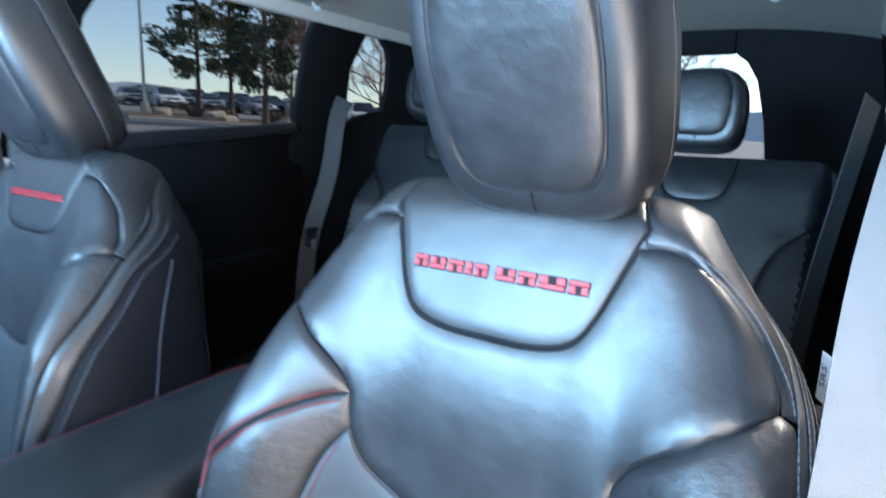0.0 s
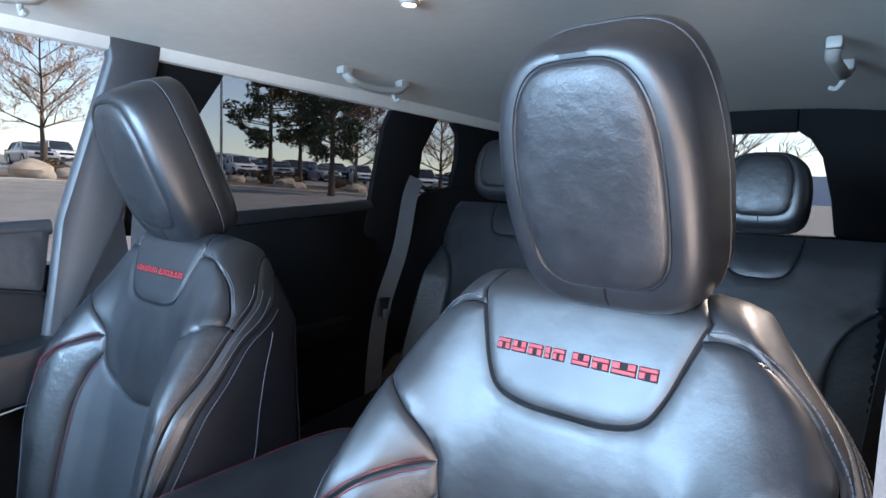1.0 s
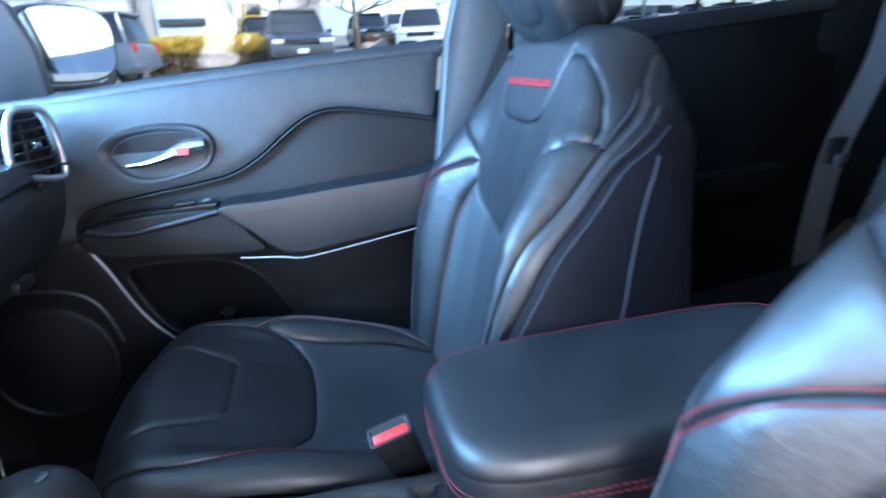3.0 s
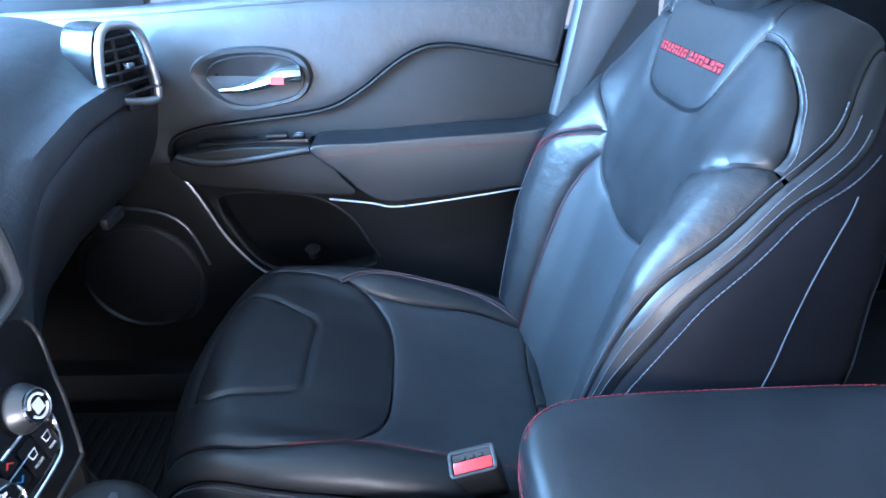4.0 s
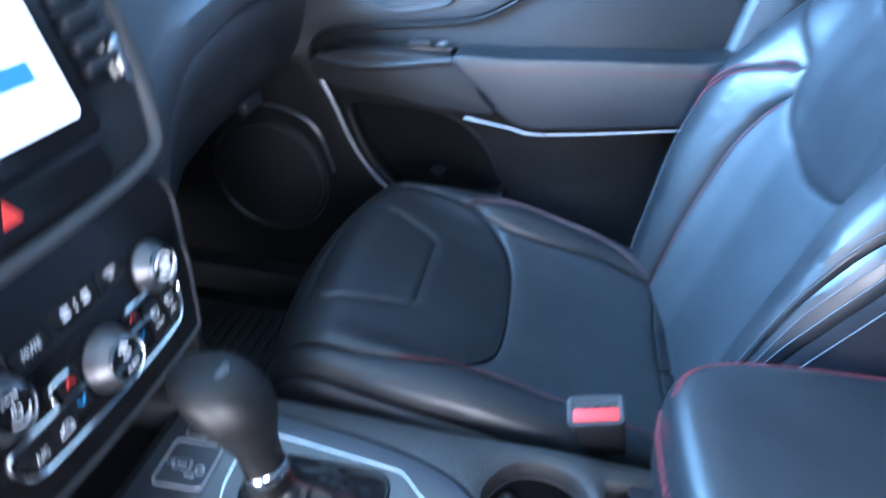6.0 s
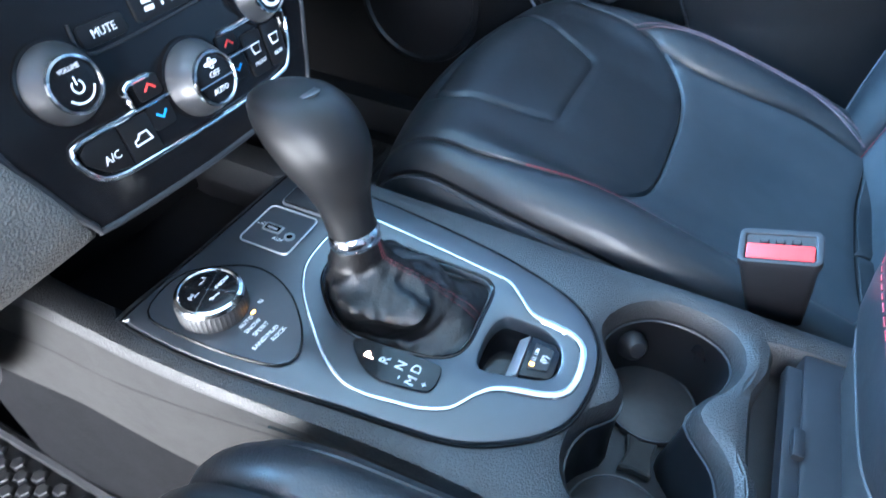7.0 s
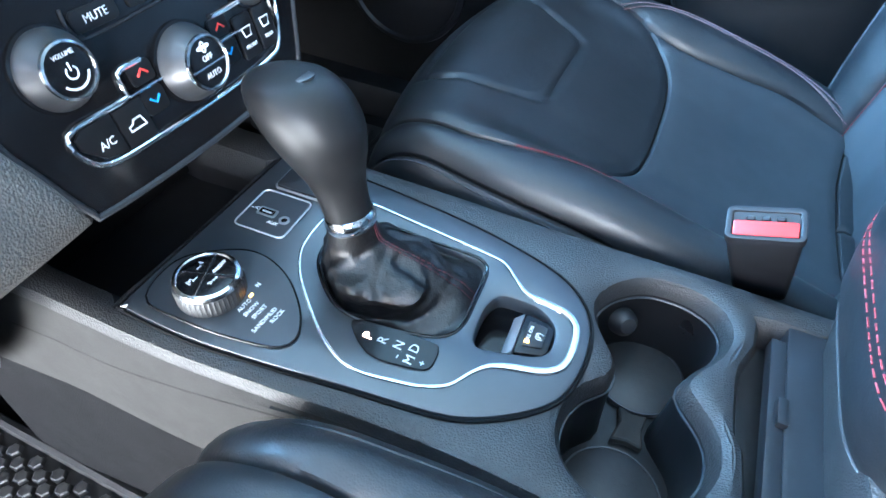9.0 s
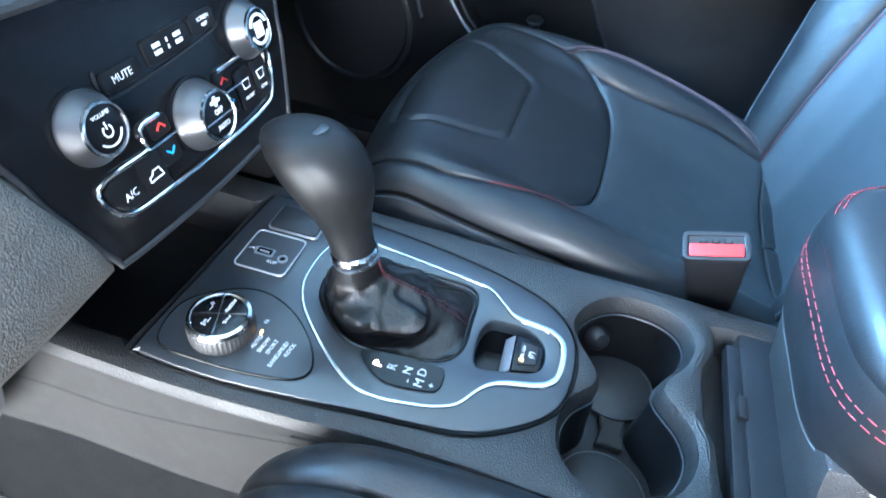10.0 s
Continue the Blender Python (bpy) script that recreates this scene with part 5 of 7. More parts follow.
part("knob_badge", revolve([(0.013, -0.001), (0.014, 0.001), (0.012, 0.0022), (0.0, 0.0026)], 28, LEAN @ pose(0, -0.012, 0.0945, 4) @ Matrix.Diagonal((0.8, 1.25, 1, 1))), PLATE, gear)
# terrain dial
dial_plate = [tuple(p) for p in smooth_line([(0.090, -0.028), (0.074, -0.038), (0.048, -0.036), (0.026, -0.010), (0.021, 0.012), (0.029, 0.037), (0.045, 0.058), (0.061, 0.071), (0.073, 0.075), (0.081, 0.070), (0.0855, 0.058), (0.090, 0.030), (0.0915, 0.002)], 0.005, True)]
dial = thing("terrain_dial", "round black terrain selector dial with chrome-ringed top", "control dial")
part("base_plate", prism(dial_plate, at_z(DECK_Z + 0.003), 0.0018, 0.0006, 1), PLATE, dial)
part("base_ring", tube([(x, y, DECK_Z + 0.0042) for x, y in dial_plate], 0.0009, 6, True), GLOSS, dial)
DC = pose(0.064, 0.003, DECK_Z + 0.0045) @ Matrix.Scale(0.86, 4)
grip = revolve([(0.0265, 0.0), (0.0265, 0.013), (0.0255, 0.015)], 96)
for i, v in enumerate(grip.verts):
    r = 1 + 0.012 * (1 if i % 2 else -1)
    v.co.x *= r
    v.co.y *= r
grip.transform(DC)
part("grip_ring", grip, RUBBER, dial, "ribbed grip ring")
part("chrome_ring", revolve([(0.0255, 0.015), (0.0262, 0.0165), (0.0250, 0.0195), (0.0225, 0.0205), (0.0215, 0.0195)], 48, DC), CHROME, dial)
part("dial_top", revolve([(0.0218, 0.0192), (0.016, 0.0205), (0.0, 0.021)], 40, DC), GLOSS, dial)
for a in (20, 110):
    part("dial_divider", box((0.043, 0.0013, 0.0008), (0, 0, 0.0208), 0.0, 1, DC @ pose(0, 0, 0, 0, 0, a)), CHROME, dial)
for k, wds in enumerate((("4WD", "LOW"), ("__", "/\\"), ("[=]", "__"), ("T", "+++"))):
    a = radians(65 + 90 * k + 90)
    for j, w in enumerate(wds):
        deck_text(w, 0.0038, 0.064 + 0.0095 * math.cos(a) + (0.0018 - j * 0.0036), 0.003 + 0.0095 * math.sin(a), 178, DECK_Z + 0.0228, WHITE_INK, parent=dial)
for w, x, y in (("AUTO", 0.0645, 0.0300), ("SNOW", 0.0650, 0.0360), ("SPORT", 0.0645, 0.0420), ("SAND/MUD", 0.0685, 0.0490), ("ROCK", 0.0625, 0.0545)):
    deck_text(w, 0.0044, x, y, 176, DECK_Z + 0.0050, WHITE_INK, parent=dial)
deck_text("N", 0.0046, 0.046, 0.0270, 176, DECK_Z + 0.0050, WHITE_INK, parent=dial)
part("indicator", box((0.003, 0.0015, 0.0006), (0.0555, 0.0285, DECK_Z + 0.0052), 0.0), AMBER, dial, "amber indicator lamp")
# USB plate and the small button beside it
usb = thing("usb_plate", "square media port plate with USB and AUX sockets", "socket plate")


def square(cx, cy, hx, hy, r, turn, n=6):
    c, s_ = math.cos(radians(turn)), math.sin(radians(turn))
    out = []
    for k, (sx, sy) in enumerate(((1, 1), (-1, 1), (-1, -1), (1, -1))):
        for i in range(n + 1):
            a = radians(90 * k + 90 * i / n)
            x, y = sx * (hx - r) + r * math.cos(a), sy * (hy - r) + r * math.sin(a)
            out.append((cx + x * c - y * s_, cy + x * s_ + y * c))
    return out


part("surround", prism(square(-0.019, -0.007, 0.0225, 0.0220, 0.005, 2), at_z(DECK_Z + 0.003), 0.0024, 0.0008, 1), CHROME, usb, "thin bright rim")
part("face", prism(square(-0.019, -0.007, 0.0212, 0.0207, 0.004, 2), at_z(DECK_Z + 0.0046), 0.0012, 0.0005, 1), PLATE, usb)
part("bright_rim", tube([(x, y, DECK_Z + 0.0054) for x, y in square(-0.019, -0.007, 0.0220, 0.0215, 0.005, 2)], 0.0007, 6, True), TRIM_BRIGHT, usb)
part("usb_rim", prism(square(-0.017, -0.011, 0.0042, 0.0080, 0.0015, 2), at_z(DECK_Z + 0.0056), 0.001, 0.0, 1), SILVER, usb)
part("usb_slot", prism(square(-0.017, -0.011, 0.0027, 0.0062, 0.0006, 2), at_z(DECK_Z + 0.0064), 0.0006, 0.0, 1), GLOSS, usb)
part("usb_tongue", box((0.0018, 0.0085, 0.0006), (-0.0165, -0.011, DECK_Z + 0.0071), 0.0002, 1), TRIM_BRIGHT, usb)
part("aux_hole", revolve([(0.0024, 0.0), (0.0, 0.0003)], 20, pose(-0.0145, 0.006, DECK_Z + 0.0066)), GLOSS, usb)
part("aux_rim", revolve([(0.0042, 0.0), (0.0042, 0.0012), (0.0026, 0.0012), (0.0024, 0.0004), (0.0, 0.0004)], 24, pose(-0.0145, 0.006, DECK_Z + 0.0058)), SILVER, usb)
deck_text("AUX", 0.0042, -0.0085, -0.0005, 92, DECK_Z + 0.0059, WHITE_INK, parent=usb)
deck_text("-<", 0.007, -0.0175, -0.0225, 92, DECK_Z + 0.0059, WHITE_INK, parent=usb)
btn = thing("console_switch", "small black push switch beside the media ports", "switch")
part("surround", prism(square(-0.062, -0.004, 0.016, 0.0225, 0.004, 2), at_z(DECK_Z + 0.003), 0.002, 0.0007, 1), SILVER, btn)
part("bright_rim", tube([(x, y, DECK_Z + 0.0052) for x, y in square(-0.062, -0.004, 0.0155, 0.022, 0.004, 2)], 0.0008, 6, True), SILVER, btn)
part("cap", prism(square(-0.062, -0.004, 0.0145, 0.021, 0.003, 2), at_z(DECK_Z + 0.0044), 0.003, 0.001, 2), HARD, btn)
# armrest
arm = thing("armrest_box", "padded black leather console armrest with red stitched seams", "armrest")
LID = [(0.845, 0.90, 0.0), (0.858, 0.955, 0.0), (0.878, 0.985, 0.0), (0.906, 1.0, 0.0), (0.9120, 0.990, 0.0), (0.9150, 0.996, 0.0), (0.919, 0.990, 0.0), (0.925, 0.972, 0.0), (0.932, 0.93, 0.0), (0.9355, 0.86, 0.0), (0.937, 0.70, 0.0), (0.9375, 0.35, 0.0)]


def lid_ring(z, k):
    return [(-0.005 + (x + 0.005) * (1 - (1 - k) * 1.0), 0.555 + (y - 0.555) * (1 - (1 - k) * 0.5), z + 0.010 * (y - 0.555) / 0.2 * 0.6) for x, y in super_ring(-0.005, 0.555, 0.097, 0.200, 5.0, 96)]


part("lid", loft([lid_ring(z, k) for z, k, _ in LID[:5]], True, True), LEATHER, arm)
part("pad", loft([lid_ring(z, k) for z, k, _ in LID[4:]], True, True), LEATHER, arm)
LID_Z, LID_K = [r[0] for r in LID[4:]], [r[1] for r in LID[4:]]


def crest_ring(drop):
    """The seam round the pad: half-way up its front, along the crest on the passenger's side."""
    out = []
    for i in range(96):
        x = lid_ring(0.92, 1.0)[i][0]
        w = max(0.0, min(1.0, (-x - 0.015) / 0.065))
        z = 0.9215 + 0.0105 * w * w * (3 - 2 * w) - drop
        out.append(Vector(lid_ring(z + 0.0004, float(np.interp(z, LID_Z, LID_K)) + 0.004)[i]))
    return out


crest = [[q for q in crest_ring(drop) if q.x < -0.050] for drop in (0.0, 0.0035)]
for ring in [[Vector(q) for q in lid_ring(z, k)] for z, k in ((0.8960, 0.9965), (0.8895, 0.9930))] + crest:
    dense = []
    for a, b in zip(ring, ring[1:] + ring[:1]):
        kk = max(1, int((b - a).length / 0.0022)) if (b - a).length < 0.05 else 1
        dense += [a.lerp(b, i / kk) for i in range(kk)]
    bits = [tube([dense[i], dense[i + 2]], 0.0005, 5) for i in range(0, len(dense) - 2, 3)]
    part("red_stitching", join(*bits), RED_SEAM, arm, "red stitches round the pad")


edge = [q for q in lid_ring(0.8455, 0.906) if q[1] < 0.47]
edge = sorted([q for q in edge if q[0] < -0.005], key=lambda q: -q[1]) + sorted([q for q in edge if q[0] >= -0.005], key=lambda q: q[1])
part("lower_edge", tube(edge, 0.0009, 6), KNOB, arm, "satin lower edge of the lid")


# ---- belt buckles ----
def buckle(m, label):
    b = thing("belt_buckle", label, "belt buckle", "belt buckles")
    body = loft([[(x * k, y * k, z) for x, y in square(0, 0, 0.0255, 0.0150, 0.005, 0)] for z, k in ((-0.115, 0.82), (-0.06, 0.92), (-0.004, 1.0), (0.0, 0.985))], True, True)
    body.transform(m)
    part("stalk", body, HARD, b)
    rim = plate(square(0, 0, 0.0255, 0.0150, 0.005, 0), [square(0, -0.0008, 0.0230, 0.0124, 0.003, 0)], lambda x, y, d: m @ Vector((x, y, 0.004 + d - y * 0.25)), 0.010, 0.0012)
    part("rim", rim, HARD, b)
    part("slot", box((0.042, 0.012, 0.003), (0, 0.004, -0.002), 0.001, 1, m), GLOSS, b)
    for dx in (-0.010, 0.0, 0.010):
        part("slot_tooth", box((0.006, 0.004, 0.003), (dx, 0.0045, 0.001), 0.0008, 1, m), HARD, b)
    part("button", box((0.043, 0.0125, 0.010), (0, -0.0055, 0.0008), 0.002, 2, m), RED_PLASTIC, b, "red release button")
    return b


buckle(pose(-0.112, 0.326, 0.832, 25, -18, 90) @ Matrix.Scale(0.9, 4), "black seat belt buckle with red button beside the passenger seat")
buckle(pose(0.122, 0.362, 0.815, 20, -15, 90), "black seat belt buckle with red button beside the driver's seat")


# ---- dashboard ----
def stack_put(x, z, d):
    """The centre stack's reclined face: breadth, height, outward."""
    return Vector((x, -0.044 - 0.25 * (z - 0.89) + 0.97 * d, z + 0.24 * d))


stack = thing("centre_stack", "black centre stack with climate and audio controls", "dashboard")
face = [(-0.011 + x, z) for x, z in [tuple(p) for p in smooth_line([(0.128, 0.985), (0.1235, 0.918), (0.114, 0.888), (0.102, 0.858), (0.090, 0.852), (0.0, 0.848), (-0.090, 0.852), (-0.102, 0.858), (-0.114, 0.888), (-0.1235, 0.918), (-0.128, 0.985), (0.0, 0.992)], 0.006, True)]]
part("face", prism(face, lambda x, z, d: stack_put(x, z, d - 0.05), 0.05, 0.004), GLOSS, stack)
part("edge_bar", tube([stack_put(x, z, -0.001) for x, z in [q for q in face if q[1] < 0.984]], 0.0022, 8), DASH, stack)
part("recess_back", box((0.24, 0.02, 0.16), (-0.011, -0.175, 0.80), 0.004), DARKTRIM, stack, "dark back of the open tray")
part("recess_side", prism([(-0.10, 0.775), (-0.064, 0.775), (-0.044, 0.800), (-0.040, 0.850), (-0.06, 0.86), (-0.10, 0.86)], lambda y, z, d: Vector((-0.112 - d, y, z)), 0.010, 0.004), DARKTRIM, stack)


def knob_on(x, z, r, h, name, ring_label):
    m = Matrix.Translation(stack_put(x, z, 0)) @ pose(0, 0, 0, -76, 0, 0)
    ob = part(name, revolve(smooth_line([(r * 1.02, 0.0), (r * 1.02, 0.003), (r * 0.99, 0.0045), (r * 0.90, h * 0.55), (r * 0.80, h * 0.80), (r * 0.735, h)], 0.002), 48, m), KNOB, stack, ring_label)
    part("knob_seat", revolve([(r * 1.10, 0.0), (r * 1.10, 0.002), (r * 1.0, 0.0024)], 48, m), GLOSS, ob)
    part("knob_ring", revolve([(r * 0.735, h), (r * 0.72, h + 0.0018), (r * 0.66, h + 0.0022), (r * 0.63, h + 0.0008)], 48, m), CHROME, ob)
    part("knob_cap", revolve([(r * 0.64, h + 0.0006), (r * 0.4, h + 0.0014), (0.0, h + 0.0016)], 40, m), GLOSS, ob)
    return ob, m, h


def face_text(body, size, x, z, d, material, parent, turn=0.0):
    c, s_ = math.cos(radians(turn)), math.sin(radians(turn))
    return part("lettering", text_bm(body, size, lambda a, b, e: stack_put(x - (a * c - b * s_), z + a * s_ + b * c, d + e), 0.0003), material, parent, smooth=False)


vx, vz, vh = 0.0665, 0.930, 0.014
vol, m, h = knob_on(vx, vz, 0.0208, vh, "volume_knob", "silver volume knob")


def arc_on(x, z, d, rad, a0, a1, thick, name, parent):
    part(name, tube([stack_put(x + rad * math.cos(t), z + rad * math.sin(t), d) for t in np.linspace(radians(a0), radians(a1), 14)], thick, 5), WHITE_INK, parent)


face_text("VOLUME", 0.0032, vx, vz + 0.0080, vh + 0.0018, WHITE_INK, vol)
arc_on(vx, vz, vh + 0.0016, 0.0092, 200, 320, 0.0006, "volume_arc", vol)
arc_on(vx, vz - 0.001, vh + 0.0017, 0.0032, 125, 415, 0.0005, "power_ring", vol)
part("power_bar", tube([stack_put(vx, vz, vh + 0.0018), stack_put(vx, vz + 0.004, vh + 0.0018)], 0.0005, 5), WHITE_INK, vol)
fx, fz, fh = -0.0135, 0.8995, 0.018
fan, m, h = knob_on(fx, fz, 0.0235, fh, "climate_knob", "silver climate knob")
face_text("OFF", 0.0050, fx, fz + 0.0030, fh + 0.0018, WHITE_INK, fan)
face_text("AUTO", 0.0046, fx, fz - 0.0070, fh + 0.0018, WHITE_INK, fan)
part("fan_symbol", tube([stack_put(fx + 0.005 * math.cos(t) * math.cos(2 * t), fz + 0.0095 + 0.003 * math.sin(t) * math.cos(2 * t), fh + 0.0016) for t in np.linspace(0, 2 * math.pi, 30)], 0.0005, 5), WHITE_INK, fan)
part("cap_divider", tube([stack_put(fx + 0.0148, fz - 0.0015, fh + 0.0012), stack_put(fx - 0.0148, fz - 0.0015, fh + 0.0012)], 0.0007, 6), CHROME, fan)
ux, uz = -0.0880, 0.930
tune, m, h = knob_on(ux, uz, 0.0208, vh, "tuning_knob", "silver tuning knob")
arc_on(ux, uz, vh + 0.0016, 0.0098, 20, 160, 0.0012, "tune_arc", tune)
arc_on(ux, uz, vh + 0.0016, 0.0098, 200, 340, 0.0012, "tune_arc", tune)
part("tune_block", prism(square(ux, uz, 0.0052, 0.0052, 0.001, 0), lambda a, b, d: stack_put(a, b, d + vh + 0.0014), 0.0005), WHITE_INK, tune)


def key_shape(pts):
    return part("button", prism(pts, lambda a, b, d: stack_put(a, b, d - 0.0022), 0.004, 0.0008, 2), KEY, stack)


def key(x, z, hx, hz, label="", r=0.003):
    ob = part("button", prism(square(x, z, hx, hz, r, 0), lambda a, b, d: stack_put(a, b, d - 0.0022), 0.004, 0.0008, 2), KEY, stack, label)
    return ob


k = key(0.0300, 0.9445, 0.0150, 0.0058)
face_text("MUTE", 0.0062, 0.0300, 0.9445, 0.0022, WHITE_INK, k)
k = key(-0.0130, 0.9475, 0.0205, 0.0078)
for dx, w in ((0.010, 0.005), (-0.010, 0.005), (0.0, 0.0012)):
    for dz in (-0.0030, 0.0012):
        part("symbol", prism(square(-0.0130 + dx, 0.9485 + dz, w * 0.7, 0.0013, 0.0004, 0), lambda a, b, d: stack_put(a, b, d + 0.0020), 0.0003), WHITE_INK, k)
k = key(-0.0505, 0.9485, 0.0125, 0.0062)
face_text("SCREEN", 0.0036, -0.0505, 0.9505, 0.0022, WHITE_INK, k)
face_text("OFF", 0.0036, -0.0505, 0.9465, 0.0022, WHITE_INK, k)
part("row_rim", tube([stack_put(a, b, 0.0008) for a, b in smooth_line([(0.047, 0.953), (0.048, 0.941), (0.040, 0.936), (-0.010, 0.937), (-0.055, 0.940), (-0.064, 0.943)], 0.005)], 0.0010, 6), HARD, stack)
# climate key bank inside its chrome rim
rim = smooth_line([(0.0180, 0.9150), (0.0330, 0.9150), (0.0372, 0.9110), (0.0365, 0.9030), (0.0400, 0.9005), (0.0740, 0.9012), (0.0815, 0.8965), (0.0802, 0.8870), (0.0680, 0.8755), (0.0315, 0.8724), (-0.0300, 0.8710), (-0.0800, 0.8728), (-0.0965, 0.8785), (-0.1060, 0.8990), (-0.1062, 0.9105), (-0.0990, 0.9165), (-0.0800, 0.9165), (-0.0640, 0.9160), (-0.0450, 0.9160)], 0.004)
part("chrome_rim", tube([stack_put(x, z, 0.0015) for x, z in rim], 0.0016, 8), CHROME, stack, "chrome rim round the climate keys")
k = key_shape([(0.0522, 0.8986), (0.0725, 0.8990), (0.0782, 0.8955), (0.0775, 0.8888), (0.0672, 0.8785), (0.0522, 0.8752)])
face_text("A/C", 0.0066, 0.0625, 0.8855, 0.0022, WHITE_INK, k)
k = key_shape([(0.0300, 0.8978), (0.0512, 0.8984), (0.0512, 0.8750), (0.0300, 0.8742)])
part("car_symbol", tube([stack_put(0.0400 + a, 0.8860 + b, 0.0022) for a, b in ((0.006, -0.0025), (0.006, 0.0), (0.003, 0.001), (0.0015, 0.003), (-0.004, 0.003), (-0.005, 0.0), (-0.006, -0.0025), (0.006, -0.0025))], 0.0006, 5), WHITE_INK, k)
for sx in (1, -1):
    x0 = fx + sx * 0.0345
    k = key(x0, 0.9085, 0.0085, 0.0062)
    part("arrow", tube([stack_put(x0 + a, 0.9088 + b, 0.0022) for a, b in ((0.0038, -0.0015), (0.0, 0.0018), (-0.0038, -0.0015))], 0.0008, 5), RED_INK, k, "red up arrow")
    k = key(x0, 0.8915, 0.0085, 0.0075)
    part("arrow", tube([stack_put(x0 + a, 0.8920 + b, 0.0022) for a, b in ((0.0038, 0.0015), (0.0, -0.0018), (-0.0038, 0.0015))], 0.0008, 5), BLUE_INK, k, "blue down arrow")
    part("key_divider", tube([stack_put(fx + sx * 0.024, 0.9008, 0.0035), stack_put(fx + sx * 0.050, 0.9008, 0.0035)], 0.0009, 6), CHROME, stack)
for x, w in ((-0.0700, "FRONT"), (-0.0900, "REAR")):
    k = key(x, 0.8940, 0.0090, 0.0145)
    face_text(w, 0.0036, x, 0.8875, 0.0022, WHITE_INK, k)
    part("symbol", tube([stack_put(x + a, 0.8965 + b, 0.0022) for a, b in ((0.0045, 0.0035), (-0.0045, 0.0035), (-0.003, -0.0025), (0.003, -0.0025), (0.0045, 0.0035))], 0.0006, 5), WHITE_INK, k)
# screen, hazard strip, vents and the silver surround
head = thing("infotainment_screen", "lit infotainment screen in a silver-grey surround with side vents", "car screen")


def head_put(x, z, d):
    z = z + 0.012
    return Vector((x, -0.078 - 0.30 * (z - 1.02) + 0.957 * d, z + 0.29 * d))


part("housing", prism(square(0, 1.075, 0.190, 0.105, 0.03, 0), lambda x, z, d: head_put(x, z, d - 0.16), 0.15, 0.01), DASH, head)
part("bezel", prism(square(0, 1.098, 0.110, 0.074, 0.010, 0), head_put, 0.006, 0.003), GLOSS, head)
part("display", prism(square(0, 1.100, 0.094, 0.060, 0.002, 0), lambda x, z, d: head_put(x, z, d + 0.006), 0.001), SCREEN, head, "bright lit display")
for x, z, hx, hz in ((-0.055, 1.075, 0.02, 0.008), (-0.02, 1.062, 0.014, 0.006), (0.03, 1.07, 0.03, 0.01), (0.05, 1.12, 0.03, 0.012), (-0.06, 1.115, 0.012, 0.010)):
    part("display_tile", prism(square(x, z, hx, hz, 0.002, 0), lambda a, b, d: head_put(a, b, d + 0.0068), 0.0006), SCREEN_BLUE, head)
part("hazard_strip", prism(square(0, 1.008, 0.100, 0.014, 0.010, 0), head_put, 0.006, 0.003), GLOSS, head)
part("hazard_triangle", prism([(-0.012, 1.003), (0.004, 1.003), (-0.004, 1.016)], lambda x, z, d: head_put(x, z, d + 0.0062), 0.0006), RED_INK, head, "red hazard triangle")
frame_line = smooth_line([(0.178, 1.170), (0.176, 1.08), (0.160, 1.010), (0.130, 0.988), (0.0, 0.982), (-0.130, 0.988), (-0.160, 1.010), (-0.176, 1.08), (-0.178, 1.170)], 0.01)
part("surround", tube([head_put(x, z, 0.004) for x, z in frame_line], 0.0065, 10, flat=0.7), PILLAR, head, "silver-grey surround")
for sx in (1, -1):
    vent = part("vent", prism(square(sx * 0.140, 1.105, 0.022, 0.055, 0.010, 0), lambda x, z, d: head_put(x, z, d - 0.006), 0.006), GLOSS, head)
    for k in range(6):
        z = 1.065 + 0.016 * k
        part("vent_slat", prism(square(sx * 0.140, z, 0.021, 0.0035, 0.001, 8 * sx), lambda x, z, d: head_put(x, z, d), 0.008, 0.001, 1), HARD, vent)
    part("vent_wheel", prism(square(sx * 0.158, 1.062, 0.005, 0.016, 0.004, 0), head_put, 0.008, 0.002), CHROME, vent)

# dash pad: a skin lofted across the car
dash = thing("dashboard", "black soft-skinned dashboard with glovebox", "dashboard")
EDGE_Z = table([-0.75, -0.45, -0.33, -0.225, -0.185, -0.165, 0.0], [1.062, 1.056, 1.036, 0.992, 0.930, 0.87, 0.84], 0.03)
EDGE_Y = table([-0.75, -0.45, -0.30, -0.20, -0.16, 0.0], [-0.150, -0.135, -0.125, -0.100, -0.085, -0.085], 0.03)


def pad_ring(x):
    e, y = EDGE_Z(-abs(x)), EDGE_Y(-abs(x))
    t = max(e, 0.90)
    return [(x, -1.05, 1.10), (x, -0.80, 1.130), (x, -0.50, 1.150), (x, -0.36, 1.155), (x, y - 0.145, 1.145), (x, y - 0.085, max(1.125, t + 0.05)), (x, y - 0.035, 1.085 + (e - 1.056) * 0.6), (x, y - 0.010, e + 0.026), (x, y, e), (x, y - 0.012, e - 0.010)]


def glove_ring(x):
    e, y = EDGE_Z(-abs(x)), EDGE_Y(-abs(x))
    b = max(0.0, (abs(x) - 0.20) / 0.5)
    return [(x, y - 0.015, e - 0.006), (x, y - 0.004, e - 0.022), (x, y - 0.006, e - 0.055), (x, y - 0.022, e - 0.110), (x, y - 0.060, e - 0.165), (x, y - 0.13, e - 0.22), (x, y - 0.23, e - 0.26), (x, y - 0.36, e - 0.30)]


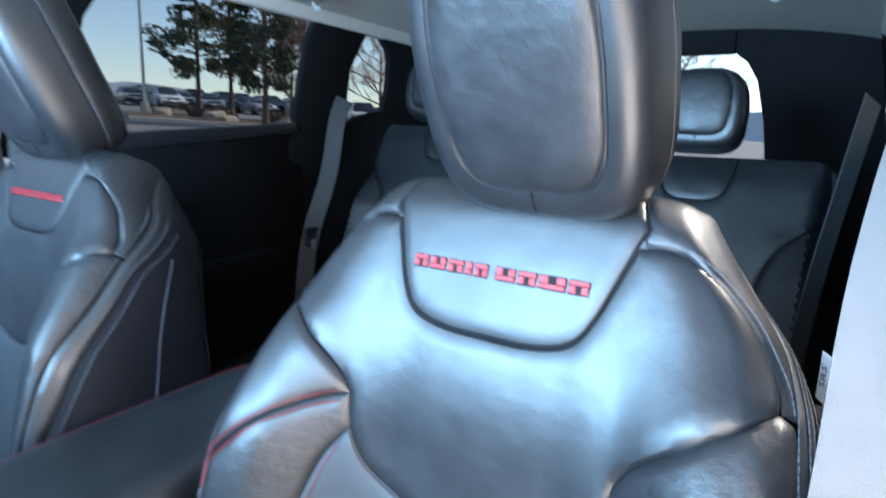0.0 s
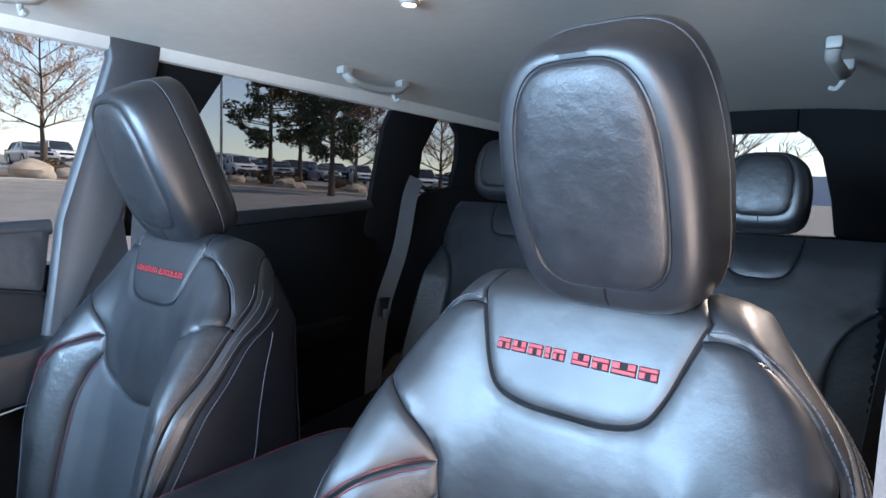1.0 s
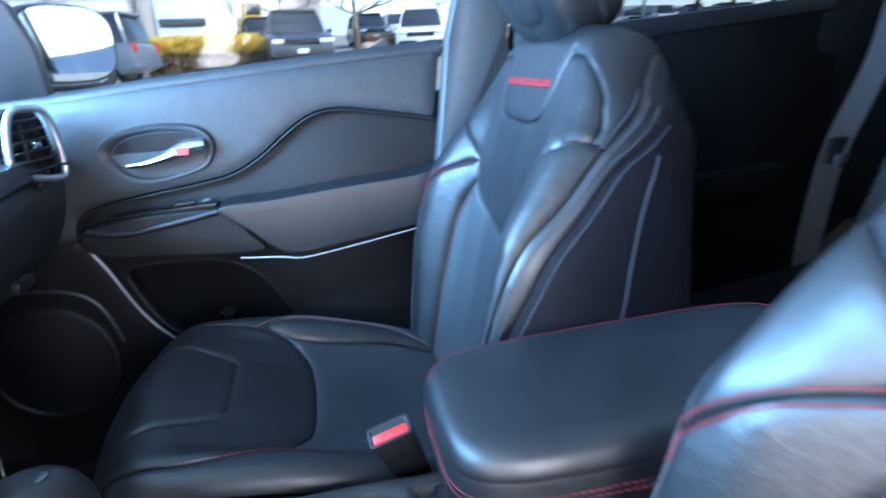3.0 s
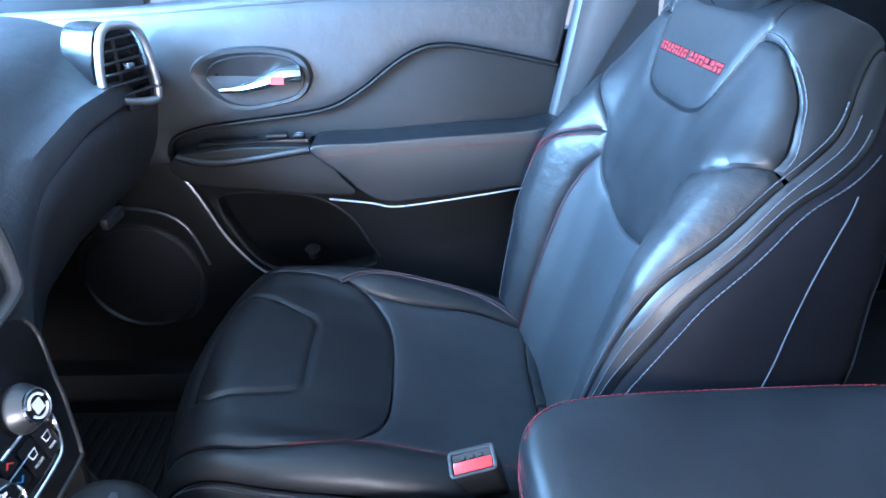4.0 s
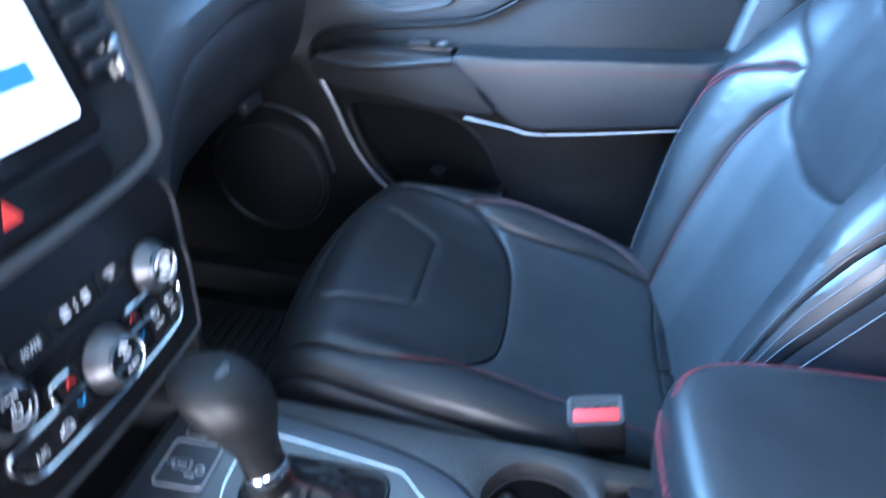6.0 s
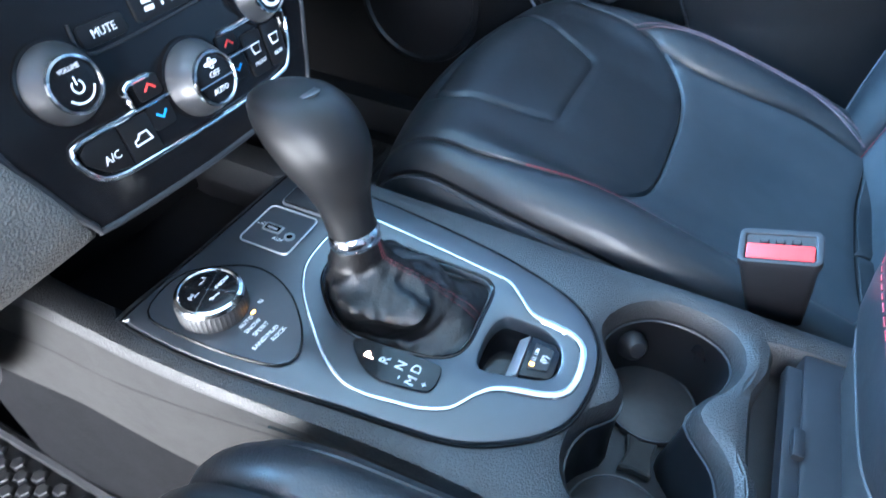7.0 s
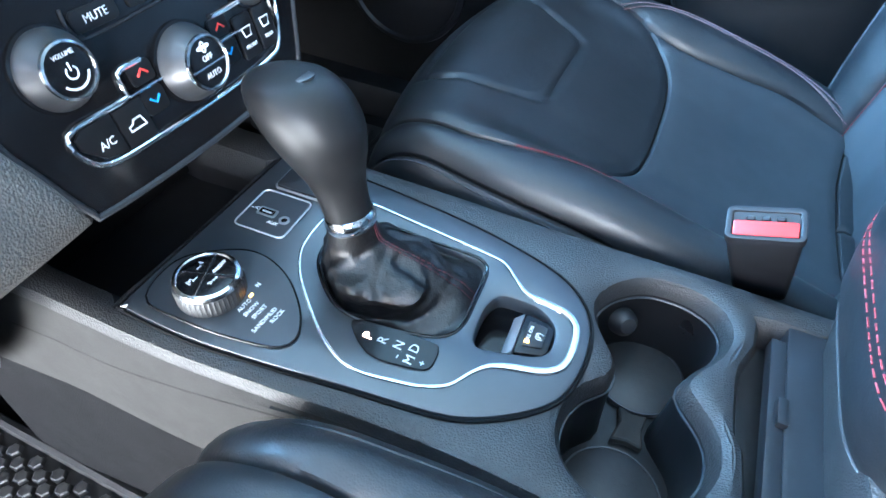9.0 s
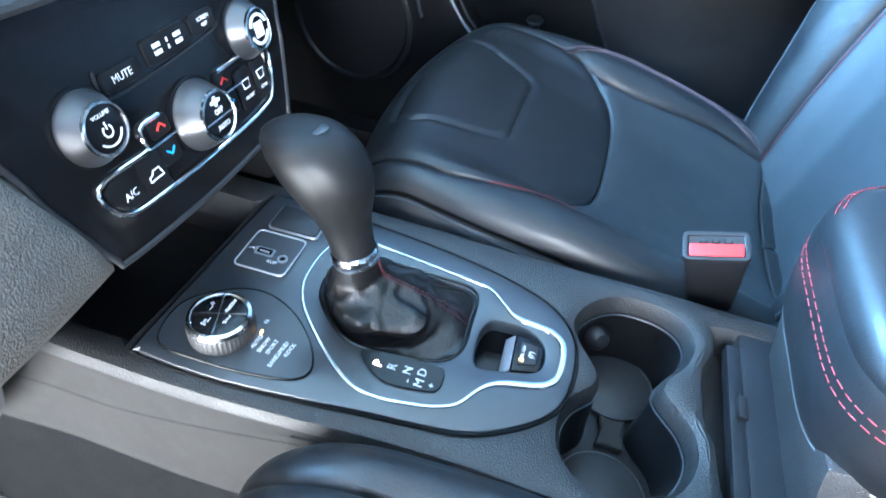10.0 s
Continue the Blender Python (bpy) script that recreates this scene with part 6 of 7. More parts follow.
for s, nm in ((-1, "passenger"), (1, "driver")):
    xs = np.linspace(0.150, 0.72, 34) * s
    rr = [[tuple(q) for q in smooth_line(pad_ring(x), 0.025)] for x in xs]
    n = min(len(r) for r in rr)
    rr = [[r[int(round(i * (len(r) - 1) / (n - 1)))] for i in range(n)] for r in rr]
    part("top_pad", loft(rr, False, False), DASH, dash)
    rr = [[tuple(q) for q in smooth_line(glove_ring(x), 0.02)] for x in xs]
    n = min(len(r) for r in rr)
    rr = [[r[int(round(i * (len(r) - 1) / (n - 1)))] for i in range(n)] for r in rr]
    part("lower_panel", loft(rr, False, False), DASH if s < 0 else SOFT, dash)
mid = [[(x, -1.05, 1.10), (x, -0.70, 1.14), (x, -0.30, 1.165), (x, -0.20, 1.165), (x, -0.16, 1.15)] for x in np.linspace(-0.16, 0.16, 9)]
part("centre_pad", loft(mid, False, False), DASH, dash)
part("side_cheek", prism([(-0.36, 0.50), (-0.05, 0.62), (-0.045, 0.78), (-0.075, 0.86), (-0.11, 0.97), (-0.36, 0.97)], lambda y, z, d: Vector((-0.128 - d, y, z)), 0.012, 0.005), HARD, dash)
part("glovebox_latch", box((0.05, 0.012, 0.016), (-0.46, -0.142, 0.93), 0.004), HARD, dash)
# driver's knee panel beside the centre stack, rolled under at its lower edge
knee = []
prof = smooth_line([(1.02, -0.085), (0.97, -0.066), (0.92, -0.050), (0.885, -0.040), (0.862, -0.038), (0.846, -0.044), (0.837, -0.060), (0.834, -0.085), (0.836, -0.13), (0.84, -0.24)], 0.010)
for c in (0.0, 0.01, 0.03, 0.06, 0.10, 0.15, 0.22, 0.32, 0.45, 0.60, 0.75, 0.9, 1.0):
    lift = 0.010 * math.sin(math.pi * min(1.0, c * 2.0)) + 0.03 * c
    knee.append([(0.1125 + (max(z, 0.834) - 0.9157) * 0.385 + 0.48 * c, y + lift - (0.004 if c == 0 else 0.0), z + 0.05 * c) for z, y in prof])
part("knee_panel", loft(knee, False, False), KNEE_SUNLIT, dash, "grained knee panel with sunlight painted into its colour")

# outer vent by the door
vm = Matrix.Translation((-0.592, -0.136, 1.104)) @ pose(0, 0, 0, 0, 0, -28) @ Matrix.Scale(0.88, 4)
vent = thing("side_vent", "silver-trimmed dashboard air vent with black slats", "air vent")


def vent_put(a, b, d):
    return vm @ Vector((a, d, b))


vshape = [tuple(p) for p in smooth_line([(0.030, 0.060), (0.046, 0.020), (0.050, -0.030), (0.035, -0.045), (-0.035, -0.060), (-0.050, -0.045), (-0.045, 0.020), (-0.030, 0.058), (0.0, 0.066)], 0.006, True)]
part("housing", prism(vshape, lambda a, b, d: vent_put(a, b, d - 0.09), 0.07, 0.0), GLOSS, vent)
part("frame", tube([vent_put(a, b, -0.002) for a, b in vshape], 0.006, 10, True), SILVER, vent, "silver vent frame")
for k in range(6):
    b = -0.038 + 0.017 * k
    part("slat", box((0.078 - 0.002 * k, 0.026, 0.0035), (0, -0.014, b), 0.001, 1, vm @ pose(0, 0, 0, 12, 4, 0)), HARD, vent)
part("vane", box((0.004, 0.014, 0.09), (0.004, -0.022, 0.0), 0.001, 1, vm), HARD, vent)
part("tab", box((0.014, 0.012, 0.010), (0.0, 0.002, 0.004), 0.003, 2, vm), CHROME, vent)
part("wheel", box((0.026, 0.014, 0.012), (0.0, -0.004, -0.064), 0.004, 2, vm), HARD, vent)

# ---- steering wheel and column ----
wheel = thing("steering_wheel", "black leather steering wheel", "steering wheel")
wm = Matrix.Translation((0.388, -0.004, 1.02)) @ pose(0, 0, 0, -66, 0, 0)
part("rim", tube([wm @ Vector((0.183 * math.cos(a), 0.183 * math.sin(a), 0)) for a in np.linspace(0, 2 * math.pi, 72, endpoint=False)], 0.0155, 14, True), LEATHER, wheel)
part("hub", revolve([(0.0, 0.012), (0.055, 0.008), (0.070, -0.01), (0.060, -0.05)], 36, wm @ pose(0, 0, -0.015)), SOFT, wheel)
for a in (0, 180, 270):
    q = [wm @ Vector((r * math.cos(radians(a)), r * math.sin(radians(a)), -0.015 * (1 - (r - 0.05) / 0.13))) for r in (0.05, 0.11, 0.178)]
    part("spoke", tube(q, [0.026, 0.020, 0.018], 10, flat=0.4), HARD, wheel)
part("column", tube([wm @ Vector((0, 0, -0.05)), wm @ Vector((0, 0, -0.25))], 0.05, 16), HARD, wheel)

# ---- front passenger door ----
door = thing("front_passenger_door", "black front passenger door panel with padded armrest and chrome handle", "car door")


def door_x(z):
    return -0.700 - 0.018 * min(1.0, max(0.0, (z - 1.0) / 0.2)) - 0.004


def door_surf(off):
    def surf(y, z):
        return Vector((door_x(z) + off, y, z)), Vector((1, 0, 0))
    return surf


swoosh = [tuple(p) for p in smooth_line([(-0.150, 0.935), (-0.140, 0.962), (-0.095, 0.982), (-0.02, 0.995), (0.06, 1.006), (0.13, 1.020), (0.185, 1.050), (0.230, 1.085), (0.275, 1.113), (0.325, 1.123), (0.40, 1.114), (0.512, 1.094)], 0.012)]
upper = chain(swoosh, [(0.530, 1.225)], smooth_line([(0.530, 1.225), (0.30, 1.208), (0.0, 1.180), (-0.20, 1.160), (-0.62, 1.135)], 0.03), [(-0.62, 0.92)], [(-0.150, 0.915)])
part("upper_panel", patch(upper, door_surf(0.004), 0.020, 0.012, 0.016, back=0.02), DASH, door, "smooth blue-black upper door panel")
ledge = [(-0.62, 1.135), (-0.20, 1.160), (0.0, 1.180), (0.30, 1.208), (0.530, 1.225)]
part("belt_roll", tube([(door_x(1.2) - 0.012, y, z - 0.003) for y, z in smooth_line(ledge, 0.03)], 0.016, 10), DASH, door)
low_edge = [tuple(p) for p in smooth_line([(-0.150, 0.925), (-0.138, 0.90), (-0.115, 0.86), (-0.075, 0.775), (-0.03, 0.715), (0.01, 0.690), (0.06, 0.680)], 0.012)]
insert = chain(swoosh[::-1], [(-0.148, 0.920)], low_edge[1:], [(0.06, 0.46)], [(0.53, 0.46)], [(0.52, 0.80)])
pocket = [tuple(p) for p in smooth_line([(-0.085, 0.852), (0.0, 0.862), (0.09, 0.852), (0.15, 0.815), (0.185, 0.760), (0.20, 0.715), (0.10, 0.690), (0.02, 0.695), (-0.03, 0.725), (-0.07, 0.790)], 0.012, True)]
part("recessed_panel", plate(insert, [pocket], lambda y, z, d: Vector((door_x(z) - 0.014 + d, y, z)), 0.034, 0.004), DOOR_DARK, door)
kick = chain([(-0.62, 0.92)], [(-0.62, 0.46)], [(0.06, 0.46)], low_edge[::-1])
part("lower_panel", patch(kick, door_surf(-0.004), 0.022, 0.006, 0.012, back=0.02), DOOR_DARK, door)
# Silver tube drawn as the highlight along the lower panel's rim.
part("edge_line", tube([(door_x(z) + 0.001, y, z) for y, z in low_edge], 0.0024, 6), SILVER, door, "highlight painted as a thin silver line on the lower panel")
part("swoosh_edge", tube([(door_x(z) - 0.001, y, z - 0.002) for y, z in swoosh], 0.0030, 8), DOOR_DARK, door)
# armrest: front part with the switches, padded rear part
def arm_put(y, z, d):
    return Vector((-0.716 + d, y, z + 0.016))


front = [tuple(p) for p in smooth_line([(-0.130, 0.905), (-0.126, 0.930), (-0.08, 0.943), (0.0, 0.952), (0.100, 0.952), (0.125, 0.935), (0.150, 0.90), (0.172, 0.870), (0.10, 0.868), (0.0, 0.876), (-0.09, 0.884)], 0.010, True)]
part("switch_armrest", prism(front, arm_put, 0.066, 0.010, 3), DOOR_DARK, door)
pad = [tuple(p) for p in smooth_line([(0.102, 0.955), (0.20, 0.964), (0.32, 0.975), (0.45, 0.985), (0.520, 0.990), (0.520, 0.905), (0.42, 0.886), (0.30, 0.868), (0.230, 0.860), (0.190, 0.874), (0.150, 0.910)], 0.012, True)]
part("armrest_pad", prism(pad, arm_put, 0.078, 0.014, 3), LEATHER, door, "padded leather armrest")
bits = []
line = smooth_line([(-0.637, 0.118, 0.956), (-0.637, 0.20, 0.964), (-0.637, 0.32, 0.974), (-0.637, 0.50, 0.988)], 0.003)
for i in range(0, len(line) - 1, 2):
    bits.append(tube([line[i], line[i + 1]], 0.0007, 5))
part("red_stitching", join(*bits), RED_THREAD, door)
part("chrome_strip", tube(smooth_line([(-0.660, 0.125, 0.872), (-0.648, 0.20, 0.869), (-0.640, 0.235, 0.866), (-0.640, 0.30, 0.874), (-0.642, 0.40, 0.890), (-0.645, 0.52, 0.911)], 0.01), 0.0019, 8), SILVER, door, "thin silver strip under the armrest")
sw = part("switch_plate", prism(square(0.005, -0.683, 0.095, 0.017, 0.008, 0), lambda a, b, d: Vector((b, a, 0.960 + 0.06 * a + d)), 0.012, 0.003), GLOSS, door)
part("pull_cup", prism(square(-0.030, -0.683, 0.040, 0.010, 0.005, 0), lambda a, b, d: Vector((b, a, 0.9722 + 0.06 * a + d)), 0.0012), GLOSS, sw)
part("window_switch", prism(square(0.042, -0.683, 0.018, 0.008, 0.003, 0), lambda a, b, d: Vector((b, a, 0.973 + 0.06 * a + d)), 0.006, 0.002), HARD, sw)
for dx in (-0.006, 0.006):
    part("lock_switch", prism(square(0.078, -0.683 + dx, 0.009, 0.0045, 0.002, 0), lambda a, b, d: Vector((b, a, 0.973 + 0.06 * a + d)), 0.003, 0.001), HARD, sw)
    part("symbol", prism(square(0.078, -0.683 + dx, 0.004, 0.001, 0.0005, 0), lambda a, b, d: Vector((b, a, 0.9763 + 0.06 * a + d)), 0.0004), WHITE_INK, sw)
part("front_grip", tube(smooth_line([(-0.655, -0.118, 0.948), (-0.650, -0.05, 0.940), (-0.650, 0.10, 0.965)], 0.02), 0.0065, 10), HARD, door)
# handle pod
pod = [tuple(p) for p in smooth_line([(-0.092, 1.076), (-0.072, 1.100), (-0.030, 1.114), (0.030, 1.118), (0.080, 1.110), (0.103, 1.088), (0.104, 1.062), (0.085, 1.036), (0.040, 1.022), (-0.010, 1.014), (-0.050, 1.024), (-0.080, 1.052)], 0.008, True)]
inner = [(0.013 + (y - 0.008) * 0.80, 1.064 + (z - 1.066) * 0.76) for y, z in pod]
ring0 = [[(door_x(1.07) + 0.006, y, z) for y, z in pod], [(door_x(1.07) + 0.014, 0.008 + (y - 0.008) * 0.96, 1.066 + (z - 1.066) * 0.95) for y, z in pod], [(door_x(1.07) + 0.013, 0.008 + (y - 0.008) * 0.88, 1.066 + (z - 1.066) * 0.83) for y, z in pod], [(door_x(1.07) + 0.004, y, z) for y, z in inner], [(door_x(1.07) - 0.006, 0.014 + (y - 0.008) * 0.74, 1.064 + (z - 1.066) * 0.68) for y, z in pod], [(door_x(1.07) - 0.030, 0.014 + (y - 0.008) * 0.66, 1.064 + (z - 1.066) * 0.58) for y, z in pod]]
hp = part("handle_pod", loft(ring0[:4], True, False), DASH, door, "oval handle surround")
part("recess", loft(ring0[3:], True, True), LINER, hp, "dark handle recess")
part("pod_rim", tube(ring0[3], 0.0016, 6, True), PLATE, hp, "bright lip of the handle recess")
lever = smooth_line([(-0.040, 1.050, 0.014), (0.0, 1.056, 0.020), (0.035, 1.066, 0.020), (0.060, 1.076, 0.017), (0.088, 1.078, 0.012)], 0.008)
part("handle_lever", tube([(door_x(1.07) + d + 0.006, y, z) for y, z, d in lever], list(np.interp(np.linspace(0, 1, len(lever)), [0, 0.35, 0.55, 0.8, 1], [0.0070, 0.0100, 0.0150, 0.0215, 0.0180])), 12, flat=0.7), CHROME, hp, "chrome door handle")
part("lock_mark", prism(square(0.055, 1.072, 0.011, 0.006, 0.002, 0), lambda y, z, d: Vector((door_x(1.07) + 0.0440 + d, y, z)), 0.001), RED_INK, hp, "red unlocked mark")
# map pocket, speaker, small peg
# Near-black sheet closes the pocket; the shade inside is put into its colour.
part("map_pocket", prism(pocket, lambda y, z, d: Vector((door_x(z) - 0.050 + d, y, z)), 0.004), DARKTRIM, door, "near-black sheet standing for the shade inside the door pocket")
part("pocket_edge", tube([(door_x(z) - 0.011, y, z) for y, z in pocket], 0.0022, 6, True), HARD, door)
spk = part("speaker_grille", revolve([(0.118, 0.0), (0.116, 0.006), (0.108, 0.008), (0.104, 0.003), (0.06, 0.008), (0.0, 0.010)], 48, Matrix.Translation((-0.705, -0.245, 0.690)) @ pose(0, 0, 0, 0, 90, 0)), HARD, door, "round speaker grille")
part("speaker_frame", tube(smooth_line([(-0.700, -0.375, 0.800), (-0.699, -0.30, 0.835), (-0.699, -0.20, 0.832), (-0.699, -0.145, 0.800), (-0.700, -0.115, 0.72)], 0.02), 0.003, 6), PLATE, door)
part("peg", revolve([(0.0, 0.022), (0.012, 0.022), (0.014, 0.018), (0.0085, 0.014), (0.008, 0.0)], 20, pose(-0.690, 0.083, 0.742, 0, 12, 0)), HARD, door)
# door mirror seen through the glass
mirror = thing("door_mirror", "dark door mirror outside the front passenger window", "door mirror")
mshape = super_ring(0, 0, 0.108, 0.076, 3.2, 40)
mm = Matrix.Translation((-0.930, -0.179, 1.262)) @ pose(0, 0, 0, 0, 0, -37)
part("housing", loft([[mm @ Vector((a * k, d, b * k)) for a, b in mshape] for d, k in ((0.012, 0.96), (0.0, 1.0), (-0.05, 0.95), (-0.09, 0.75), (-0.11, 0.4))], True, True), mat("mirror_paint", (0.02, 0.02, 0.022), 0.3, coat=0.5, vary=0.05), mirror)
part("mirror_glass", prism([(a * 0.9, b * 0.9) for a, b in mshape], lambda a, b, d: mm @ Vector((a, 0.0125 + d, b)), 0.002), mat("mirror_silver", (0.85, 0.87, 0.88), 0.02, metal=1.0), mirror, "mirror glass")
part("arm", tube([(-0.90, -0.24, 1.20), (-0.77, -0.30, 1.16)], 0.03, 10), HARD, mirror)
part("sail", prism([(-0.62, 1.14), (-0.150, 1.172), (-0.152, 1.25), (-0.170, 1.315), (-0.26, 1.40), (-0.62, 1.42)], lambda y, z, d: side(-1)(y, z, d - 0.02), 0.03, 0.005), HARD, mirror)

# ---- floor mats ----
mat_p = thing("floor_mat", "black ribbed rubber floor mat in the passenger footwell", "floor mat", "floor mats")
part("sheet", box((0.42, 0.62, 0.008), (-0.41, -0.16, FLOOR_Z + 0.006), 0.004), RUBBER, mat_p)
for k in range(26):
    part("rib", box((0.38, 0.008, 0.006), (-0.41, -0.44 + 0.022 * k, FLOOR_Z + 0.0125), 0.002, 1), RUBBER, mat_p)
mat_d = thing("floor_mat", "black rubber floor mat with hexagonal studs in the driver's footwell", "floor mat", "floor mats")
part("sheet", box((0.435, 0.66, 0.008), (0.3445, -0.20, FLOOR_Z + 0.020), 0.004), RUBBER, mat_d)
part("raised_edge", tube([(x, y, FLOOR_Z + 0.027) for x, y in square(0.3445, -0.20, 0.2125, 0.325, 0.04, 0)], 0.007, 8, True), RUBBER, mat_d)


def stud_bm(at=(0, 0, 0)):
    bm = bmesh.new()
    rings = [[(r * math.cos(radians(60 * k + 30)), r * math.sin(radians(60 * k + 30)), z) for k in range(6)] for r, z in ((0.0088, -0.003), (0.0080, 0.003), (0.0066, 0.0042))]
    vs = [[bm.verts.new(Vector(q) + Vector(at)) for q in ring] for ring in rings]
    for p, q in zip(vs, vs[1:]):
        for k in range(6):
            bm.faces.new((p[k], p[(k + 1) % 6], q[(k + 1) % 6], q[k]))
    bm.faces.new(vs[-1])
    return bm


stud = stud_bm()
stud_mesh = bpy.data.meshes.new("stud")
stud.to_mesh(stud_mesh)
stud.free()
stud_mesh.materials.append(RUBBER)
far_studs = []
for i in range(22):
    for j in range(36):
        at = (0.150 + 0.0182 * i + (0.0091 if j % 2 else 0), -0.495 + 0.0166 * j, FLOOR_Z + 0.0265)
        if i < 11 and 6 <= j < 32:
            ob = new("stud", stud_mesh)
            ob.parent = mat_d
            ob.location = at
        else:
            far_studs.append(at)
tagged(part("stud_field", join(*[stud_bm(at) for at in far_studs]), RUBBER, mat_d, smooth=False), kind="stuff")

# ---- outside: a gently rising car park ----
def rise(x, y):
    """Height of the ground: level beside the car, rising towards the far side of the car park."""
    d = max(0.0, -x - 1.5)
    return 0.055 * d if d < 70 else 3.85 + 0.02 * (d - 70) if d < 200 else 6.45


ASPHALT = mat("asphalt", (0.165, 0.160, 0.152), 0.9, vary=0.28, vary_scale=0.7, bump=0.5, bump_scale=60)
xs = [-900, -200, -72, -40, -20, -10, -4, -1.5, 2, 12, 60, 900]
rows = [[(x, y, rise(x, y) - 0.01) for x in xs] for y in (-900, -200, -60, -20, -8, 0, 8, 20, 60, 200, 900)]
solo("ground", loft(rows, False, False), ASPHALT, "pale grey asphalt car park", "ground", kind="structure")


def spot(dx, dy, d, z=0.0):
    k = d / math.hypot(dx, dy)
    x, y = 0.5 + dx * k, 0.2 + dy * k
    return x, y, rise(x, y) + z


RUBBER_TYRE = mat("tyre_rubber", (0.02, 0.02, 0.02), 0.8, vary=0.2)
CAR_GLASS = mat("car_glass", (0.02, 0.025, 0.03), 0.08, spec=0.7, vary=0.1)
LIGHT_LENS = mat("headlamp_lens", (0.6, 0.62, 0.65), 0.15, vary=0.1)
RED_LENS = mat("tail_lens", (0.35, 0.02, 0.02), 0.2, vary=0.1)


def parked_car(color, label, suv=True):
    """A parked car, nose towards +x, resting on z=0."""
    paint = mat("paint", color, 0.28, vary=0.06, vary_scale=2, coat=0.5)
    car = thing("parked_car", label, "car", "parked cars")
    L, h = (2.28, 1.70) if suv else (2.30, 1.46)
    b = 0.98 if suv else 0.88
    nose = [(-L, 0.42), (-L + 0.02, b - 0.05), (-L + 0.12, b), (1.10, b + 0.04), (1.75, b - 0.03), (L - 0.10, b - 0.14), (L, 0.62), (L - 0.03, 0.34), (1.85, 0.24), (1.80, 0.40), (1.62, 0.62), (1.36, 0.68), (1.10, 0.62), (0.93, 0.40), (0.88, 0.22), (-0.92, 0.22), (-0.97, 0.40), (-1.14, 0.62), (-1.40, 0.68), (-1.66, 0.62), (-1.83, 0.40), (-1.88, 0.26)]
    part("body", prism(nose, lambda x, z, d: Vector((x, -0.91 + d, z)), 1.82, 0.07, 2), paint, car)
    roof0, roof1 = (-1.95, 0.62) if suv else (-1.45, 0.35)
    back0 = -L + 0.14 if suv else -1.95
    gh = [[(x, s * 0.80, b - 0.01) for x, s in ((back0, -1), (1.15, -1), (1.15, 1), (back0, 1))], [(x, s * 0.74, b + 0.25 * (h - b) / 0.5) for x, s in ((back0 + 0.10, -1), (0.86, -1), (0.86, 1), (back0 + 0.10, 1))], [(x, s * 0.62, h - 0.05) for x, s in ((roof0, -1), (roof1 - 0.12, -1), (roof1 - 0.12, 1), (roof0, 1))]]
    part("glass", rounded(loft(gh), 0.03, 2), CAR_GLASS, car)
    part("roof", box((roof1 - roof0 + 0.05, 1.30, 0.07), ((roof0 + roof1) / 2 - 0.06, 0, h - 0.035), 0.03), paint, car)
    for s in (-1, 1):
        for x0, x1 in ((1.12, roof1 - 0.14), (0.10, 0.05), (-0.95, -0.98), (back0 + 0.05, roof0 + 0.03)):
            part("pillar", tube([(x0, s * 0.80, b), ((x0 * 0.45 + x1 * 0.55), s * 0.735, b + 0.55 * (h - b)), (x1, s * 0.63, h - 0.03)], 0.035, 6), paint, car)
        part("headlamp", box((0.16, 0.36, 0.13), (L - 0.10, s * 0.66, 0.74), 0.04), LIGHT_LENS, car)
        part("tail_lamp", box((0.12, 0.24, 0.22), (-L + 0.06, s * 0.76, 0.88), 0.04), RED_LENS, car)
        for x in (1.36, -1.40):
            wm = Matrix.Translation((x, s * 0.80, 0.34)) @ pose(0, 0, 0, 90 * s * -1, 0, 0)
            w = part("wheel", revolve([(0.20, 0.11), (0.30, 0.12), (0.335, 0.09), (0.34, -0.09), (0.30, -0.11)], 28, wm), RUBBER_TYRE, car)
            part("rim", revolve([(0.0, 0.085), (0.05, 0.09), (0.19, 0.10), (0.215, 0.115)], 20, wm), SILVER, w)
        part("door_mirror", box((0.10, 0.16, 0.12), (0.95, s * 0.98, b + 0.06), 0.03), paint, car)
    part("grille", box((0.05, 1.0, 0.16), (L - 0.02, 0, 0.70), 0.02), GLOSS, car)
    part("bumper", box((0.12, 1.60, 0.20), (L - 0.06, 0, 0.40), 0.05), HARD, car)
    part("number_plate", box((0.02, 0.32, 0.12), (L + 0.01, 0, 0.47), 0.004), LABEL_WHITE, car)
    return car


def park(car, dx, dy, d, turn):
    x, y, z = spot(dx, dy, d)
    return pose(x, y, z, 0, 0, turn)


white_suv = parked_car((0.72, 0.73, 0.75), "white parked sport utility car facing the lane")
white_suv.matrix_world = park(None, -0.984, 0.185, 25, -12)
dark_suv = parked_car((0.025, 0.03, 0.045), "dark blue parked sport utility car facing the lane")
dark_suv.matrix_world = park(None, -1.0, -0.012, 20.5, 6)
black_suv = parked_car((0.02, 0.02, 0.022), "black parked sport utility car in the back row")
black_suv.matrix_world = park(None, -0.994, 0.100, 36, 5)
grey_suv = parked_car((0.10, 0.12, 0.16), "blue-grey parked sport utility car seen from behind")
grey_suv.matrix_world = pose(-16.5, -5.8, rise(-16.5, 0), 0, 0, -97)
saloon = parked_car((0.30, 0.31, 0.33), "silver parked saloon car in the back row", False)
saloon.matrix_world = park(None, -0.962, 0.272, 46, 0)
tagged(copy_thing(white_suv, park(None, -0.985, 0.145, 40, 0)), "white parked sport utility car in the back row")
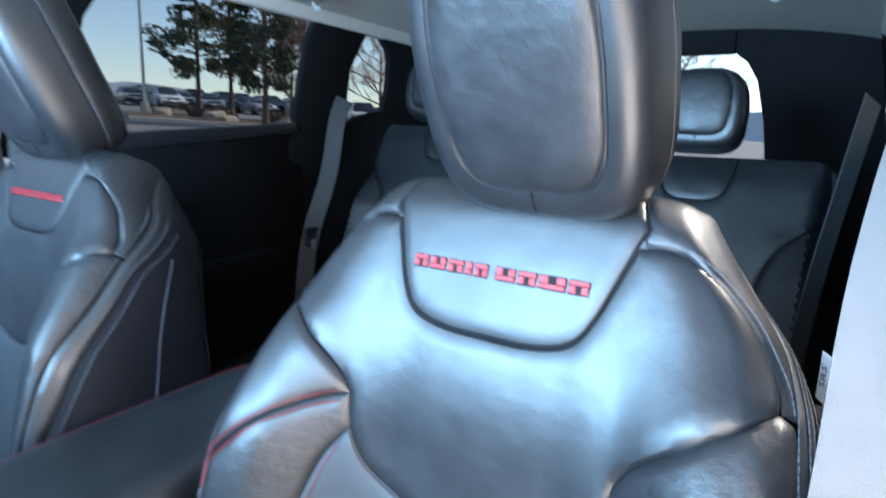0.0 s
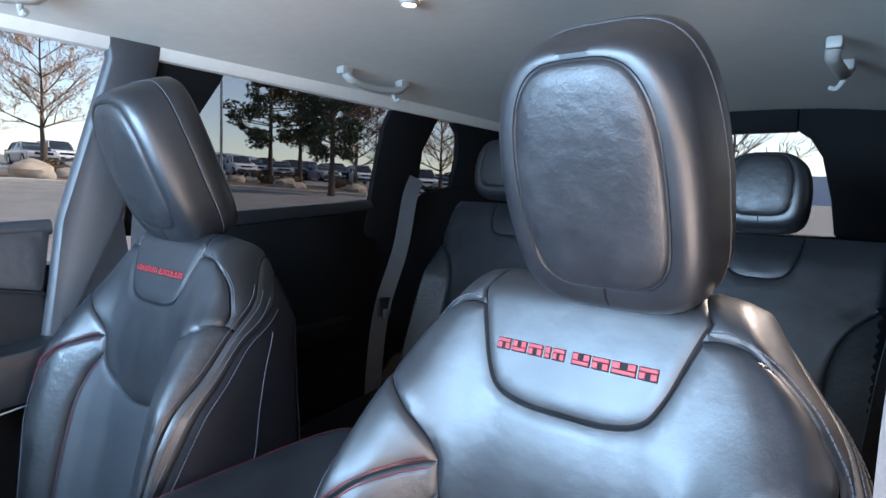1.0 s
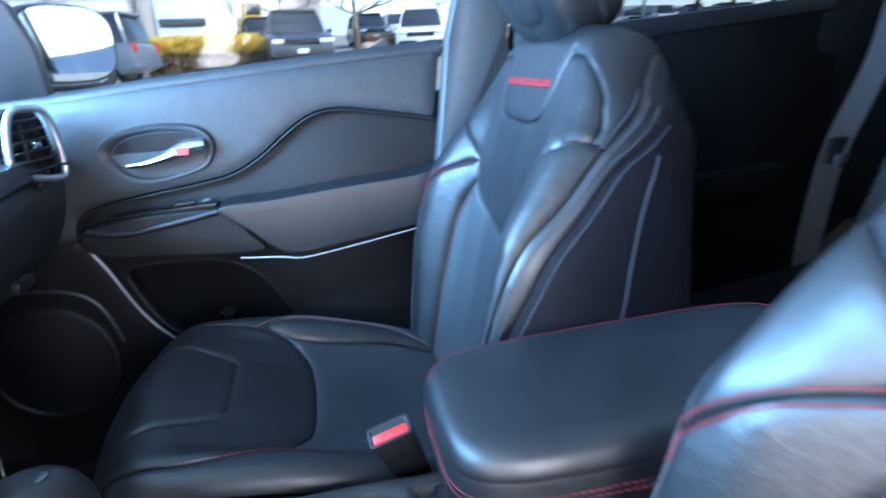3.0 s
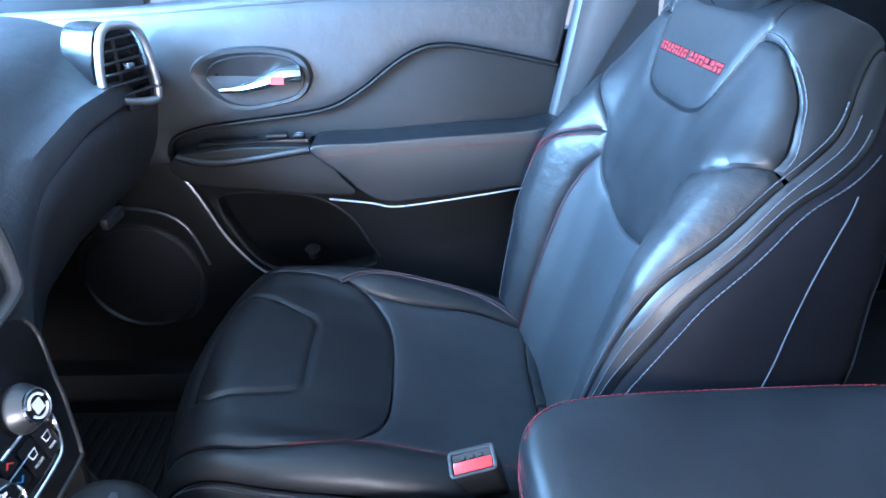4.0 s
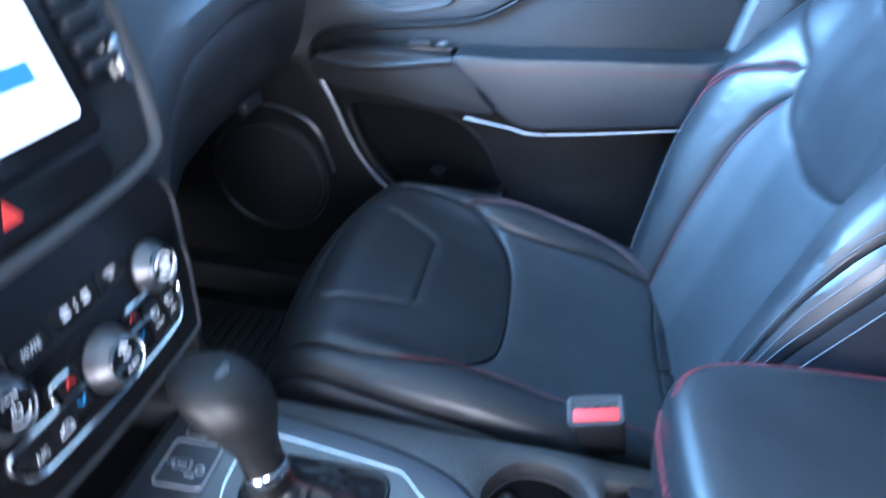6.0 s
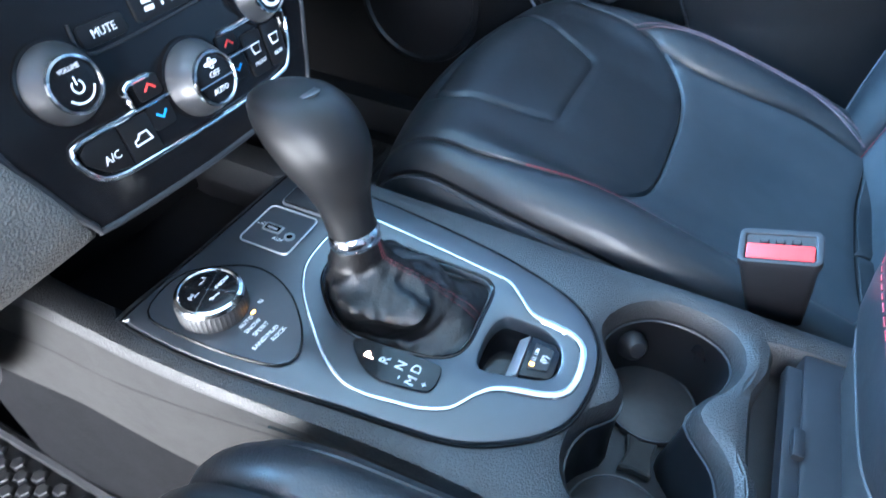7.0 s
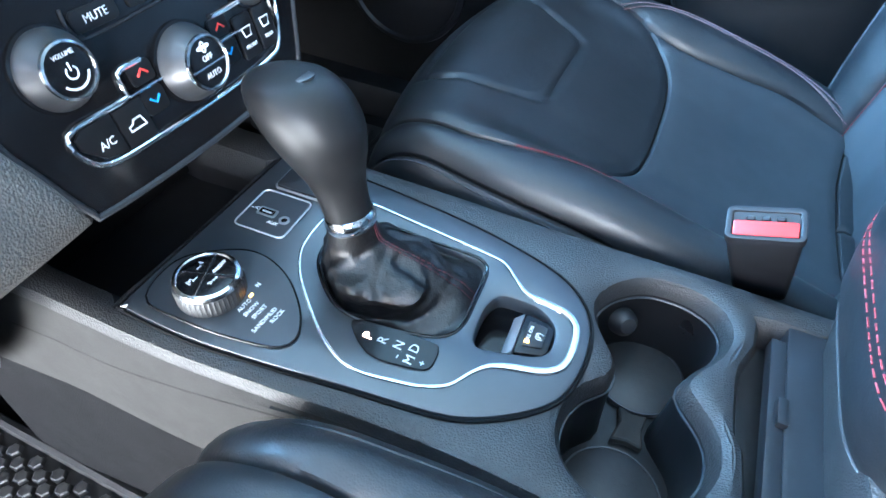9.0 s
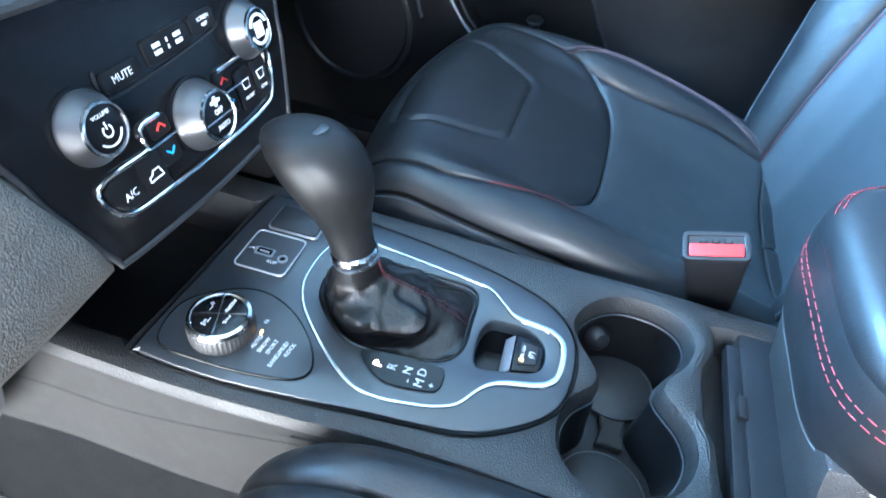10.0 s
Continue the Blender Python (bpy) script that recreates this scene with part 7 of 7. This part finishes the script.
tagged(copy_thing(black_suv, park(None, -0.999, -0.062, 34, 10)), "black parked sport utility car by the building")
tagged(copy_thing(white_suv, park(None, -0.955, 0.30, 52, 0)), "white parked sport utility car in the back row")
cars = (saloon, dark_suv, white_suv, saloon, black_suv, saloon, dark_suv, white_suv, saloon, black_suv, saloon, white_suv)
for k, c in enumerate(cars):
    a = 0.505 + 0.0215 * k
    tagged(copy_thing(c, park(None, -math.cos(a), math.sin(a), 57 + 2.5 * math.sin(k * 2.1), -20 + 8 * math.sin(k))), c["label"].split(" facing")[0].split(" in the")[0] + " in the far row")
for k, c in enumerate((white_suv, saloon, dark_suv)):
    a = 0.845 + 0.03 * k
    tagged(copy_thing(c, park(None, -math.cos(a), math.sin(a), 44, -40)), c["label"].split(" facing")[0].split(" in the")[0] + " in the far corner")

# planted island: kerb, boulders, shrubs
ROCK = mat("boulder_stone", (0.34, 0.28, 0.22), 0.9, vary=0.3, vary_scale=3, bump=0.6, bump_scale=25)
MULCH = mat("bark_mulch", (0.12, 0.08, 0.055), 1.0, vary=0.4, vary_scale=6, bump=0.8, bump_scale=40)
DRY = mat("dry_shrub", (0.20, 0.12, 0.06), 0.9, vary=0.4, vary_scale=14, bump=0.9, bump_scale=60)
HEDGE_LEAF = mat("golden_hedge_leaf", (0.62, 0.43, 0.05), 0.75, vary=0.35, vary_scale=6, bump=0.3, bump_scale=80)
HEDGE_LOW = mat("brown_hedge_twig", (0.13, 0.09, 0.05), 0.9, vary=0.35, vary_scale=8)
NEEDLE = mat("pine_needles", (0.045, 0.062, 0.030), 0.8, vary=0.4, vary_scale=2.5)
NEEDLE_DRY = mat("pine_needles_tan", (0.16, 0.12, 0.05), 0.8, vary=0.4, vary_scale=2.5)
RUST = mat("rust_leaves", (0.20, 0.075, 0.035), 0.8, vary=0.4, vary_scale=3)
BARK = mat("bark", (0.10, 0.075, 0.055), 0.9, vary=0.35, vary_scale=6, bump=0.6, bump_scale=30)
TAN_TWIG = mat("tan_twigs", (0.44, 0.29, 0.20), 0.9, vary=0.3, vary_scale=3)
GREY_TWIG = mat("grey_twigs", (0.22, 0.17, 0.14), 0.9, vary=0.3, vary_scale=3)
CONCRETE = mat("kerb_concrete", (0.42, 0.40, 0.37), 0.9, vary=0.15, vary_scale=2, bump=0.4, bump_scale=60)
rng = random.Random(7)


def blob(r, squash, seed, detail=2):
    bm = bmesh.new()
    bmesh.ops.create_icosphere(bm, subdivisions=detail, radius=1.0)
    for v in bm.verts:
        n = noise.noise(v.co * 1.6 + Vector((seed * 7.1, seed * 3.3, 0))) * 0.28 + noise.noise(v.co * 4.0 + Vector((seed, 0, seed))) * 0.10
        v.co = v.co * (1 + n)
        v.co.z *= squash
    bmesh.ops.scale(bm, vec=(r, r, r), verts=bm.verts)
    return bm


def rock(dx, dy, d, r, seed):
    ob = solo("boulder", blob(r, 0.7, seed, 3), ROCK, "rounded tan landscaping boulder on the planted strip", "boulder", "boulders")
    x, y, z = spot(dx, dy, d)
    ob.matrix_world = pose(x, y, z + 0.35 * r, 0, 0, seed * 50)


for k, (dx, dy, d, r) in enumerate(((-0.963, 0.27, 27, 0.75), (-0.855, 0.52, 34, 0.55), (-0.842, 0.54, 34, 0.45), (-0.813, 0.582, 32, 0.62), (-0.803, 0.597, 32, 0.45), (-0.742, 0.67, 32, 0.55), (-0.752, 0.66, 33, 0.4), (-0.990, 0.118, 27, 0.55), (-0.986, 0.150, 28, 0.6), (-0.993, 0.098, 27, 0.45), (-0.950, 0.31, 28, 0.5))):
    rock(dx, dy, d, r, k + 1)


def clumps(centres, size, n_leaf, seed, flat=1.0):
    """Many small leaf tufts scattered round centres, as one mesh."""
    r = random.Random(seed)
    vs, fs = [], []
    for c, rad in centres:
        for _ in range(n_leaf):
            while True:
                p = Vector((r.uniform(-1, 1), r.uniform(-1, 1), r.uniform(-1, 1)))
                if 0.15 < p.length < 1:
                    break
            q = Vector(c) + Vector((p.x * rad, p.y * rad, p.z * rad * flat))
            s = size * r.uniform(0.6, 1.4)
            ax = Vector((r.uniform(-1, 1), r.uniform(-1, 1), r.uniform(-0.6, 0.6))).normalized()
            bx = ax.cross(Vector((r.uniform(-1, 1), r.uniform(-1, 1), r.uniform(-1, 1)))).normalized()
            cx = ax.cross(bx)
            k = len(vs)
            vs += [q + ax * s, q - ax * s * 0.5 + bx * s * 0.6, q - ax * s * 0.5 - bx * s * 0.6, q + cx * s * 0.45]
            fs += [(k, k + 1, k + 3), (k, k + 3, k + 2), (k + 1, k + 2, k + 3)]
    me = bpy.data.meshes.new("leaves")
    me.from_pydata([tuple(v) for v in vs], [], fs)
    bm = bmesh.new()
    bm.from_mesh(me)
    bpy.data.meshes.remove(me)
    return bm


def pine(dx, dy, d, height, width, seed, needles, label):
    x, y, z = spot(dx, dy, d)
    t = thing("pine_tree", label, "tree", "trees", at=pose(x, y, z))
    r = random.Random(seed)
    part("trunk", tube([(0, 0, -0.2), (0.05, 0, height * 0.4), (0, 0.1, height * 0.95)], [0.20, 0.13, 0.03], 8), BARK, t)
    cs = []
    for k in range(95):
        h = r.uniform(0.20, 1.0)
        a = r.uniform(0, 2 * math.pi)
        w = width * (1 - 0.72 * max(0, h - 0.35)) * (0.55 + 0.45 * r.random()) * (0.7 if h < 0.28 else 1)
        cs.append(((w * math.cos(a), w * math.sin(a), h * height + r.uniform(-0.2, 0.2)), r.uniform(0.35, 0.75)))
        if k % 3 == 0:
            part("limb", tube([(0, 0, h * height - 0.3), (w * 0.5 * math.cos(a), w * 0.5 * math.sin(a), h * height - 0.15), (w * math.cos(a), w * math.sin(a), h * height)], [0.05, 0.03, 0.01], 5), BARK, t)
    part("crown", clumps(cs, 0.12, 75, seed, 0.6), needles, t)
    return t


def twig_mesh(segs):
    """Tapered three-sided twigs from (start, end, radius, radius), as one mesh."""
    vs, fs = [], []
    for p, q, a, b in segs:
        t = (q - p).normalized()
        s = t.cross(Vector((0.31, 0.17, 0.93))).normalized()
        w = t.cross(s)
        k = len(vs)
        for c, rad in ((p, a), (q, b)):
            vs += [tuple(c + (s * math.cos(e) + w * math.sin(e)) * rad) for e in (0.0, 2.094, 4.189)]
        fs += [(k, k + 1, k + 4, k + 3), (k + 1, k + 2, k + 5, k + 4), (k + 2, k, k + 3, k + 5)]
    me = bpy.data.meshes.new("twigs")
    me.from_pydata(vs, [], fs)
    bm = bmesh.new()
    bm.from_mesh(me)
    bpy.data.meshes.remove(me)
    return bm


def bare_tree(dx, dy, d, height, seed, twig, label, leaves=0, spread=0.55):
    """A leader with rising side limbs, each forking into fine twigs."""
    x, y, z = spot(dx, dy, d)
    t = thing("bare_tree", label, "tree", "trees", at=pose(x, y, z))
    r = random.Random(seed)
    tips, thick, fine = [], [], []

    def limb(p, v, length, rad, depth):
        n = 4 if depth < 2 else 3
        for k in range(n):
            v = (v + Vector((r.uniform(-1, 1), r.uniform(-1, 1), r.uniform(-0.5, 0.9))) * 0.16).normalized()
            q = p + v * (length / n)
            r1 = max(0.008, rad * (1 - 0.75 * (k + 1) / n))
            (thick if depth < 2 else fine).append((p, q, rad * (1 - 0.75 * k / n) + 0.004, r1))
            if depth < 4:
                for _ in range(2 if depth else 3):
                    w = (v + Vector((r.uniform(-1, 1), r.uniform(-1, 1), r.uniform(-0.3, 0.7))) * 0.85).normalized()
                    if r.random() < (0.95 if depth < 2 else 0.6):
                        limb(q, w, length * r.uniform(0.36, 0.55), r1 * 0.7, depth + 1)
            p = q
        tips.append((p, 0.30))

    p, rad = Vector((0, 0, height * 0.16)), 0.13
    for k in range(9):
        q = p + Vector((r.uniform(-0.06, 0.06), r.uniform(-0.06, 0.06), 1)) * height * 0.088
        thick.append((p, q, rad, rad * 0.82))
        a0 = r.uniform(0, 6.28)
        for m in range(3):
            a = a0 + m * 2.1 + r.uniform(-0.4, 0.4)
            limb(q, Vector((math.cos(a), math.sin(a), 0.35 + 0.09 * k)).normalized(), height * (0.36 - 0.028 * k) * r.uniform(0.8, 1.1), rad * 0.45, 1)
        p, rad = q, rad * 0.82
    part("trunk", tube([(0, 0, -0.2), (0.0, 0.0, height * 0.165)], [0.17, 0.135], 10), BARK, t)
    part("limbs", twig_mesh(thick), BARK if twig is TAN_TWIG else twig, t, "bare limbs")
    part("twigs", twig_mesh(fine), twig, t, "fine bare twigs")
    if leaves:
        part("dead_leaves", clumps(tips[::6], 0.05, leaves // 2, seed), TAN_TWIG if leaves < 30 else RUST, t)
    return t


pine(-0.827, 0.562, 38, 12.0, 2.3, 3, NEEDLE, "dark green pine tree on the planted strip")
pine(-0.800, 0.600, 42, 13.0, 2.0, 4, NEEDLE_DRY, "olive pine tree with tan needles on the planted strip")
pine(-0.768, 0.640, 29, 9.5, 1.45, 5, NEEDLE, "dark pine tree near the kerb")
bare_tree(-0.742, 0.670, 36, 6.0, 6, GREY_TWIG, "small tree with rust brown leaves", 40)
bare_tree(-0.958, 0.285, 33, 8.6, 7, TAN_TWIG, "leafless tan tree behind the parked cars", 28)
bare_tree(-0.996, 0.082, 26, 6.4, 8, GREY_TWIG, "leafless tree between the parked cars")
bare_tree(-0.999, -0.030, 31, 6.6, 9, GREY_TWIG, "leafless tree beside the hedge")
bare_tree(-0.640, 0.768, 36, 6.5, 10, TAN_TWIG, "leafless tree behind the far row", 10)
bare_tree(-0.235, 0.972, 26, 6.5, 11, GREY_TWIG, "leafless tree behind the car")
bare_tree(-0.72, 0.694, 60, 9.0, 12, GREY_TWIG, "leafless tree in the distance")
bare_tree(-0.978, 0.21, 70, 8.0, 13, TAN_TWIG, "leafless tan tree in the distance", 10)

# hedge, golden on top and brown beneath
hedge = thing("hedge", "clipped golden-yellow hedge with brown lower twigs", "hedge")
x0, y0, z0 = spot(-0.975, -0.222, 19.5)
x1, y1, z1 = spot(-0.998, -0.062, 19.5)
up, low = [], []
for k in range(70):
    f = k / 69
    for j in range(3):
        up.append(((x0 + (x1 - x0) * f - 0.25 * j, y0 + (y1 - y0) * f, z0 + 0.86 + 0.05 * math.sin(k)), 0.26))
        low.append(((x0 + (x1 - x0) * f - 0.25 * j, y0 + (y1 - y0) * f, z0 + 0.36), 0.30))
part("upper_leaves", clumps(up, 0.045, 60, 20), HEDGE_LEAF, hedge, "golden leaves")
part("lower_twigs", clumps(low, 0.06, 40, 21), HEDGE_LOW, hedge, "brown twigs")
for k, (dx, dy, d) in enumerate(((-0.988, 0.128, 27.5), (-0.992, 0.108, 28.5), (-0.81, 0.587, 33.5), (-0.835, 0.55, 35), (-0.955, 0.295, 29), (-0.76, 0.65, 34))):
    x, y, z = spot(dx, dy, d)
    sh = thing("dry_shrub", "round dry brown shrub among the boulders", "shrub", "shrubs", at=pose(x, y, z))
    part("twigs", clumps([((0, 0, 0.4), 0.55), ((0.4, 0.3, 0.3), 0.4), ((-0.4, 0.2, 0.3), 0.4)], 0.07, 260, 30 + k, 0.8), DRY, sh)
# kerbs in front of the planted strip
for a, b, dd in ((0.12, 0.38, 26.0), (0.50, 0.80, 30.5)):
    pts = []
    for t in np.linspace(a, b, 14):
        pts.append(spot(-math.cos(t), math.sin(t), dd))
    rr = []
    for x, y, z in pts:
        v = Vector((x - 0.5, y - 0.2, 0)).normalized()
        q = Vector((x, y, z))
        rr.append([q + v * 0.0 + Vector((0, 0, -0.1)), q + Vector((0, 0, 0.12)), q + v * 0.03 + Vector((0, 0, 0.15)), q + v * 0.18 + Vector((0, 0, 0.15)), q + v * 0.2 + Vector((0, 0, -0.1))])
    solo("kerb", loft(rr), CONCRETE, "pale concrete kerb", "kerb", kind="structure")
    rr = []
    for x, y, z in pts:
        v = Vector((x - 0.5, y - 0.2, 0)).normalized()
        q = Vector((x, y, z))
        rr.append([q + v * 0.18 + Vector((0, 0, 0.13)), q + v * 3.0 + Vector((0, 0, 0.33)), q + v * 6.0 + Vector((0, 0, 0.45))])
    solo("planting_bed", loft(rr, False, False), MULCH, "brown bark-mulched planting strip", "planting bed", kind="structure")
# lamp standard
x, y, z = spot(-0.866, 0.499, 40)
pole = thing("street_lamp", "tall grey steel car park lamp post", "street lamp", at=pose(x, y, z))
part("post", tube([(0, 0, 0), (0, 0, 9.0)], [0.10, 0.07], 12), SILVER, pole)
part("footing", revolve([(0.28, 0.0), (0.28, 0.6), (0.24, 0.65), (0.0, 0.65)], 20), CONCRETE, pole)
part("lamp_head", box((0.9, 0.4, 0.18), (0.3, 0, 9.0), 0.04), HARD, pole)
# building with garage doors
WALL = mat("building_wall", (0.36, 0.33, 0.30), 0.85, vary=0.08, vary_scale=0.6, bump=0.2, bump_scale=20)
DOOR = mat("garage_door", (0.55, 0.60, 0.66), 0.6, vary=0.06, vary_scale=1)
bx, by, bz = spot(-0.985, -0.175, 58)
hall = thing("service_building", "tan single-storey service building with pale garage doors", "building", at=pose(bx, by, bz, 0, 0, 8))
part("wall", box((10, 34, 8.5), (-5, -5, 4.0), 0.05), WALL, hall)
part("roof", box((10.6, 34.6, 0.35), (-5, -5, 8.4), 0.05), mat("roof_edge", (0.12, 0.12, 0.12), 0.7, vary=0.1), hall)
for k in range(4):
    y = 6.5 - 6.2 * k
    d = part("garage_door", box((0.12, 4.2, 3.6), (0.08, y, 1.7), 0.02), DOOR, hall)
    part("door_window", box((0.06, 3.8, 0.7), (0.15, y, 1.7), 0.02), CAR_GLASS, d)
    part("pillar", box((0.35, 0.5, 8.2), (0.12, y - 3.1, 4.0), 0.03), mat("pier_paint", (0.30, 0.28, 0.26), 0.85, vary=0.08), hall)
x, y, z = spot(-0.997, -0.074, 44)
loader = thing("wheel_loader", "yellow wheel loader parked by the building", "loader", at=pose(x, y, z, 0, 0, 20))
YEL = mat("loader_yellow", (0.62, 0.42, 0.04), 0.45, vary=0.1)
part("body", box((2.2, 1.6, 1.0), (0, 0, 1.1), 0.15, 3), YEL, loader)
part("cab", box((1.1, 1.2, 1.3), (0.1, 0, 2.2), 0.1, 3), YEL, loader)
part("cab_glass", box((1.14, 1.0, 0.8), (0.12, 0, 2.3), 0.05), CAR_GLASS, loader)
for sx in (-0.8, 0.8):
    for sy in (-0.75, 0.75):
        part("wheel", revolve([(0.0, 0.15), (0.4, 0.17), (0.5, 0.1), (0.5, -0.15)], 20, Matrix.Translation((sx, sy, 0.5)) @ pose(0, 0, 0, 90)), RUBBER_TYRE, loader)
# far hills, their haze painted in as a pale blue-grey
HILL = mat("hazed_hills", (0.42, 0.45, 0.52), 1.0, vary=0.2, vary_scale=0.004)
rr = []
for t in np.linspace(-0.6, 2.2, 90):
    dx, dy = -math.cos(t), math.sin(t)
    h = 40 + 45 * noise.noise(Vector((t * 3.1, 1.7, 0))) + 14 * noise.noise(Vector((t * 11, 0.3, 0)))
    rr.append([(dx * 780, dy * 780, -5), (dx * 800, dy * 800, max(12, h)), (dx * 860, dy * 860, -5)])
solo("backdrop_hills", loft(rr, False, False), HILL, "low hills on the horizon, blue-grey from painted haze", "hills", kind="structure")
